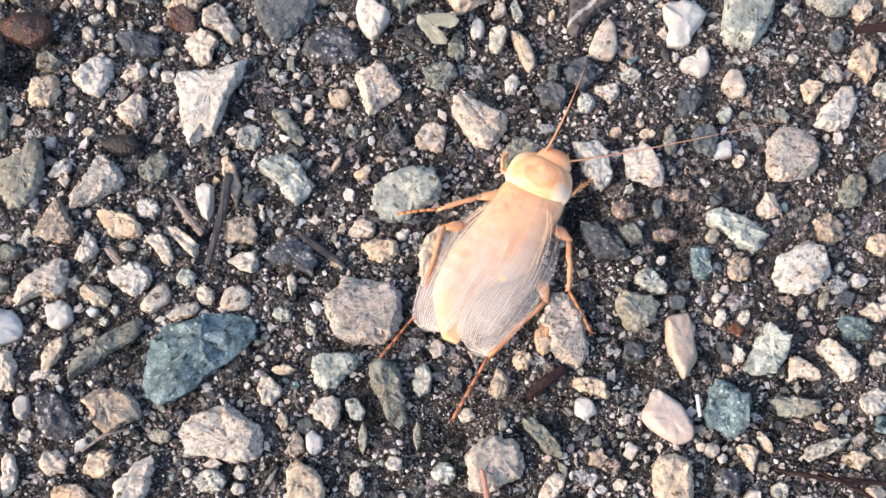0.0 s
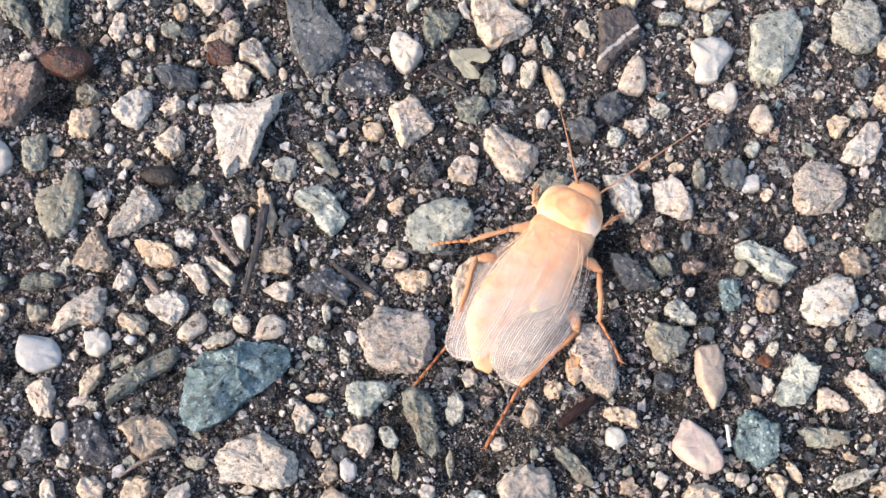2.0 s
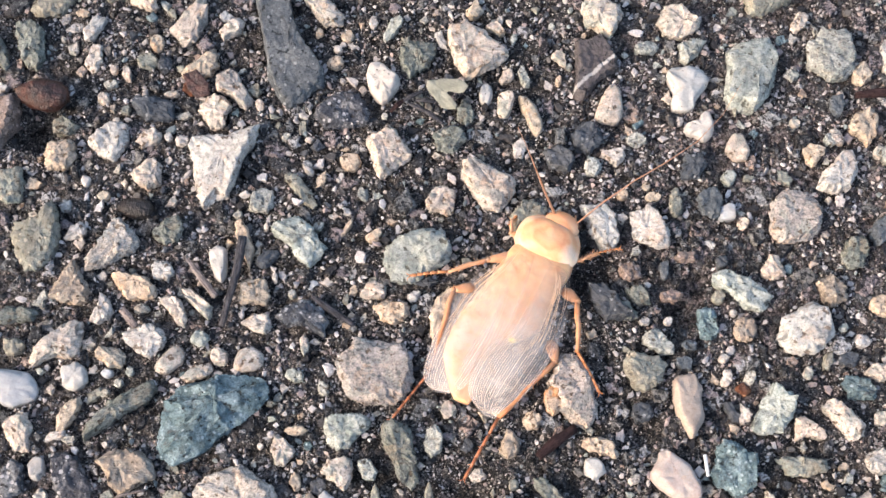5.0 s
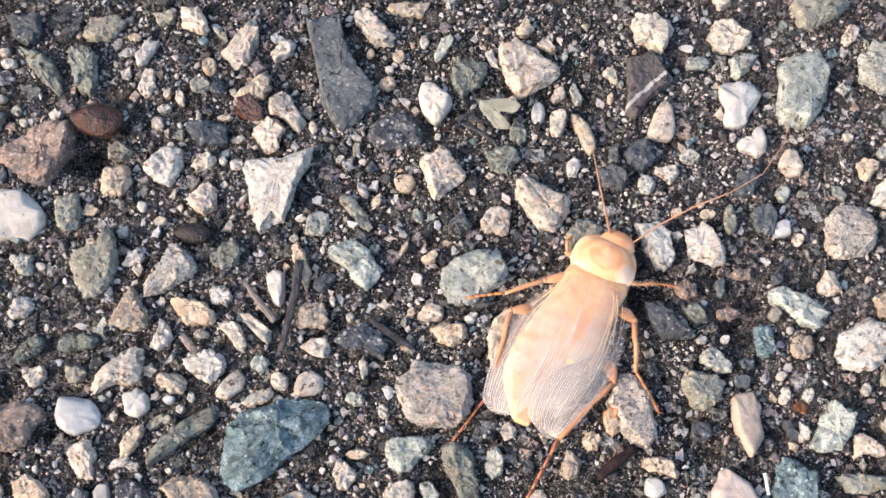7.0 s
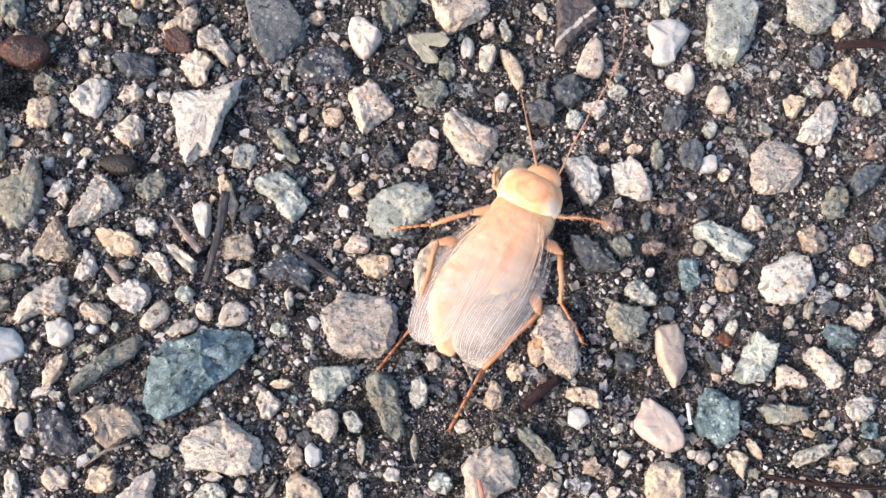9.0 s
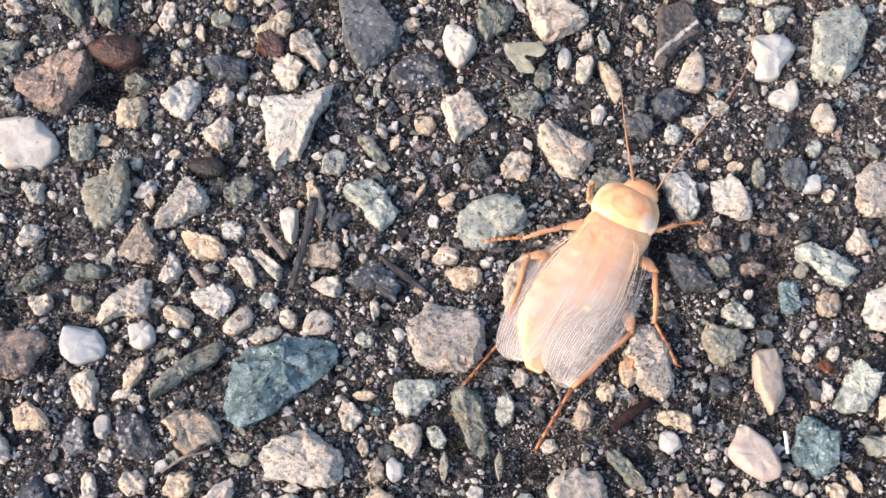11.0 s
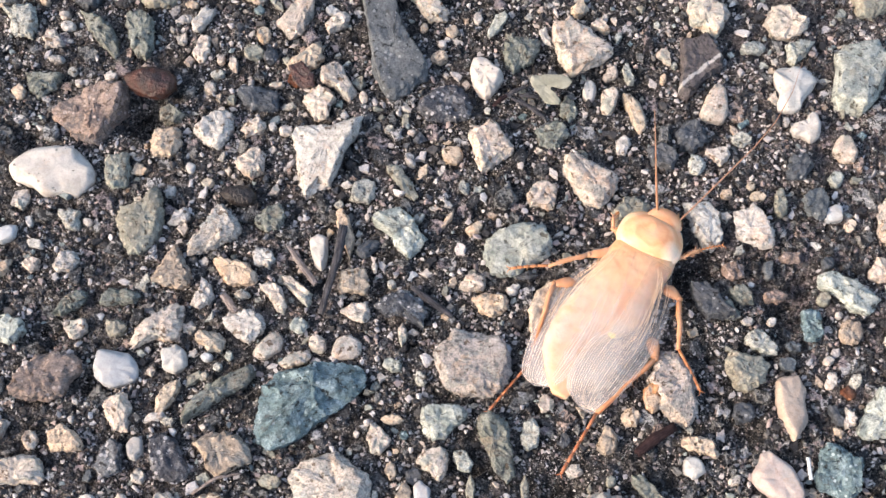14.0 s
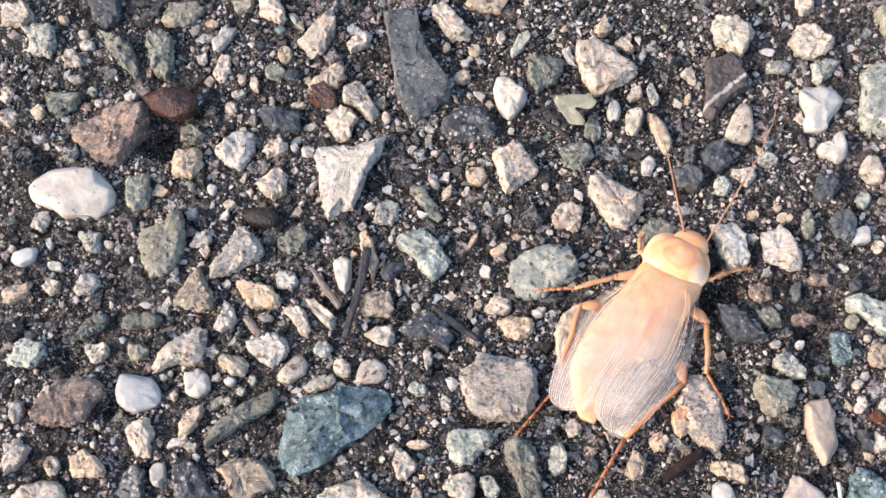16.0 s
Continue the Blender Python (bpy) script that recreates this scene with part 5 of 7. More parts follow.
stone("cream", 61.5, 69.4, (0.8, 0.9, 1.0, 1.0, 0.9, 0.8, 0.8, 0.9, 1.0, 1.0, 0.9, 0.8))
stone("tan", 60.5, 80.1, (1.3, 1.3, 1.4, 1.6, 1.6, 1.5, 1.3, 1.3, 1.2, 1.3, 1.3, 1.4, 1.6, 1.6, 1.5, 1.3, 1.3, 1.2))
stone("cream", 46.6, 54.0, (1.3, 1.2, 1.4, 1.7, 1.9, 1.8, 1.4, 1.2, 1.2, 1.3, 1.6, 1.7, 1.6, 1.6, 1.5, 1.5, 1.6, 1.5))
stone("pale_green", 42.5, 51.1, (2.8, 2.1, 1.8, 1.6, 1.6, 1.7, 1.9, 2.3, 3.1, 3.8, 4.2, 3.9, 2.4, 1.7, 1.5, 1.5, 1.5, 1.7, 2.2, 2.5, 3.1, 3.8, 4.0, 3.7))
stone("white", 49.8, 46.1, (3.4, 3.5, 3.5, 3.7, 3.6, 3.7, 3.1, 2.9, 2.8, 2.9, 3.2, 3.2, 3.4, 3.5, 3.6, 3.7, 3.5, 3.4, 3.1, 3.0, 3.0, 3.0, 3.1, 3.3))
stone("brown", 42.5, 46.2, (1.5, 1.5, 1.6, 1.7, 1.7, 1.6, 1.5, 1.5, 1.4, 1.5, 1.5, 1.6, 1.7, 1.7, 1.6, 1.5, 1.5, 1.4))
stone("teal", 38.0, 46.9, (1.2, 1.3, 1.4, 1.8, 1.8, 2.0, 2.2, 2.1, 2.3, 1.6, 1.3, 1.2, 1.1, 1.1, 1.3, 1.5, 2.1, 2.1, 2.3, 2.1, 1.9, 1.6, 1.3, 1.2))
stone("grey", 31.9, 44.7, (1.6, 1.3, 1.2, 1.3, 1.5, 1.7, 1.9, 1.8, 2.0, 1.9, 1.5, 1.2, 1.2, 1.3, 1.5, 1.8, 2.3, 2.0))
stone("olive", 30.0, 41.2, (2.5, 2.9, 2.8, 2.4, 2.2, 2.1, 2.2, 2.5, 2.7, 2.8, 2.7, 2.4, 2.4, 2.3, 2.3, 2.5, 2.6, 2.5, 2.7, 2.6, 2.3, 2.3, 2.4, 2.4))
stone("dark", 26.3, 49.5, (1.9, 1.7, 1.6, 1.7, 1.8, 1.9, 2.2, 2.8, 3.1, 3.6, 2.6, 2.1, 1.9, 1.7, 1.7, 1.9, 2.1, 2.4, 2.3, 2.4, 2.7, 3.0, 3.5, 2.3))
stone("moss", 29.9, 50.5, (1.4, 1.2, 1.2, 1.4, 1.5, 1.7, 1.4, 1.3, 1.1, 1.3, 1.5, 1.8))
stone("white", 30.4, 47.3, (0.8, 0.7, 0.6, 0.5, 0.6, 0.7, 0.8, 0.7, 0.6, 0.5, 0.6, 0.7))
stone("white", 33.3, 47.3, (0.6, 0.6, 0.6, 0.5, 0.6, 0.6, 0.6, 0.6, 0.6, 0.5, 0.6, 0.6))
stone("slate", 33.2, 53.7, (0.6, 0.7, 1.3, 1.2, 1.1, 0.7, 0.6, 0.7, 1.1, 1.2, 1.0, 0.6))
stone("white", 39.7, 40.3, (0.8, 0.9, 1.3, 1.1, 0.9, 0.7, 0.7, 1.1, 1.2, 1.1, 0.9, 0.9))
stone("white", 39.6, 42.7, (0.7, 0.7, 0.7, 0.7, 0.6, 0.6, 0.7, 0.7, 0.7, 0.7, 0.6, 0.6))
stone("white", 41.2, 48.3, (0.5, 0.5, 0.5, 0.5, 0.5, 0.5, 0.5, 0.5, 0.5, 0.5, 0.5, 0.5))
stone("brown", 35.0, 37.3, (1.6, 1.6, 1.9, 2.4, 2.9, 3.6, 3.4, 3.5, 3.3, 2.5, 2.1, 1.9, 1.7, 1.7, 1.8, 2.1, 2.4, 3.2, 4.6, 3.3, 2.8, 2.6, 2.0, 1.7), worn=True)
stone("pale_green", 45.0, 36.3, (2.5, 2.7, 3.0, 3.4, 3.3, 3.5, 3.2, 2.5, 2.2, 2.1, 2.1, 2.1, 2.2, 2.6, 3.2, 3.7, 3.6, 3.2, 2.8, 2.6, 2.4, 2.2, 2.2, 2.4))
stone("brown", 53.5, 51.1, (2.0, 1.9, 1.7, 1.7, 1.8, 2.0, 2.2, 2.0, 1.9, 2.0, 2.2, 1.8, 1.7, 1.7, 1.7, 1.9, 1.9, 2.1, 2.2, 1.9, 1.9, 1.9, 1.9, 1.9))
stone("teal", 55.5, 38.9, (2.3, 1.9, 1.7, 1.6, 1.6, 1.5, 1.5, 1.6, 1.8, 2.1, 2.2, 2.4, 2.0, 1.8, 1.8, 1.8, 1.6, 1.5, 1.4, 1.5, 1.7, 2.1, 2.2, 2.2))
stone("cream", 58.2, 40.9, (1.6, 1.6, 1.6, 1.2, 1.1, 1.1, 1.3, 1.4, 1.5, 2.0, 1.5, 1.3, 1.3, 1.3, 1.2, 1.2, 1.4, 1.7))
stone("white", 56.5, 44.8, (1.3, 1.1, 0.9, 0.8, 1.0, 0.9, 1.2, 1.2, 0.9, 0.8, 0.8, 1.0))
stone("dark", 54.7, 42.6, (1.3, 1.3, 1.2, 1.1, 1.1, 1.0, 1.1, 1.1, 1.2, 1.3, 1.3, 1.2, 1.1, 1.1, 1.0, 1.1, 1.1, 1.2))
stone("tan", 59.4, 49.2, (1.5, 1.5, 1.5, 1.6, 1.5, 1.5, 1.4, 1.4, 1.4, 1.5, 1.5, 1.5, 1.6, 1.5, 1.5, 1.4, 1.4, 1.4))
stone("olive", 39.6, 50.3, (0.9, 0.9, 0.9, 0.9, 0.9, 0.8, 0.9, 0.9, 0.9, 0.9, 0.9, 0.8))
stone("rust", 41.6, 38.9, (1.0, 0.7, 0.7, 0.8, 0.8, 0.9, 1.0, 0.7, 0.7, 0.9, 0.8, 0.9))
stone("grey", 42.5, 40.3, (0.7, 0.8, 0.9, 0.9, 0.8, 0.7, 0.7, 0.8, 0.9, 0.9, 0.8, 0.7))
stone("cream", 49.6, 40.9, (0.6, 0.7, 0.8, 0.9, 0.7, 0.6, 0.6, 0.7, 0.8, 0.9, 0.7, 0.6))
stone("grey", 54.4, 46.4, (0.7, 0.7, 0.7, 0.7, 0.6, 0.6, 0.7, 0.7, 0.7, 0.7, 0.6, 0.6))
stone("dark", 29.4, 36.2, (1.3, 1.4, 1.2, 1.3, 1.2, 1.1, 1.3, 1.3, 1.2, 1.3, 1.3, 1.3, 1.4, 1.2, 1.1, 1.2, 1.4, 1.3))
stone("tan", 24.4, 32.2, (2.0, 1.8, 1.4, 1.2, 1.1, 1.2, 1.5, 1.8, 2.5, 2.4, 1.7, 1.0, 0.8, 0.9, 1.0, 1.4, 2.5, 2.4))
stone("white", 23.5, 29.7, (1.3, 1.2, 1.1, 1.2, 1.3, 1.3, 1.4, 1.4, 1.2, 1.2, 1.3, 1.3, 1.2, 1.4, 1.3, 1.2, 1.3, 1.5), worn=True)
stone("cream", 28.1, 28.4, (0.8, 1.1, 0.7, 0.6, 0.6, 0.6, 0.8, 0.9, 0.9, 0.6, 0.5, 0.7))
stone("pink", 32.9, 28.5, (2.5, 2.3, 2.2, 2.3, 2.3, 2.5, 2.8, 3.6, 3.5, 2.9, 2.8, 3.0, 3.0, 2.6, 2.3, 2.2, 2.2, 2.4, 2.6, 3.1, 3.4, 3.6, 3.4, 2.8), worn=True)
stone("teal", 39.7, 29.6, (2.7, 2.7, 2.9, 2.9, 3.0, 3.3, 3.3, 3.5, 3.2, 3.0, 2.7, 2.6, 2.6, 2.9, 2.9, 3.1, 3.0, 3.0, 3.4, 3.5, 3.2, 3.0, 2.7, 2.7))
stone("tan", 41.8, 24.3, (1.1, 1.3, 1.3, 1.3, 1.4, 1.3, 1.3, 1.6, 1.4, 1.0, 0.9, 0.9, 1.0, 1.3, 2.2, 1.4, 1.1, 1.0))
stone("cream", 43.8, 25.9, (0.6, 0.5, 0.6, 1.0, 1.5, 0.9, 0.6, 0.5, 0.7, 1.1, 1.7, 1.0))
stone("white", 28.5, 24.9, (1.1, 0.9, 0.8, 1.1, 1.0, 0.7, 0.8, 1.1, 1.0, 1.0, 0.9, 0.9))
stone("tan", 33.1, 21.4, (2.4, 2.5, 2.7, 3.1, 3.2, 3.1, 3.2, 3.1, 3.3, 2.9, 2.7, 2.5, 2.4, 2.5, 2.6, 2.8, 3.4, 3.2, 3.1, 3.2, 3.6, 2.9, 2.5, 2.4))
stone("cream", 37.7, 24.9, (0.9, 0.9, 0.9, 0.9, 0.9, 0.9, 0.9, 0.9, 0.9, 0.9, 0.9, 0.9))
stone("cream", 36.5, 25.2, (0.6, 0.6, 0.6, 0.6, 0.6, 0.6, 0.6, 0.6, 0.6, 0.6, 0.6, 0.6))
stone("white", 38.9, 23.9, (0.6, 0.6, 0.6, 0.6, 0.5, 0.6, 0.6, 0.6, 0.6, 0.6, 0.5, 0.6))
stone("speckled", 39.3, 21.3, (1.4, 1.6, 1.8, 1.7, 1.8, 1.7, 1.7, 1.7, 1.5, 1.5, 1.7, 1.9, 1.6, 1.5, 1.7, 2.1, 1.6, 1.4))
stone("cream", 48.9, 34.1, (1.6, 1.2, 1.0, 1.1, 1.2, 1.5, 1.8, 1.8, 1.6, 1.5, 1.6, 2.0, 1.0, 1.0, 1.0, 1.3, 2.0, 2.2))
stone("cream", 53.2, 35.2, (1.8, 1.5, 1.4, 1.3, 1.4, 1.7, 2.1, 2.6, 2.9, 2.9, 2.9, 2.0, 1.5, 1.3, 1.3, 1.3, 1.4, 1.7, 2.2, 2.9, 2.7, 2.7, 2.5, 2.4))
stone("olive", 47.8, 29.8, (2.9, 2.9, 1.8, 1.4, 1.2, 1.1, 1.1, 1.1, 1.3, 1.6, 2.0, 3.3, 2.6, 2.2, 2.0, 1.7, 1.4, 1.3, 1.3, 1.4, 1.4, 1.5, 1.9, 2.6))
stone("grey", 50.6, 25.0, (2.1, 3.4, 1.8, 1.2, 0.9, 0.8, 0.8, 1.0, 1.4, 2.2, 3.0, 2.3, 1.1, 0.8, 0.7, 0.7, 0.8, 1.1))
stone("tan", 54.1, 23.7, (1.7, 1.5, 1.5, 1.2, 1.1, 1.1, 1.1, 1.2, 1.5, 1.8, 1.4, 1.2, 1.1, 1.1, 1.3, 1.2, 1.2, 1.3))
stone("pink", 56.8, 30.3, (1.8, 1.8, 1.7, 1.6, 1.6, 1.5, 1.6, 1.6, 1.7, 1.8, 1.8, 1.7, 1.6, 1.6, 1.5, 1.6, 1.6, 1.7))
stone("cream", 57.8, 35.4, (1.2, 1.1, 1.0, 0.9, 0.9, 1.0, 1.2, 1.1, 1.0, 0.9, 0.9, 1.0))
stone("dark", 40.0, 36.2, (0.6, 0.6, 0.7, 1.4, 1.6, 1.0, 0.6, 0.5, 0.7, 1.3, 1.6, 1.0))
stone("white", 25.0, 20.5, (0.8, 0.7, 0.6, 0.6, 0.6, 0.7, 0.8, 0.7, 0.6, 0.6, 0.6, 0.7))
stone("cream", 27.1, 21.0, (0.9, 0.9, 0.8, 0.8, 0.8, 0.8, 0.9, 0.9, 0.8, 0.8, 0.8, 0.8))
stone("white", 42.0, 19.6, (1.1, 1.2, 0.9, 0.8, 0.9, 0.9, 1.1, 1.3, 0.7, 0.7, 0.8, 1.3))
stone("grey", 45.2, 20.2, (1.1, 1.2, 1.1, 1.1, 1.1, 1.1, 1.1, 1.2, 1.1, 1.1, 1.1, 1.1))
stone("cream", 56.0, 20.0, (1.1, 1.1, 1.0, 1.0, 1.0, 1.1, 1.1, 1.1, 1.0, 1.0, 1.0, 1.1))
stone("pale_green", -5.2, 34.4, (2.6, 3.2, 2.9, 2.8, 2.3, 2.0, 1.9, 1.8, 1.9, 2.2, 2.6, 2.6, 2.7, 2.5, 2.6, 2.6, 2.6, 2.6, 2.2, 2.1, 1.9, 1.8, 1.9, 2.1))
stone("cream", -5.8, 29.5, (1.6, 1.7, 1.9, 2.1, 2.1, 2.0, 1.8, 1.7, 1.8, 2.0, 2.0, 2.1, 2.3, 1.8, 1.5, 1.4, 1.5, 1.7, 2.1, 2.5, 2.1, 1.9, 1.7, 1.6))
stone("grey", -2.6, 29.8, (1.0, 0.9, 0.9, 1.0, 1.2, 1.4, 1.4, 1.6, 1.2, 0.9, 0.9, 0.9, 1.1, 1.1, 1.4, 1.6, 1.3, 1.2))
stone("moss", 1.2, 31.7, (1.5, 1.4, 1.5, 1.8, 2.3, 3.1, 3.7, 4.0, 4.1, 3.5, 2.6, 2.1, 1.7, 1.6, 1.5, 1.6, 1.8, 2.3, 3.5, 4.8, 4.0, 3.2, 2.1, 1.7))
stone("grey", 5.0, 33.0, (1.1, 1.2, 1.4, 1.6, 2.1, 1.7, 1.7, 1.3, 1.2, 1.2, 1.4, 1.4, 1.5, 2.0, 1.8, 1.6, 1.4, 1.2))
stone("cream", 6.8, 36.6, (1.0, 1.0, 1.1, 1.1, 1.0, 1.0, 1.0, 1.0, 1.1, 1.1, 1.0, 1.0))
stone("tan", 13.8, 32.5, (1.2, 1.2, 1.2, 1.4, 1.9, 1.8, 1.3, 1.1, 1.0, 1.1, 1.4, 1.5, 1.5, 1.8, 1.6, 1.6, 1.4, 1.2))
stone("tan", 16.5, 35.3, (1.2, 1.1, 1.2, 1.2, 1.2, 1.1, 1.2, 1.1, 1.1, 1.2, 1.1, 1.2, 1.2, 1.2, 1.1, 1.2, 1.1, 1.1))
stone("cream", 13.0, 23.4, (3.6, 3.5, 3.5, 3.5, 3.5, 3.2, 3.2, 3.1, 3.2, 3.3, 3.2, 3.4, 3.3, 3.1, 3.4, 4.1, 3.7, 3.2, 3.0, 2.9, 2.9, 3.1, 3.4, 3.5))
stone("olive", 14.1, 27.9, (0.6, 0.7, 0.8, 0.8, 0.7, 0.7, 0.6, 0.7, 0.8, 0.8, 0.7, 0.7))
stone("milky", -7.2, 25.9, (1.0, 1.1, 1.1, 1.0, 1.2, 1.6, 1.4, 1.3, 1.0, 0.9, 0.9, 1.1, 1.2, 1.4, 1.4, 1.2, 1.2, 1.0))
stone("tan", -9.2, 25.5, (0.9, 0.9, 1.1, 1.4, 1.4, 1.4, 1.1, 1.0, 1.0, 1.0, 1.0, 1.2, 1.3, 1.4, 1.2, 1.1, 1.2, 1.0))
stone("tan", -8.0, 20.6, (2.4, 2.2, 2.1, 2.2, 2.5, 2.7, 2.9, 3.3, 3.2, 3.2, 2.5, 2.2, 2.1, 2.1, 2.3, 2.7, 3.0, 2.7, 2.6, 2.7, 3.0, 3.5, 2.8, 2.5))
stone("white", 1.8, 23.6, (1.1, 1.1, 0.9, 0.9, 1.0, 0.9, 1.1, 1.1, 0.9, 0.9, 1.0, 1.1))
stone("olive", -1.7, 26.4, (0.6, 0.6, 1.0, 1.8, 1.0, 0.6, 0.6, 0.6, 1.0, 1.8, 1.0, 0.6))
stone("pale_green", 7.3, 22.5, (1.5, 1.4, 1.3, 1.3, 1.2, 1.2, 1.3, 1.3, 1.4, 1.5, 1.4, 1.3, 1.3, 1.2, 1.2, 1.3, 1.3, 1.4))
stone("cream", 19.5, 20.8, (1.4, 1.6, 2.1, 1.8, 1.6, 1.2, 1.1, 1.1, 1.1, 1.2, 1.6, 2.3, 1.7, 1.5, 1.3, 1.1, 1.1, 1.2))
stone("moss", 18.6, 26.4, (1.3, 1.1, 1.0, 1.0, 1.0, 1.1, 1.4, 2.0, 2.7, 3.0, 2.3, 1.6, 1.2, 1.0, 1.0, 1.0, 1.0, 1.2, 1.5, 2.2, 2.6, 3.1, 2.3, 1.9))
stone("olive", 4.4, 26.6, (0.5, 0.6, 0.9, 1.8, 0.9, 0.6, 0.5, 0.6, 0.9, 1.8, 0.9, 0.6))
stone("pink", -2.4, 21.3, (0.9, 0.9, 1.1, 1.2, 1.5, 1.5, 1.3, 1.1, 0.9, 0.9, 0.9, 1.1, 1.2, 1.5, 1.5, 1.3, 1.1, 0.9))
stone("tan", -37.0, 36.3, (1.1, 1.4, 2.1, 2.4, 1.9, 1.5, 1.2, 1.1, 1.0, 1.2, 1.4, 1.7, 2.5, 2.0, 1.4, 1.1, 0.9, 1.0))
stone("white", -38.2, 33.8, (1.2, 1.4, 0.7, 0.6, 0.6, 0.9, 1.2, 1.4, 0.8, 0.7, 0.6, 0.7))
stone("teal", -21.0, 36.3, (5.1, 6.7, 7.9, 6.6, 5.2, 4.5, 4.1, 4.0, 4.2, 4.6, 5.0, 5.3, 5.4, 5.6, 6.2, 7.0, 7.0, 5.5, 4.6, 3.9, 3.6, 3.5, 3.7, 4.1))
stone("speckled", -36.2, 28.9, (2.1, 2.0, 1.9, 2.0, 2.2, 2.7, 2.9, 3.2, 3.4, 3.5, 2.7, 2.3, 2.2, 2.1, 2.1, 2.1, 2.4, 2.8, 2.8, 3.0, 3.3, 3.3, 3.1, 2.5))
stone("brown", -29.9, 29.9, (3.2, 3.0, 2.7, 2.6, 2.5, 2.4, 2.5, 2.5, 2.6, 2.9, 3.3, 3.8, 2.7, 2.3, 2.4, 2.7, 2.7, 2.8, 2.8, 2.6, 2.6, 2.7, 2.9, 3.4))
stone("white", -40.1, 30.1, (1.0, 1.0, 1.1, 1.4, 1.3, 1.4, 1.3, 1.2, 1.2, 1.0, 1.0, 1.1, 1.3, 1.4, 1.5, 1.2, 1.1, 1.2), worn=True)
stone("pink", -17.5, 26.8, (4.7, 4.3, 3.7, 3.5, 3.4, 3.6, 3.7, 3.5, 3.5, 3.9, 4.6, 4.7, 4.7, 4.3, 5.3, 3.4, 3.0, 2.8, 2.8, 3.1, 3.5, 4.2, 5.0, 5.0))
stone("tan", -31.0, 23.7, (1.7, 1.7, 1.8, 1.9, 1.8, 1.8, 1.7, 1.6, 1.6, 1.8, 1.6, 1.6, 1.7, 1.9, 1.9, 1.8, 1.8, 1.6, 1.6, 1.6, 1.7, 1.7, 1.7, 1.7))
stone("cream", -36.1, 23.8, (1.7, 1.5, 1.4, 1.4, 1.6, 1.5, 1.6, 1.6, 1.5, 1.6, 1.5, 1.4, 1.6, 1.5, 1.4, 1.5, 1.7, 1.6))
stone("cream", -40.9, 22.6, (1.0, 1.1, 1.2, 1.4, 2.1, 2.4, 1.9, 1.1, 0.9, 0.8, 0.8, 1.0, 1.4, 2.5, 2.2, 1.8, 1.2, 1.0))
stone("cream", -27.0, 21.5, (1.8, 2.0, 2.4, 3.0, 3.4, 2.7, 2.4, 1.9, 1.7, 1.6, 1.7, 1.8, 2.1, 2.3, 2.8, 3.0, 2.8, 2.7, 2.6, 2.2, 2.0, 1.9, 1.7, 1.7))
stone("tan", -33.9, 20.1, (2.5, 2.1, 1.8, 1.7, 1.6, 1.5, 1.5, 1.6, 1.8, 1.9, 2.0, 2.3, 2.2, 2.1, 2.1, 1.9, 1.6, 1.4, 1.4, 1.4, 1.6, 1.9, 2.2, 2.2))
stone("cream", -12.4, 32.0, (1.7, 1.3, 1.2, 1.3, 1.6, 2.0, 2.1, 1.5, 1.3, 1.3, 1.3, 1.4, 1.7, 2.0, 1.8, 1.5, 1.5, 1.6))
stone("tan", -10.8, 28.4, (0.7, 0.7, 1.0, 1.1, 1.1, 0.8, 0.8, 0.7, 0.8, 1.2, 1.1, 0.8))
stone("pale_green", -12.1, 21.7, (0.4, 0.6, 1.8, 0.6, 0.4, 0.3, 0.4, 0.6, 2.1, 0.6, 0.4, 0.3))
stone("grey", -15.3, 22.7, (0.9, 0.9, 0.9, 0.9, 0.9, 0.9, 0.9, 0.9, 0.9, 0.9, 0.9, 0.9))
stone("white", -15.5, 20.8, (0.9, 0.8, 0.8, 0.7, 0.8, 0.8, 0.9, 0.8, 0.8, 0.7, 0.8, 0.8))
stone("grey", -18.7, 21.7, (1.9, 1.7, 1.5, 1.4, 1.3, 1.4, 1.4, 1.6, 1.8, 1.9, 1.7, 1.5, 1.4, 1.3, 1.4, 1.4, 1.6, 1.8))
stone("white", -21.2, 22.7, (0.6, 0.5, 0.5, 0.6, 0.6, 0.6, 0.6, 0.5, 0.5, 0.6, 0.6, 0.6))
stone("olive", -24.5, 26.8, (1.4, 1.1, 0.9, 0.9, 0.9, 1.2, 1.4, 1.1, 0.9, 0.9, 0.9, 1.2))
stone("tan", -10.9, 34.3, (1.5, 1.0, 0.7, 0.7, 0.7, 1.0, 1.5, 1.0, 0.7, 0.7, 0.7, 1.0))
stone("pink", -39.4, 27.0, (0.9, 0.9, 0.9, 1.0, 1.0, 0.9, 0.9, 0.9, 0.9, 1.0, 1.0, 0.9))
stone("white", -30.4, 34.7, (0.3, 0.3, 0.3, 0.4, 0.4, 0.3, 0.3, 0.3, 0.3, 0.4, 0.4, 0.3))
stone("white", -32.6, 32.8, (0.5, 0.4, 0.4, 0.4, 0.4, 0.5, 0.5, 0.4, 0.4, 0.4, 0.4, 0.5))
stone("white", -14.9, 32.5, (0.4, 0.4, 0.4, 0.5, 0.5, 0.4, 0.4, 0.4, 0.4, 0.5, 0.5, 0.4))
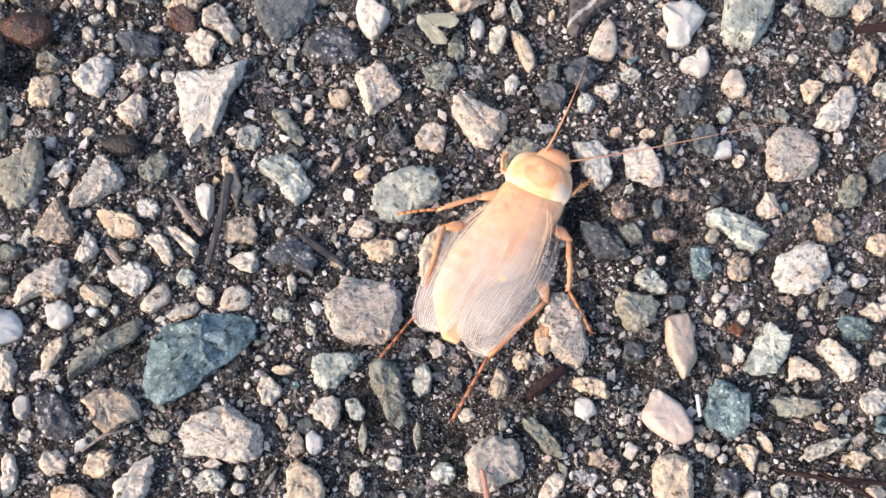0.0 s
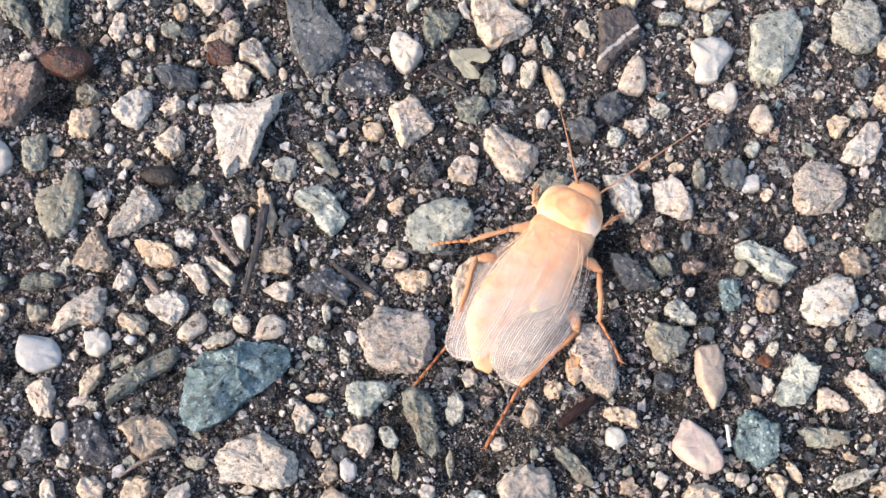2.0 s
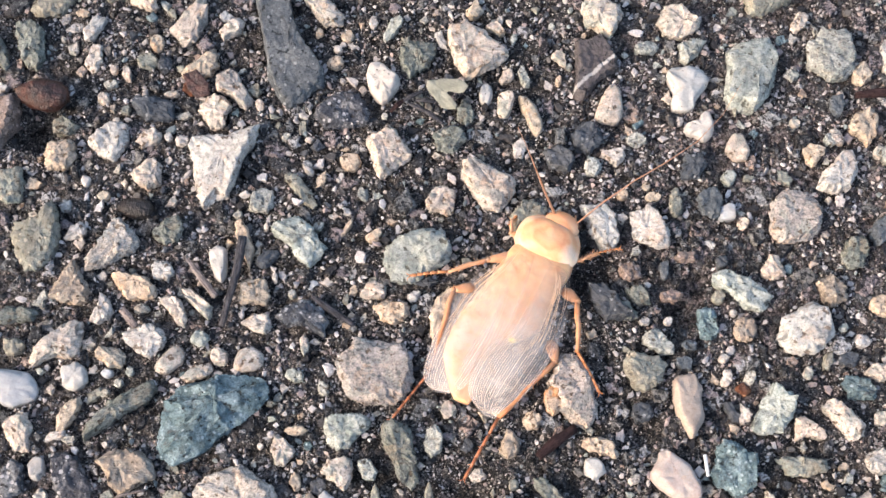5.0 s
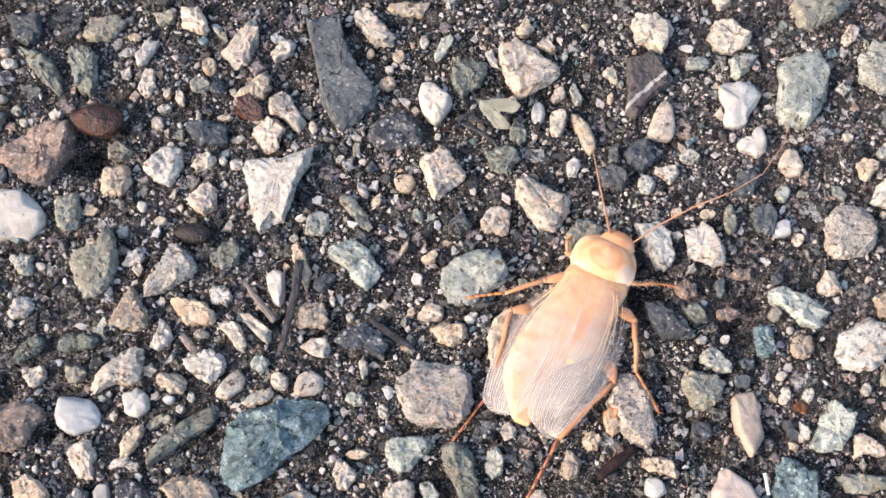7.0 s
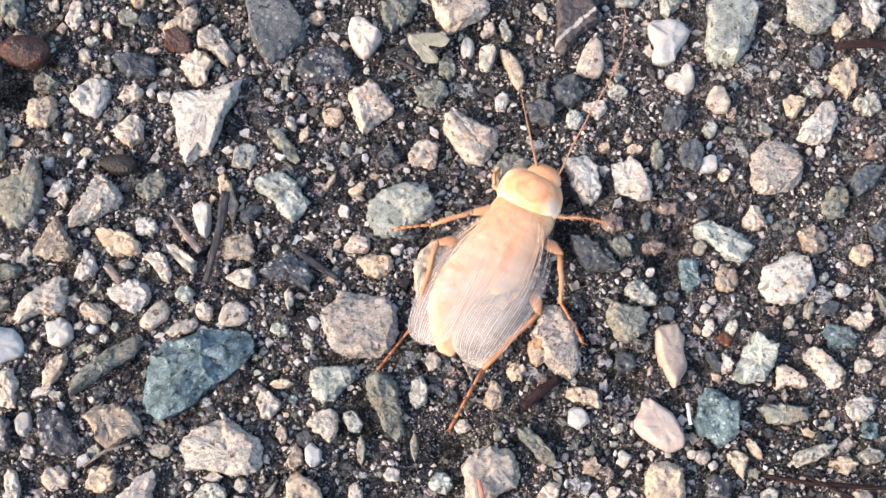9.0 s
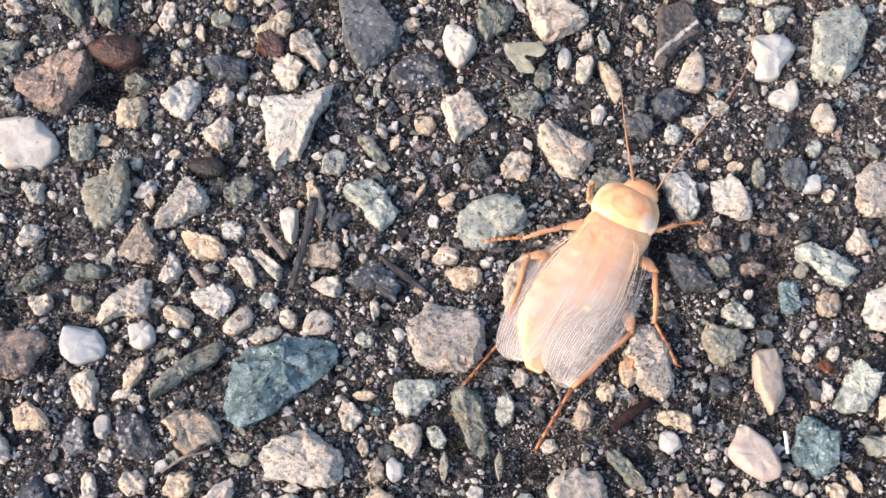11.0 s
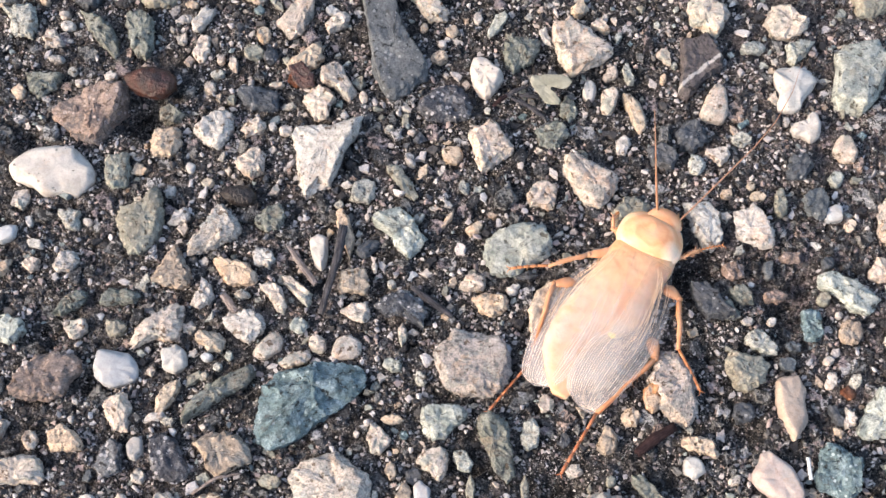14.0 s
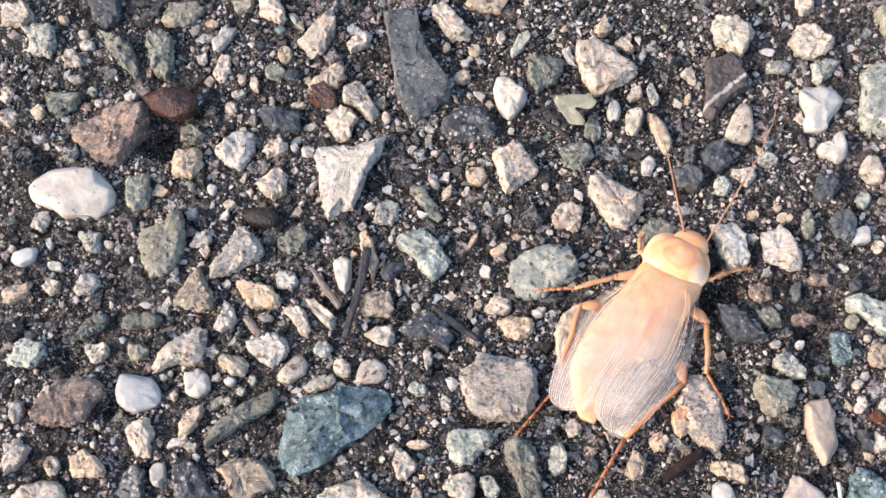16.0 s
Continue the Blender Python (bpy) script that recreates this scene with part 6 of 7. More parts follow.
stone("plum", -50.0, 72.5, (3.8, 4.1, 4.8, 5.1, 4.9, 4.0, 3.4, 3.1, 3.0, 3.1, 3.5, 4.3, 5.3, 4.8, 4.1, 3.8, 3.8, 4.0, 4.2, 4.6, 3.9, 3.6, 3.4, 3.5))

stone("speckled", -47.0, 21.4, (2.6, 2.4, 2.7, 3.0, 2.6, 2.3, 2.5, 2.9, 3.1, 2.6, 2.2, 2.3))
stone("white", -45.0, 24.2, (1.2, 0.9, 0.7, 0.6, 0.7, 0.9, 1.2, 0.9, 0.7, 0.6, 0.7, 0.9))
stone("slate", 61.1, 59.1, (1.7, 3.3, 2.3, 1.8, 1.4, 1.5, 2.0, 2.4, 2.8, 1.7, 1.4, 1.3))
stone("moss", 56.8, 55.8, (1.6, 1.9, 2.6, 2.2, 1.8, 1.5, 1.7, 2.3, 2.4, 2.1, 2.0, 1.7))
stone("slate", 61.6, 52.0, (1.3, 1.0, 1.0, 1.2, 1.2, 1.5, 1.1, 1.1, 1.1, 1.1, 1.3, 1.3))
stone("moss", 66.2, 57.7, (1.9, 2.1, 1.9, 2.2, 1.6, 1.6, 2.3, 2.3, 1.8, 1.7, 2.1, 1.8))
stone("plum", 62.6, 62.6, (1.4, 1.3, 1.6, 1.2, 1.2, 1.1, 1.3, 1.8, 1.2, 1.2, 1.1, 1.3))
stone("granite", 61.0, 38.3, (1.7, 1.9, 2.1, 1.9, 1.5, 1.4, 1.5, 2.2, 2.3, 1.7, 1.6, 1.5))
stone("moss", 61.7, 42.4, (0.7, 0.6, 0.8, 1.3, 2.5, 1.1, 0.8, 0.6, 0.7, 1.2, 2.1, 1.2))
stone("olive", 52.1, 42.4, (0.7, 0.9, 1.5, 1.1, 0.8, 0.6, 0.6, 0.9, 1.3, 1.2, 0.7, 0.6))
stone("teal", 57.8, 27.7, (1.1, 1.5, 1.2, 1.1, 1.3, 1.2, 1.1, 1.4, 1.2, 1.1, 1.4, 1.1))
stone("cream", 61.9, 30.6, (1.6, 1.2, 1.3, 1.1, 1.1, 1.7, 1.3, 1.5, 1.1, 1.1, 1.3, 1.3))
stone("tan", 62.5, 27.3, (1.3, 1.3, 1.9, 1.6, 1.8, 1.5, 1.3, 1.4, 1.8, 1.5, 1.8, 1.6))
stone("grey", 57.5, 24.7, (1.8, 1.3, 1.0, 1.0, 1.0, 1.3, 1.8, 1.4, 1.2, 0.9, 1.0, 1.4))
stone("slate", 39.4, 62.4, (1.7, 1.8, 2.1, 2.1, 1.8, 1.9, 1.6, 1.8, 2.0, 2.0, 2.2, 1.6))
stone("white", 64.4, 82.2, (1.3, 1.8, 2.2, 3.3, 2.2, 1.3, 1.1, 1.3, 2.2, 3.1, 2.0, 1.4))
stone("granite", 56.3, 71.4, (0.8, 0.8, 1.0, 1.4, 1.3, 1.0, 0.8, 0.9, 1.1, 1.2, 1.4, 1.0))
stone("cream", 51.2, 73.3, (0.6, 0.7, 0.7, 0.6, 0.7, 0.8, 0.6, 0.7, 0.8, 0.7, 0.7, 0.7), worn=True)
stone("grey", 62.7, 69.0, (1.4, 1.3, 1.8, 1.5, 1.2, 1.4, 1.6, 1.4, 1.6, 1.5, 1.4, 1.7))
stone("slate", 56.7, 75.7, (1.2, 1.3, 1.6, 1.3, 1.4, 1.2, 1.0, 1.2, 1.4, 1.8, 1.2, 1.0))
stone("plum", 33.8, 50.5, (1.6, 1.3, 0.9, 0.9, 0.9, 1.1, 1.5, 1.4, 0.9, 0.8, 0.9, 1.1))
stone("plum", 29.0, 53.6, (1.4, 1.2, 1.2, 1.2, 1.2, 1.5, 1.3, 1.3, 1.2, 1.2, 1.2, 1.5))
stone("slate", 35.5, 44.2, (1.0, 0.7, 0.6, 0.7, 0.8, 1.1, 0.9, 0.7, 0.7, 0.6, 0.8, 1.1))
stone("slate", 34.8, 42.1, (1.0, 1.1, 1.0, 0.9, 0.9, 1.2, 1.0, 1.0, 1.0, 0.9, 1.1, 1.0))
stone("moss", 28.3, 48.5, (1.2, 0.9, 1.0, 1.4, 1.7, 1.2, 1.0, 1.1, 1.4, 1.2, 1.3, 1.5))
stone("plum", 36.0, 55.4, (1.3, 1.3, 0.8, 0.8, 0.9, 1.1, 1.5, 1.1, 0.9, 0.7, 0.8, 1.3))
stone("dark", 40.3, 54.8, (0.8, 0.9, 1.0, 0.8, 0.9, 0.9, 0.7, 0.8, 1.2, 0.9, 0.8, 0.9))
stone("moss", 9.5, 74.6, (1.1, 1.3, 1.4, 1.7, 1.5, 1.2, 1.1, 1.3, 1.4, 1.7, 1.4, 1.2), 0.7)
stone("dark", 7.5, 71.9, (1.8, 1.5, 1.1, 1.1, 1.1, 1.5, 1.7, 1.8, 1.1, 0.9, 1.1, 1.5), 0.8)


# ---- small things lying about ----
def twig(name, points, radii, mat, label, flat=1.0, sides=10):
    """A bit of stick or straw, bent along points, with a rough skin and broken ends."""
    p = np.asarray(points, float)
    s = np.linspace(0, len(p) - 1, 6 * (len(p) - 1) + 1)
    dense = np.stack([np.interp(s, range(len(p)), p[:, i]) for i in range(3)], 1)
    rad = np.interp(s, range(len(radii)), radii)
    c = dense.mean(0)
    verts, faces = tube(dense - c, rad, sides, flat)
    verts = [np.array(v) + 0.32 * rad.mean() * np.array([wobble(v, 1.6 / rad.mean(), 1), wobble(v, 1.6 / rad.mean(), 2), wobble(v, 1.6 / rad.mean(), 3)]) for v in verts]
    turn = math.atan2(p[-1, 0] - p[0, 0], p[-1, 1] - p[0, 1])
    cs, sn = math.cos(turn), math.sin(turn)
    verts = [(v[0] * cs - v[1] * sn, v[0] * sn + v[1] * cs, v[2]) for v in verts]
    ob = new(name, mesh(name, verts, faces, mat))
    ob.matrix_world = pose(*(c * MM), 0, 0, -math.degrees(turn))
    return tagged(ob, label, "twig")


twig("stick", [(-17.7, 57.6, 1.1), (-18.2, 53.4, 1.2), (-19.8, 46.6, 0.7)], [0.55, 0.52, 0.36], BARK, "short weathered black stick lying across the asphalt stones", 0.7)
twig("splinter", [(-24.2, 55.0, 0.8), (-22.5, 52.6, 0.9), (-20.6, 50.2, 0.8)], [0.22, 0.42, 0.38], TWIG, "thin grey-brown wood splinter between pale stones", 0.5)
twig("wood_chip", [(-31.6, 48.8, 0.6), (-29.8, 46.6, 0.6)], [0.48, 0.46], TWIG, "tiny flat grey-brown wood chip on the asphalt", 0.4)
twig("dark_splinter", [(-9.3, 50.4, 0.3), (-7.0, 48.6, 0.5), (-4.2, 46.8, 0.2)], [0.3, 0.5, 0.3], BARK, "black wood splinter pressed into the asphalt", 0.6)
twig("dark_stick", [(17.0, 31.0, 0.4), (19.0, 32.7, 0.55), (21.4, 34.3, 0.3)], [0.5, 0.68, 0.5], DARK_TWIG, "dark reddish stick stub behind the cockroach")
twig("dark_stick", [(59.1, 76.9, 0.6), (63.2, 77.2, 0.9), (67.2, 76.9, 0.5)], [0.45, 0.66, 0.5], DARK_TWIG, "dark reddish stick lying among rosy crumbs")
twig("thin_twig", [(-33.0, 25.0, 0.4), (-30.4, 26.8, 0.9), (-27.6, 27.4, 0.8)], [0.14, 0.2, 0.12], TWIG, "thin dry brown twig between stones")
twig("dry_stalk", [(44.4, 22.5, 0.9), (49.4, 21.5, 1.2), (57.0, 20.8, 1.0), (64.0, 21.5, 0.8)], [0.2, 0.3, 0.28, 0.24], DARK_TWIG, "dry red-brown plant stalk lying on the asphalt")
twig("dry_stalk", [(48.6, 22.4, 1.6), (54.3, 19.7, 1.3), (60.0, 15.5, 0.8)], [0.14, 0.22, 0.2], DARK_TWIG, "thin dark plant stalk crossing another")
twig("white_chip", [(36.3, 31.1, 0.5), (36.5, 28.6, 0.5)], [0.22, 0.2], CHIP, "tiny white sliver beside a blue-grey stone", 0.6)
twig("stem", [(11.5, 22.5, 2.2), (11.8, 20.9, 2.2), (12.3, 18.0, 1.6)], [0.2, 0.3, 0.38], STEM, "short salmon-pink plant stem lying over a pale stone")
twig("pale_straw", [(-24.9, 80.6, 0.5), (-22.0, 82.0, 0.7)], [0.1, 0.1], TWIG, "short pale straw on the asphalt")


def seed(x, y, z, length, width, turn, mat, label):
    """An oval, finely wrinkled seed."""
    rings = []
    for f in np.linspace(-0.985, 0.985, 15):
        w = math.sqrt(1 - f * f) * (1 - 0.12 * f)
        rings.append([(width / 2 * w * math.cos(a) * (1 + 0.03 * math.sin(5 * a + 6 * f)), f * length / 2, 0.8 * width / 2 * w * math.sin(a) * (1 + 0.03 * math.sin(7 * a))) for a in np.arange(22) * 2 * math.pi / 22])
    verts, faces = lofted(rings)
    verts = [np.array(v) * (1 + 0.10 * wobble(v, 0.7, 4) + 0.10 * wobble(v, 1.6, 8) - 0.06 * abs(wobble(v, 2.6, 2))) for v in verts]
    ob = new("seed", mesh("seed", verts, faces, mat))
    ob.matrix_world = pose(x * MM, y * MM, z * MM, 4, 8, turn)
    return tagged(ob, label, "seed", "seeds")


seed(-42.8, 76.1, 1.5, 6.4, 4.3, 84, SEED, "wrinkled red-brown oval seed on the asphalt")
seed(-30.7, 61.4, 0.7, 4.4, 2.6, 84, DARK_SEED, "dark brown oval seed sunk between stones")


def leaf_flake(name, outline, height, mat, label, curl=0.5, centre=None):
    """A torn flake of leaf with thickness, slightly curled."""
    o = np.asarray(outline, float)
    c = o.mean(0) if centre is None else np.array(centre)
    m = 6
    dense = []
    for i in range(len(o)):
        for k in range(m):
            dense.append(o[i] + (o[(i + 1) % len(o)] - o[i]) * k / m)
    dense = np.array(dense) - c
    rings = []
    for f, t in ((0.05, 0.0), (0.35, 0.0), (0.7, 0.0), (0.97, 0.0), (1.0, -0.05), (0.97, -0.1), (0.5, -0.1), (0.05, -0.1)):
        rings.append([(x * f, y * f, t + curl * 0.05 * ((x * f) ** 2 + 0.6 * (y * f)) + 0.14 * wobble((x * f, y * f, 0), 1.1, 5)) for x, y in dense])
    ob = new(name, mesh(name, *lofted(rings), mat))
    ob.matrix_world = pose(c[0] * MM, c[1] * MM, height * MM, 4, -3, 0)
    return tagged(ob, label, "leaf")


leaf_flake("leaf_flake", [(4.7, 78.1), (6.9, 78.3), (8.6, 78.2), (9.3, 77.8), (9.8, 77.2), (9.3, 76.5), (8.7, 76.25), (7.9, 76.45), (7.2, 76.55), (7.1, 76.15), (7.8, 75.6), (8.3, 74.8), (8.2, 74.2), (7.2, 74.2), (6.4, 74.4), (5.8, 75.3), (4.9, 76.5), (4.5, 77.3)], 1.9, LEAF, "hooked pale green-grey dry leaf flake on dead leaf crumbs", 0.35, (6.4, 76.85))
for x, y, turn, long in ((2.6, 76.4, 62, 3.2), (3.6, 74.9, 118, 3.0), (5.2, 73.9, 128, 3.6), (0.9, 75.2, 48, 2.4), (4.4, 75.9, 96, 2.4)):
    dx, dy = math.sin(radians(turn)) * long / 2, math.cos(radians(turn)) * long / 2
    twig("bark_crumb", [(x - dx, y - dy, 0.5), (x, y, 0.8), (x + dx, y + dy, 0.6)], [0.2, 0.34, 0.2], BARK if turn > 60 else DARK_TWIG, "dark bark crumb beside the pale leaf flake", 0.6)
leaf_flake("leaf_crumb", [(-25.9, 79.2), (-24.2, 79.9), (-22.6, 78.0), (-22.4, 76.4), (-24.0, 76.0), (-25.2, 77.2)], 1.0, SEED, "dark red-brown leaf crumb beside a tan stone", 0.5)


# ---- the cockroach ----
roach = tagged(new("cockroach"), "freshly moulted cream and amber cockroach with clear wings on asphalt", "insect")
roach.matrix_world = pose(15.83 * MM, 48.16 * MM, 0, 0, 0, -24.38)


def curve(keys, t):
    """A smooth value at t through (t, value) pairs."""
    ts, vs = [k[0] for k in keys], [k[1] for k in keys]
    if t <= ts[0]:
        return vs[0]
    for i in range(len(ts) - 1):
        if t <= ts[i + 1]:
            u = (t - ts[i]) / (ts[i + 1] - ts[i])
            m0 = (vs[i + 1] - vs[max(i - 1, 0)]) / (ts[i + 1] - ts[max(i - 1, 0)]) * (ts[i + 1] - ts[i])
            j = min(i + 2, len(ts) - 1)
            m1 = (vs[j] - vs[i]) / (ts[j] - ts[i]) * (ts[i + 1] - ts[i])
            return (2 * u**3 - 3 * u**2 + 1) * vs[i] + (u**3 - 2 * u**2 + u) * m0 + (3 * u**2 - 2 * u**3) * vs[i + 1] + (u**3 - u**2) * m1
    return vs[-1]


BACK_W = [(-13.2, 0.7), (-12, 2.2), (-10, 3.9), (-7, 5.2), (-3, 5.6), (1, 5.2), (4, 4.5), (6.5, 3.9), (8.5, 3.0)]
BACK_X = [(-13.2, -2.0), (-8, -1.5), (-2, -1.1), (4, -0.7), (8.5, -0.4)]
BODY_W = [(-13.0, 0.9), (-12, 1.5), (-10, 2.0), (-8.3, 2.2), (-5.5, 3.0), (-4.2, 3.5), (-3, 4.1), (-1, 4.5), (2, 4.1), (4, 4.0), (6.5, 3.95), (8.5, 3.7)]
BODY_X = [(-13.0, -2.5), (-12, -2.9), (-10, -3.8), (-8.3, -4.5), (-5.5, -3.95), (-4.2, -3.3), (-3, -2.6), (-1, -1.7), (2, -1.3), (6.5, -0.6), (8.5, -0.4)]
BODY_H = [(-13.2, 1.2), (-11, 1.6), (-7, 2.3), (-2, 2.7), (3, 2.8), (8.5, 2.4)]


def back_height(x, y):
    """The height of the back over a place of the body, and its fall beside it."""
    w, c, h = curve(BACK_W, y), curve(BACK_X, y), curve(BODY_H, y)
    d = abs(x - c) / max(w, 1.5)
    return 0.9 + (h - 0.9) * math.sqrt(max(0.0, 1 - min(d, 1.0) ** 2.2)) if d < 1 else 0.9 - 0.12 * (d - 1) * 2


def abdomen():
    rings = []
    for y in np.linspace(-13.0, 8.4, 62):
        seg = 1 + (0.014 * math.cos(2 * math.pi * y / 1.75) if y < 2 else 0.012 * math.cos(2 * math.pi * y / 3.1))
        w, c, h = curve(BODY_W, y) * seg, curve(BODY_X, y), curve(BODY_H, y) * (0.6 + 0.4 * seg)
        rings.append([(c + w * math.cos(a), y, (0.9 + (h - 0.9) * max(0, math.sin(a)) ** 0.7) if math.sin(a) > 0 else 0.9 + 0.75 * math.sin(a)) for a in np.arange(30) * 2 * math.pi / 30])
    return part("abdomen", mesh("abdomen", *lofted(rings), ABDOMEN), roach, "soft cream-white segmented body")


abdomen()

SHIELD_R = [(0, 3.66), (30, 3.5), (60, 3.25), (90, 3.05), (120, 3.35), (150, 3.8), (180, 3.85), (205, 3.85), (235, 3.15), (270, 2.75), (305, 3.15), (335, 3.85), (360, 3.72)]


def pronotum():
    """The round, domed neck shield with a thin pale rim."""
    rings = []
    for f, z in ((0.96, 1.3), (1.0, 1.5), (1.0, 1.64), (0.96, 1.78), (0.91, 1.86), (0.86, 2.1), (0.76, 2.62), (0.62, 3.02), (0.45, 3.27), (0.28, 3.4), (0.12, 3.45)):
        ring = []
        for k in range(48):
            a = 2 * math.pi * k / 48
            r = curve(SHIELD_R, math.degrees(a)) * f
            x, y = r * math.cos(a), r * math.sin(a)
            dent = -0.22 * math.exp(-((abs(x) - 1.15) ** 2 + (y - 0.6) ** 2) / 0.5) * (f < 0.9)
            ring.append((-0.55 + 1.07 * x, 9.1 + 1.07 * y, z + dent - 0.1 * (y > 1.6) * (y - 1.6)))
        rings.append(ring)
    return part("pronotum", mesh("pronotum", *lofted(rings), SHIELD), roach, "domed amber neck shield with a pale rim")


pronotum()
head = part("head", mesh("head", *merged(ball((0.0, 11.75, 1.6), (2.3, 1.75, 1.15), 12, 18), ball((0.1, 12.9, 1.1), (1.1, 0.8, 0.65))), SHIELD), roach, "small amber head under the shield's edge")
part("eye", mesh("eye", *ball((1.95, 12.2, 1.6), (0.3, 0.55, 0.5)), EYE), head, "dark eye")
part("eye", mesh("eye", *ball((-1.95, 12.2, 1.5), (0.3, 0.55, 0.5)), EYE), head, "dark eye")
for sx in (-1, 1):
    part("palp", mesh("palp", *tube([(0.1 + 0.6 * sx, 12.6, 0.9), (0.1 + 1.3 * sx, 13.3, 0.7), (0.1 + 1.0 * sx, 14.1, 0.45)], [0.16, 0.15, 0.1]), LIMB), head)


def wing(outer, inner, lift, veins, label):
    """A clear wing draped over the back between its outer and inner edge, with raised veins that fan to the tip."""
    nu, nv = 22, 40

    def place(u, v, up):
        o = np.array([curve([(p[0], p[1 + k]) for p in outer], v) for k in (0, 1)])
        i = np.array([curve([(p[0], p[1 + k]) for p in inner], v) for k in (0, 1)])
        x, y = i + (o - i) * u
        edge = 0.10 * math.sin(math.pi * v) * math.sin(9 * u + 5 * v)
        return (x, y, max(0.55, back_height(x, y)) + lift + up + 0.25 * edge + 0.16 * max(0.0, v - 0.7))

    top = [[place(a / nu, b / nv, 0.0) for a in range(nu + 1)] for b in range(nv + 1)]
    rings = [row + [(x, y, z - 0.05) for x, y, z in reversed(row)] for row in top]
    ob = part("wing", mesh("wing", *lofted(rings), MEMBRANE), roach, label)
    for k in range(veins):
        u = (k + 0.5) / veins
        pts = [place(0.42 + (u - 0.42) * (0.25 + 0.75 * min(1, v * 1.6)), v, 0.0) for v in np.linspace(0.42 + 0.1 * math.sin(k * 2.3), 0.985, 24)]
        part("vein", mesh("vein", *tube(pts, [(0.005 + 0.009 * (q / 23)) * (1.1 + 0.5 * math.sin(3.7 * k)) for q in range(24)], 5), VEIN), ob)
    for k in range(5):
        u = 0.62 + 0.075 * k
        pts = [place(u + 0.03 * math.sin(6 * v + 2 * k), v, 0.01) for v in np.linspace(0.04 + 0.02 * k, 0.6 - 0.04 * (k % 3), 20)]
        part("vein", mesh("vein", *tube(pts, [0.03 - 0.0009 * q for q in range(20)], 6), STRUT), ob)
    return ob


wing([(0, -4.3, 7.3), (0.15, -5.6, 4.0), (0.35, -7.7, 0.2), (0.6, -8.5, -5.8), (0.8, -8.3, -9.6), (0.93, -7.5, -12.3), (1, -5.7, -13.1)],
     [(0, -1.4, 6.4), (0.2, -0.9, 2.5), (0.5, -0.9, -3.0), (0.75, -1.9, -8.4), (0.92, -2.9, -11.6), (1, -4.2, -12.7)], 0.14, 20, "clear milky wing spread to one side, finely veined")
wing([(0, 3.0, 6.5), (0.12, 4.2, 4.6), (0.3, 4.9, 2.4), (0.55, 5.3, -2.0), (0.78, 4.6, -7.0), (0.93, 3.2, -11.4), (1, 1.7, -13.3)],
     [(0, -1.6, 6.5), (0.25, -1.2, 1.5), (0.5, -1.1, -3.8), (0.6, -1.9, -5.5), (0.78, -2.6, -9.0), (0.92, -2.1, -11.9), (1, 0.2, -13.3)], 0.26, 26, "clear wing folded over the back, finely veined")
wing([(0, -4.0, 6.0), (0.15, -5.6, 3.2), (0.35, -7.4, 0.0), (0.6, -8.1, -5.8), (0.8, -7.9, -9.4), (0.93, -7.2, -11.8), (1, -5.7, -12.6)],
     [(0, -2.6, 6.0), (0.2, -2.6, 2.2), (0.5, -2.6, -3.2), (0.75, -2.8, -8.4), (0.92, -3.3, -11.2), (1, -4.4, -12.2)], 0.05, 0, "thin milky hind wing under the spread wing")
wing([(0, 2.8, 6.0), (0.3, 3.8, 1.0), (0.5, 3.9, -3.4), (0.75, 2.3, -7.6), (0.9, 0.8, -10.2), (1, -1.0, -11.9)],
     [(0, 0.6, 6.0), (0.25, 0.4, 1.5), (0.5, -0.4, -3.8), (0.6, -1.5, -5.6), (0.8, -2.4, -9.0), (0.92, -2.0, -11.2), (1, -1.4, -12.0)], 0.17, 0, "thin milky hind wing under the folded wing")
part("spot", mesh("spot", *ball((0.1, -4.2, 2.5), (0.5, 0.34, 0.16)), SPOT), roach, "small yellow spot showing through the wing")
for x, y, z, r in ((-7.3, -11.3, 1.0, 0.26), (5.0, 3.2, 1.5, 0.2), (5.2, 1.0, 1.4, 0.16), (-5.4, 6.0, 1.6, 0.18)):
    part("droplet", mesh("droplet", *ball((x, y, z), (r, r, 0.7 * r), 10, 14), DROP), roach, "tiny clear droplet on the wing")

def spines(a, b, n, length, s):
    """Short stiff spines along a limb from a to b."""
    a, b = np.array(a, float), np.array(b, float)
    rnd = random.Random(s)
    d = (b - a) / np.linalg.norm(b - a)
    side = np.cross(d, (0, 0, 1.0))
    out = []
    for k in range(n):
        p = a + (b - a) * (0.12 + 0.86 * k / n)
        w = (1 if k % 2 else -1) * side * rnd.uniform(0.6, 1.3) + rnd.uniform(0.5, 1.2) * d + np.array((0, 0, rnd.uniform(-0.2, 0.6)))
        w /= np.linalg.norm(w)
        long = length * rnd.uniform(0.6, 1.2)
        out.append(tube([p, p + w * long * 0.5, p + w * long], [0.06, 0.045, 0.015], 5))
    return out


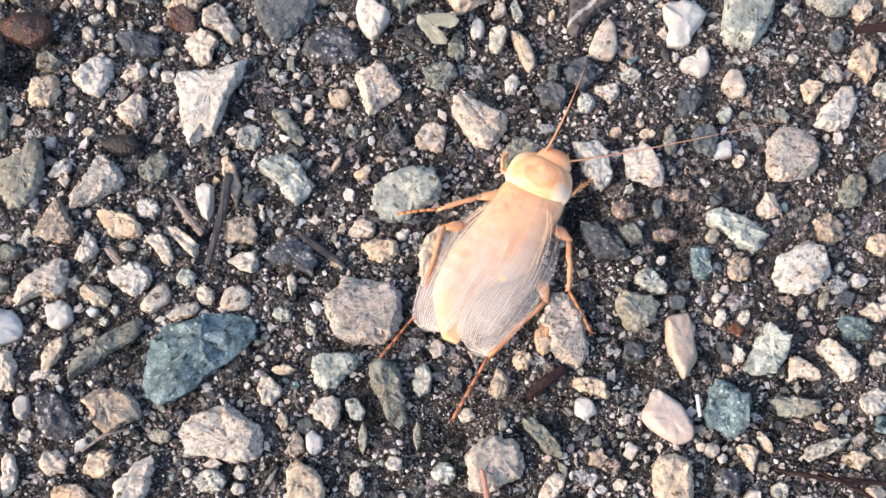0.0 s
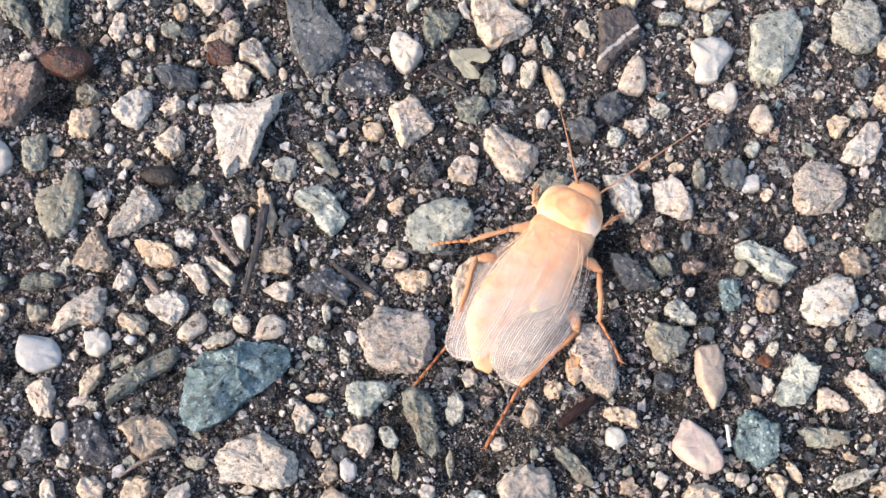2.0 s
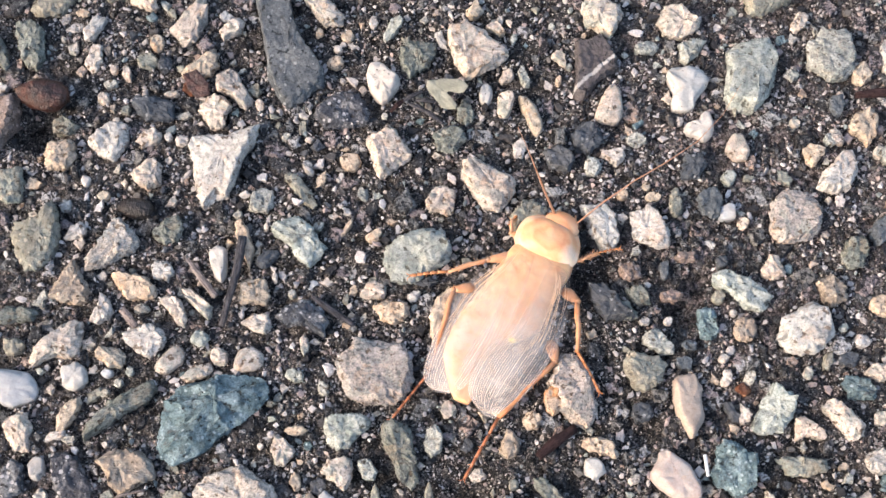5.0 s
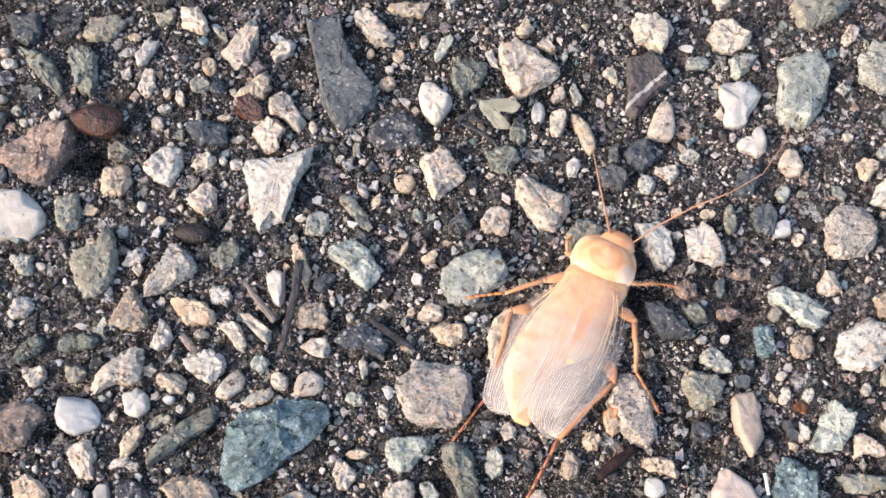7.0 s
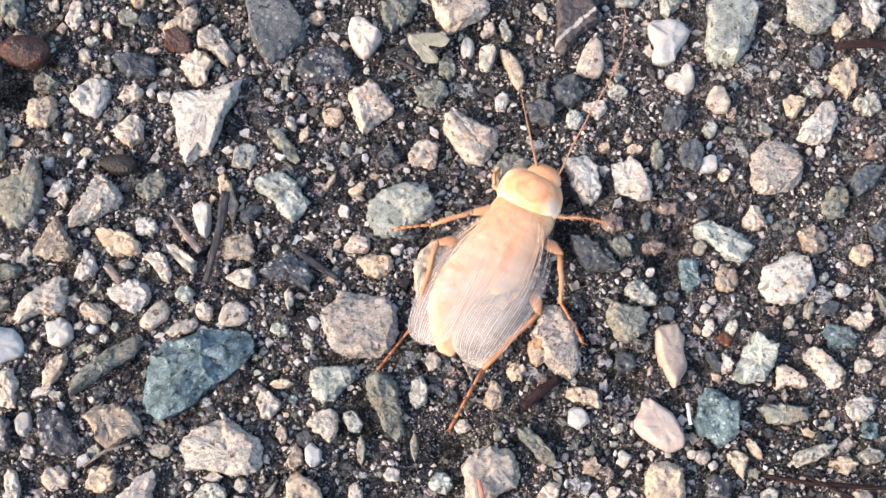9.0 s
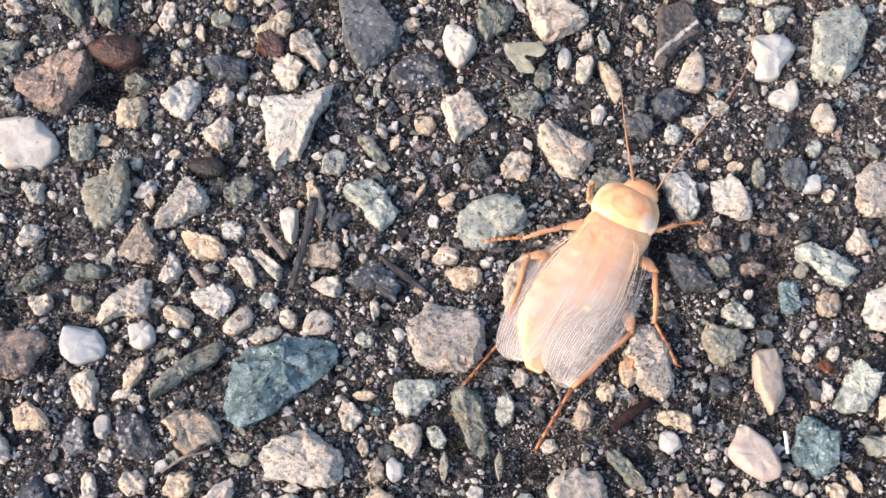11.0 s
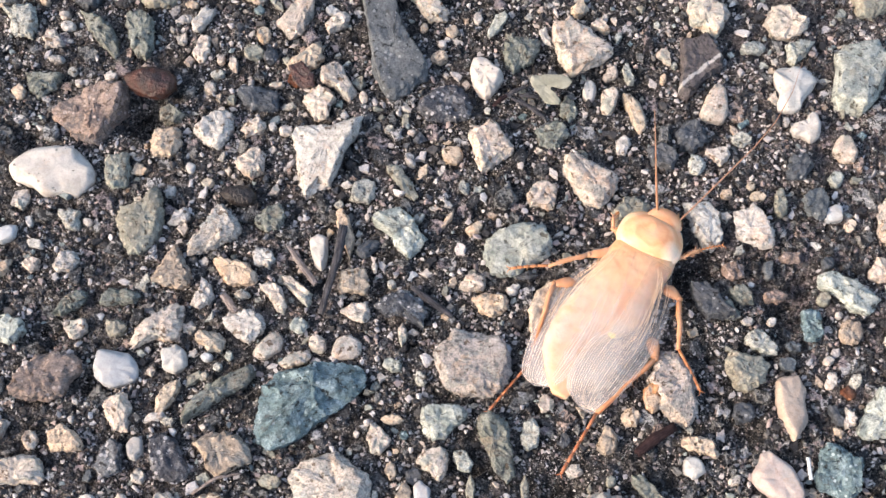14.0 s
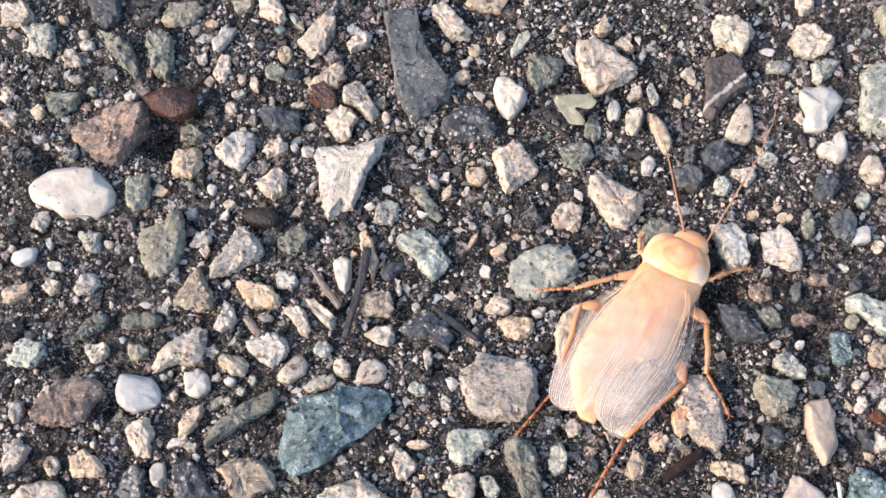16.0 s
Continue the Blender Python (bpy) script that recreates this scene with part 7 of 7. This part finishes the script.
def leg(coxa, knee, ankle, toe, thick, s, origin=(0, 0, 0)):
    """Femur with tibia and jointed tarsus; poses are in the body's space, or about origin."""
    o = np.array(origin, float)
    c, k, a, t = (np.array(p, float) - o for p in (coxa, knee, ankle, toe))
    rnd = random.Random(s)
    m1 = (c + k) / 2 + (0, 0, 0.2)
    femur = part("leg", mesh("leg", *merged(tube([c, (c + m1) / 2, m1, (m1 + k) / 2, k], [0.5 * thick, 0.8 * thick, 0.78 * thick, 0.6 * thick, 0.4 * thick], 12, 0.6)), LIMB), roach, "amber leg")
    part("tibia", mesh("tibia", *merged(ball(k, (0.42 * thick,) * 3, 8, 10), tube([k + (a - k) * f + np.array((rnd.uniform(-0.1, 0.1), rnd.uniform(-0.1, 0.1), 0.12 * math.sin(math.pi * f))) for f in np.linspace(0, 1, 7)], [thick * (0.34 - 0.07 * f) * rnd.uniform(0.85, 1.15) for f in np.linspace(0, 1, 7)], 10)), LIMB), femur, "amber shin")
    tagged(part("spines", mesh("spines", *merged(*spines(m1, k, 9, 0.7, s + 7), *spines(k, a, 18, 0.75, s), *spines(a, t, 12, 0.45, s + 3)), LIMB), femur), "fine short amber spines along the leg", kind="stuff")
    joints = [a + (t - a) * f + np.array((0, 0, 0.22 * math.sin(math.pi * f))) for f in (0, 0.28, 0.48, 0.66, 0.82, 1.0)]
    pieces = [tube([p, (p + q) / 2, q], [0.19 * thick, 0.21 * thick, 0.17 * thick], 8) for p, q in zip(joints, joints[1:])]
    d = (t - a) / np.linalg.norm(t - a)
    n = np.cross(d, (0, 0, 1.0))
    pieces += [tube([t, t + 0.35 * d + 0.25 * sgn * n, t + 0.45 * d + 0.5 * sgn * n - np.array((0, 0, 0.15))], [0.08, 0.06, 0.02], 5) for sgn in (-1, 1)]
    part("tarsus", mesh("tarsus", *merged(*pieces), FOOT), femur, "thin amber foot with claws")
    return femur


leg((-3.2, 8.2, 0.9), (-5.2, 8.6, 1.1), (-5.7, 10.2, 1.0), (-5.3, 11.3, 0.6), 0.7, 7)
leg((-2.6, 6.6, 0.8), (-6.4, 4.2, 1.3), (-10.2, 0.8, 1.4), (-14.0, -1.6, 1.7), 0.9, 1)
leg((-6.4, 0.6, 0.6), (-8.7, -0.9, 1.1), (-7.3, -11.2, 0.4), (-9.0, -18.0, 0.6), 0.82, 2)
leg((3.2, 4.6, 0.5), (5.4, 3.9, 0.8), (7.7, -1.9, 1.0), (11.8, -5.3, 0.8), 0.95, 4)
leg((4.3, -1.8, 0.3), (5.7, -4.0, 0.7), (2.2, -12.9, 0.9), (1.4, -21.0, 0.7), 0.95, 5)
FORE_HIP = (2.5, 7.9, 1.0)
foreleg = leg(FORE_HIP, (4.2, 8.1, 1.3), (6.2, 9.0, 1.0), (8.9, 9.6, 0.6), 0.46, 6, FORE_HIP)

PIECES = 6        # an antenna: six stiff pieces


def antenna(root, piece, girth):
    """A scape on the head and a chain of thin ringed pieces that taper to a thread."""
    scape = part("antenna", mesh("antenna", *ball(root, (0.2, 0.26, 0.2)), LIMB), roach, "thin amber antenna")
    out = []
    for i in range(PIECES):
        r0, r1 = girth * (1.2 - i / PIECES), girth * (1.2 - (i + 1) / PIECES)
        ys = np.linspace(-0.05, piece + 0.05, 23)
        rad = [(r0 + (r1 - r0) * max(0, min(1, y / piece))) * (1.0 + 0.12 * (k % 2)) for k, y in enumerate(ys)]
        out.append(part("segment", mesh("segment", *tube([(0, y, 0) for y in ys], rad, 7), FEELER), scape))
    return out


ROOTS = ((-1.3, 12.6, 2.3), (1.55, 12.4, 2.1))
LENGTHS = (2.8, 4.4)    # of one piece, mm
antennae = [antenna(r, n, g) for r, n, g in zip(ROOTS, LENGTHS, (0.14, 0.10))]


# ---- loose chippings between the stones ----
# smooth bare patches of bitumen: x, y, reach
BARE = ((6.4, 28.3, 2.9), (-44.4, 72.3, 2.0), (2.0, 37.7, 1.4), (-33.2, 40.1, 0.9), (25.2, 53.4, 2.0), (12.2, 30.2, 1.6), (1.1, 66.6, 1.5), (37.0, 33.8, 0.8), (-5.1, 28.1, 1.4), (25.0, 55.6, 1.9), (5.4, 27.7, 2.6), (20.6, 30.7, 1.4), (16.6, 30.6, 1.2), (25.8, 45.1, 1.6), (23.7, 54.0, 1.5), (30.2, 44.4, 1.2), (-2.0, 55.4, 1.2))

# stretches left darker by thinning the pale sand: x, y, reach
SPARSE = ((33.0, 54.0, 13.0), (43.0, 57.0, 11.0), (47.0, 40.0, 8.0))


def free(x, y, r):
    if r > 0.22 and (any(math.hypot(x - bx, y - by) < br for bx, by, br in BARE) or any(math.hypot(x - hx, y - hy) < 0.8 * hr for hx, hy, hr, _ in HOLLOWS)):
        return False
    for sx, sy, m, radii in NEAR.get((int(x // 8), int(y // 8)), ()):
        d = math.hypot(x - sx, y - sy)
        if d < m + r and d < 0.93 * reach(radii, math.atan2(y - sy, x - sx)) + 0.6 * r:
            return False
    return True


NEAR = {}


def enlist(entry):
    x, y, m, _ = entry
    for i in range(int((x - m - 2) // 8), int((x + m + 2) // 8) + 1):
        for j in range(int((y - m - 2) // 8), int((y + m + 2) // 8) + 1):
            NEAR.setdefault((i, j), []).append(entry)


for entry in PLACED:
    enlist(entry)

_bm = bmesh.new()
bmesh.ops.create_icosphere(_bm, subdivisions=1, radius=0.9)
GRIT_V = np.array([v.co[:] for v in _bm.verts])
GRIT_F = [tuple(v.index for v in f.verts) for f in _bm.faces]
_bm.free()
SAND_V = np.array([(0.94, 0, -0.33), (-0.47, 0.82, -0.33), (-0.47, -0.82, -0.33), (0, 0, 1)], float) * 1.15
SAND_F = [(0, 1, 3), (1, 2, 3), (2, 0, 3), (0, 2, 1)]
GRAIN_V = np.array([(1, 0, 0), (0, 1, 0), (-1, 0, 0), (0, -1, 0), (0, 0, 1), (0, 0, -1)], float)
GRAIN_F = [(0, 1, 4), (1, 2, 4), (2, 3, 4), (3, 0, 4), (1, 0, 5), (2, 1, 5), (3, 2, 5), (0, 3, 5)]
CHIP_KINDS = ["cream"] * 6 + ["white"] * 6 + ["tan"] * 3 + ["grey"] * 7 + ["pink"] * 3 + ["olive"] * 5 + ["dark"] * 4 + ["teal"] * 2 + ["pale_green", "milky", "brown", "teal"]


def scatter(name, count, sizes, area, label, rnd, sunk=0.25, chips=False, clear=True, skip=None, singles=0, mat=GRAIN, flat=1.0, enrol=True):
    """Many grains in one mesh, each of its own broken shape and turn; chips are larger and have a stone's build."""
    verts, faces, made, tries = [], [], 0, 0
    while made < count and tries < count * 12:
        tries += 1
        x, y = rnd.uniform(area[0], area[1]), rnd.uniform(area[2], area[3])
        if sizes[1] < 0.7 and noise.noise(Vector((x, y, 0)) * 0.16) + 0.6 * noise.noise(Vector((x, y, 3)) * 0.5) < rnd.uniform(-0.6, 0.5):
            continue
        if mat is GRAIN and clear and any(rnd.random() < 1.1 * (1 - math.hypot(x - bx, y - by) / br) for bx, by, br in SPARSE):
            continue
        r = sizes[0] * (sizes[1] / sizes[0]) ** (rnd.random() ** 1.7)
        if skip and skip[0] < x < skip[1] and skip[2] < y < skip[3]:
            continue
        if clear and not free(x, y, r):
            continue
        if chips:
            n = rnd.choice((4, 5, 5, 6, 7))
            long, turn = rnd.uniform(1.0, 2.0), rnd.uniform(0, 6.28)
            radii = [r * rnd.uniform(0.55, 1.3) * (1 + (long - 1) * math.cos(2 * math.pi * k / n - turn) ** 2) / math.sqrt(long) for k in range(n)]
            q, bf = stone_skin(radii, flat * r * rnd.uniform(0.45, 0.8), rnd.randrange(1, 9999), 2 if made < singles and r > 0.8 else 1, 1.3 if made < singles else 0.8, 0)
            q = np.array(q)
            q[:, 2] += relief(x, y) if clear else -0.4
        else:
            m = np.array(Euler((rnd.uniform(0, 6), rnd.uniform(0, 6), rnd.uniform(0, 6))).to_matrix())
            body = (SAND_V, SAND_F) if r < 0.16 else (GRAIN_V, GRAIN_F) if r < 0.32 else (GRIT_V, GRIT_F)
            q = body[0] * (np.array([rnd.uniform(0.7, 1.6), rnd.uniform(0.6, 1.1), rnd.uniform(0.5, 0.9)]) * r)
            q = q * (1 + np.array([rnd.uniform(-0.48, 0.48) for _ in range(len(q))])[:, None])
            q = q @ m.T
            q[:, 2] = q[:, 2] * 0.8 + relief(x, y) + r * (1 - 2 * sunk) * 0.8
            bf = body[1]
        if made < singles:
            one = part("chip", mesh("chip", q, bf, ROCK[rnd.choice(CHIP_KINDS)], False), ground)
            one.location = (x * MM, y * MM, 0)
            e = (x, y, r, [r] * 4)
            PLACED.append(e)
            enlist(e)
            made += 1
            continue
        q[:, 0] += x
        q[:, 1] += y
        k = len(verts)
        verts.extend(q.tolist())
        faces.extend((a + k, b + k, c + k) for a, b, c in bf)
        if clear and enrol and r > 0.35:
            e = (x, y, r, [r] * 4)
            PLACED.append(e)
            enlist(e)
        made += 1
    if not verts:
        return None
    ob = new(name, mesh(name, verts, faces, mat, False))
    return tagged(ob, label, name.replace("_", " "), kind="stuff")


_rnd = random.Random(11)
scatter("chips", 300, (0.5, 1.1), (-46, 56, 22, 90), "", _rnd, 0.4, True, singles=300)
scatter("gravel_chips", 600, (0.4, 0.95), FIELD, "mixed small broken gravel chips set in the asphalt", _rnd, 0.4, True)
scatter("crumbled_rubble", 2200, (0.5, 1.7), FIELD, "crumbled grey stone rubble bound in black bitumen", _rnd, 0.5, True, mat=RUBBLE, flat=0.75, enrol=False)
scatter("coarse_sand", 32000, (0.17, 0.5), FIELD, "pale coarse sand grains stuck in the bitumen", _rnd, 0.4)
scatter("fine_sand", 75000, (0.07, 0.2), FIELD, "fine pale sand scattered over the bitumen", _rnd, 0.3)
scatter("rosy_crumbs", 7500, (0.16, 0.62), (26, 80, 40, 104), "crumbled rosy and grey stone dust stuck in the bitumen", _rnd, 0.45, mat=RUBBLE, enrol=False)
for area in ((-53.0, -46.0, 39.0, 47.0), (18.0, 30.0, 24.0, 31.0), (-27.0, -22.0, 29.0, 36.0), (-63.0, -56.0, 68.0, 76.0), (33.0, 41.0, 32.0, 37.0), (-42.0, -37.0, 47.0, 52.0)):
    scatter("rosy_crumbs", 450, (0.18, 0.6), area, "crumbled rosy and grey stone dust stuck in the bitumen", _rnd, 0.45, mat=RUBBLE, enrol=False)
scatter("outer_gravel", 800, (0.9, 4.2), (-190, 190, -130, 230), "aggregate stones of the asphalt further out", _rnd, 0.36, True, False, FIELD)


# ---- what moves ----
def bent(root, piece, headings, rise):
    """Poses of the pieces of an antenna, from headings (degrees clockwise from ahead) at its root, middle and tip, and how it rises."""
    p, out = Vector(root), []
    for i in range(PIECES):
        f = (i + 0.5) / PIECES * 2
        h = headings[0] + (headings[1] - headings[0]) * f if f < 1 else headings[1] + (headings[2] - headings[1]) * (f - 1)
        e = rise[0] + (rise[1] - rise[0]) * i / (PIECES - 1)
        m = pose(p.x * MM, p.y * MM, p.z * MM, 0, 0, -h) @ pose(0, 0, 0, e)
        out.append(m)
        p = p + (m.to_3x3() @ Vector((0, piece, 0)))
    return out


def halved(rows):
    """The rows with one more between each two."""
    out = []
    for a, b in zip(rows, rows[1:]):
        out += [a, tuple((u + v) / 2 for u, v in zip(a, b))]
    return out + [rows[-1]]


# seconds, heading at the root, middle and tip, rise at the root and tip
NEAR_FEELER = [
    (0, 20.1, 11.7, 8.8, 68.9, 82),
    (0.5, 8.2, -8, -16.3, 61.1, 78.1),
    (1, -13.8, -23.7, -36.9, 63.9, 68.4),
    (1.5, -37.2, -40.5, -51.3, 70.2, 69.3),
    (2, -68.6, -68.6, -79.9, 71.2, 70.6),
    (2.5, -75.4, -74.3, -84.4, 67.9, 68.4),
    (3, -75.6, -74.6, -82.7, 71, 71.6),
    (3.5, -58.9, -58.9, -71.2, 61, 62.7),
    (4, -69, -68.2, -84.6, 61.7, 61.1),
    (6.5, -85.9, -75.2, -80.4, 64.1, 76.1),
    (7, -55.7, -55.7, -63.1, 60.9, 67.9),
    (7.5, -75.3, -68.8, -77.2, 66.6, 75.4),
    (8, -71.9, -56.4, -64.3, 45.8, 63.1),
    (8.5, -58, -62, -66, 66, 72),
    (9, -58, -62, -66, 66, 72),
    (9.5, -58, -62, -66, 66, 72),
    (12, -52.5, -46.6, -53.7, 59.3, 69.8),
    (12.5, -37.9, -36.5, -43.8, 56.6, 62.9),
    (13, -41.4, -38.6, -47, 58.6, 67.2),
    (13.5, -50.1, -50.9, -58.1, 67.2, 70.6),
    (14, -46.2, -45.8, -54.4, 66.9, 72.2),
    (14.5, -40.1, -37.5, -45.1, 57.5, 65.3),
    (15, -64.3, -63, -76.6, 68.5, 70.9),
    (15.5, -59, -56.5, -76.2, 58.6, 60.8),
    (16, -54.2, -52.8, -69.5, 55.5, 56.4),
]
FAR_FEELER = [
    (0, 60.7, 55.7, 54.7, 9.5, 5.1),
    (0.5, 22.4, 19.7, 22, 12.9, 8.5),
    (1, 22, 36.5, -32, 24.5, 15.6),
    (1.5, 31.9, 41.8, -0.1, 7.4, -2.2),
    (2, 30.5, 32.2, 26.3, 3.1, 3.7),
    (2.5, 5.8, 6.7, 12, 11.1, 6.4),
    (3, 74.6, 45.7, 59.8, 8.2, 12.6),
    (3.5, 61.2, 67.5, 56.5, 15.9, 13.4),
    (4, 39.1, 52.5, 31.3, 11.6, 7.5),
    (6.5, 12.2, 22.2, -46.6, 26.1, 16.5),
    (7, 33.8, 54.3, -27.1, 24.6, 20.4),
    (7.5, 28, 31.1, -13.2, 9.3, 3),
    (8, 15.2, 38, -31, 19.3, 6.1),
    (8.5, -0.7, -6.5, -58.5, 8.6, 2.5),
    (9, 1.4, 10, -46.2, 16.6, 8.3),
    (9.5, -13.3, 0.9, -50.8, 14.5, 8.5),
    (12, 23, 28.4, -25.5, 15.3, 5.8),
    (12.5, 28.5, 37.2, -26.9, 15.7, 7.3),
    (13, 34.8, 31.3, 0.7, 4.9, -0),
    (13.5, 17.8, 19.8, -10.1, 8.9, -0.1),
    (14, 20.1, 19.7, -10.1, 5.6, 4.4),
    (14.5, 21.6, 25.8, -20, 5.8, -1.4),
    (15, 44.2, 45.3, 9.1, 12.8, 1.6),
    (15.5, 39, 46.7, 2.7, 20.8, 18.3),
    (16, 7.9, 5.2, -32.3, 8.2, 3.4),
]


def motions():
    for pieces, rows, root, n in zip(antennae, (NEAR_FEELER, FAR_FEELER), ROOTS, LENGTHS):
        keyed = [(r[0], bent(root, n, r[1:4], r[4:6])) for r in halved(rows)]
        for i, piece in enumerate(pieces):
            walk(piece, [(t, poses[i]) for t, poses in keyed])
    hip = [c * MM for c in FORE_HIP]
    walk(foreleg, [(t, pose(*hip, 0, 0, a)) for t, a in ((0.0, 42), (1.0, 40), (2.5, 40), (4.2, 36), (6.3, 8), (7.0, 4), (8.5, 2), (9.7, 2), (11.8, 32), (13.0, 30), (16.0, 28))])


motions()
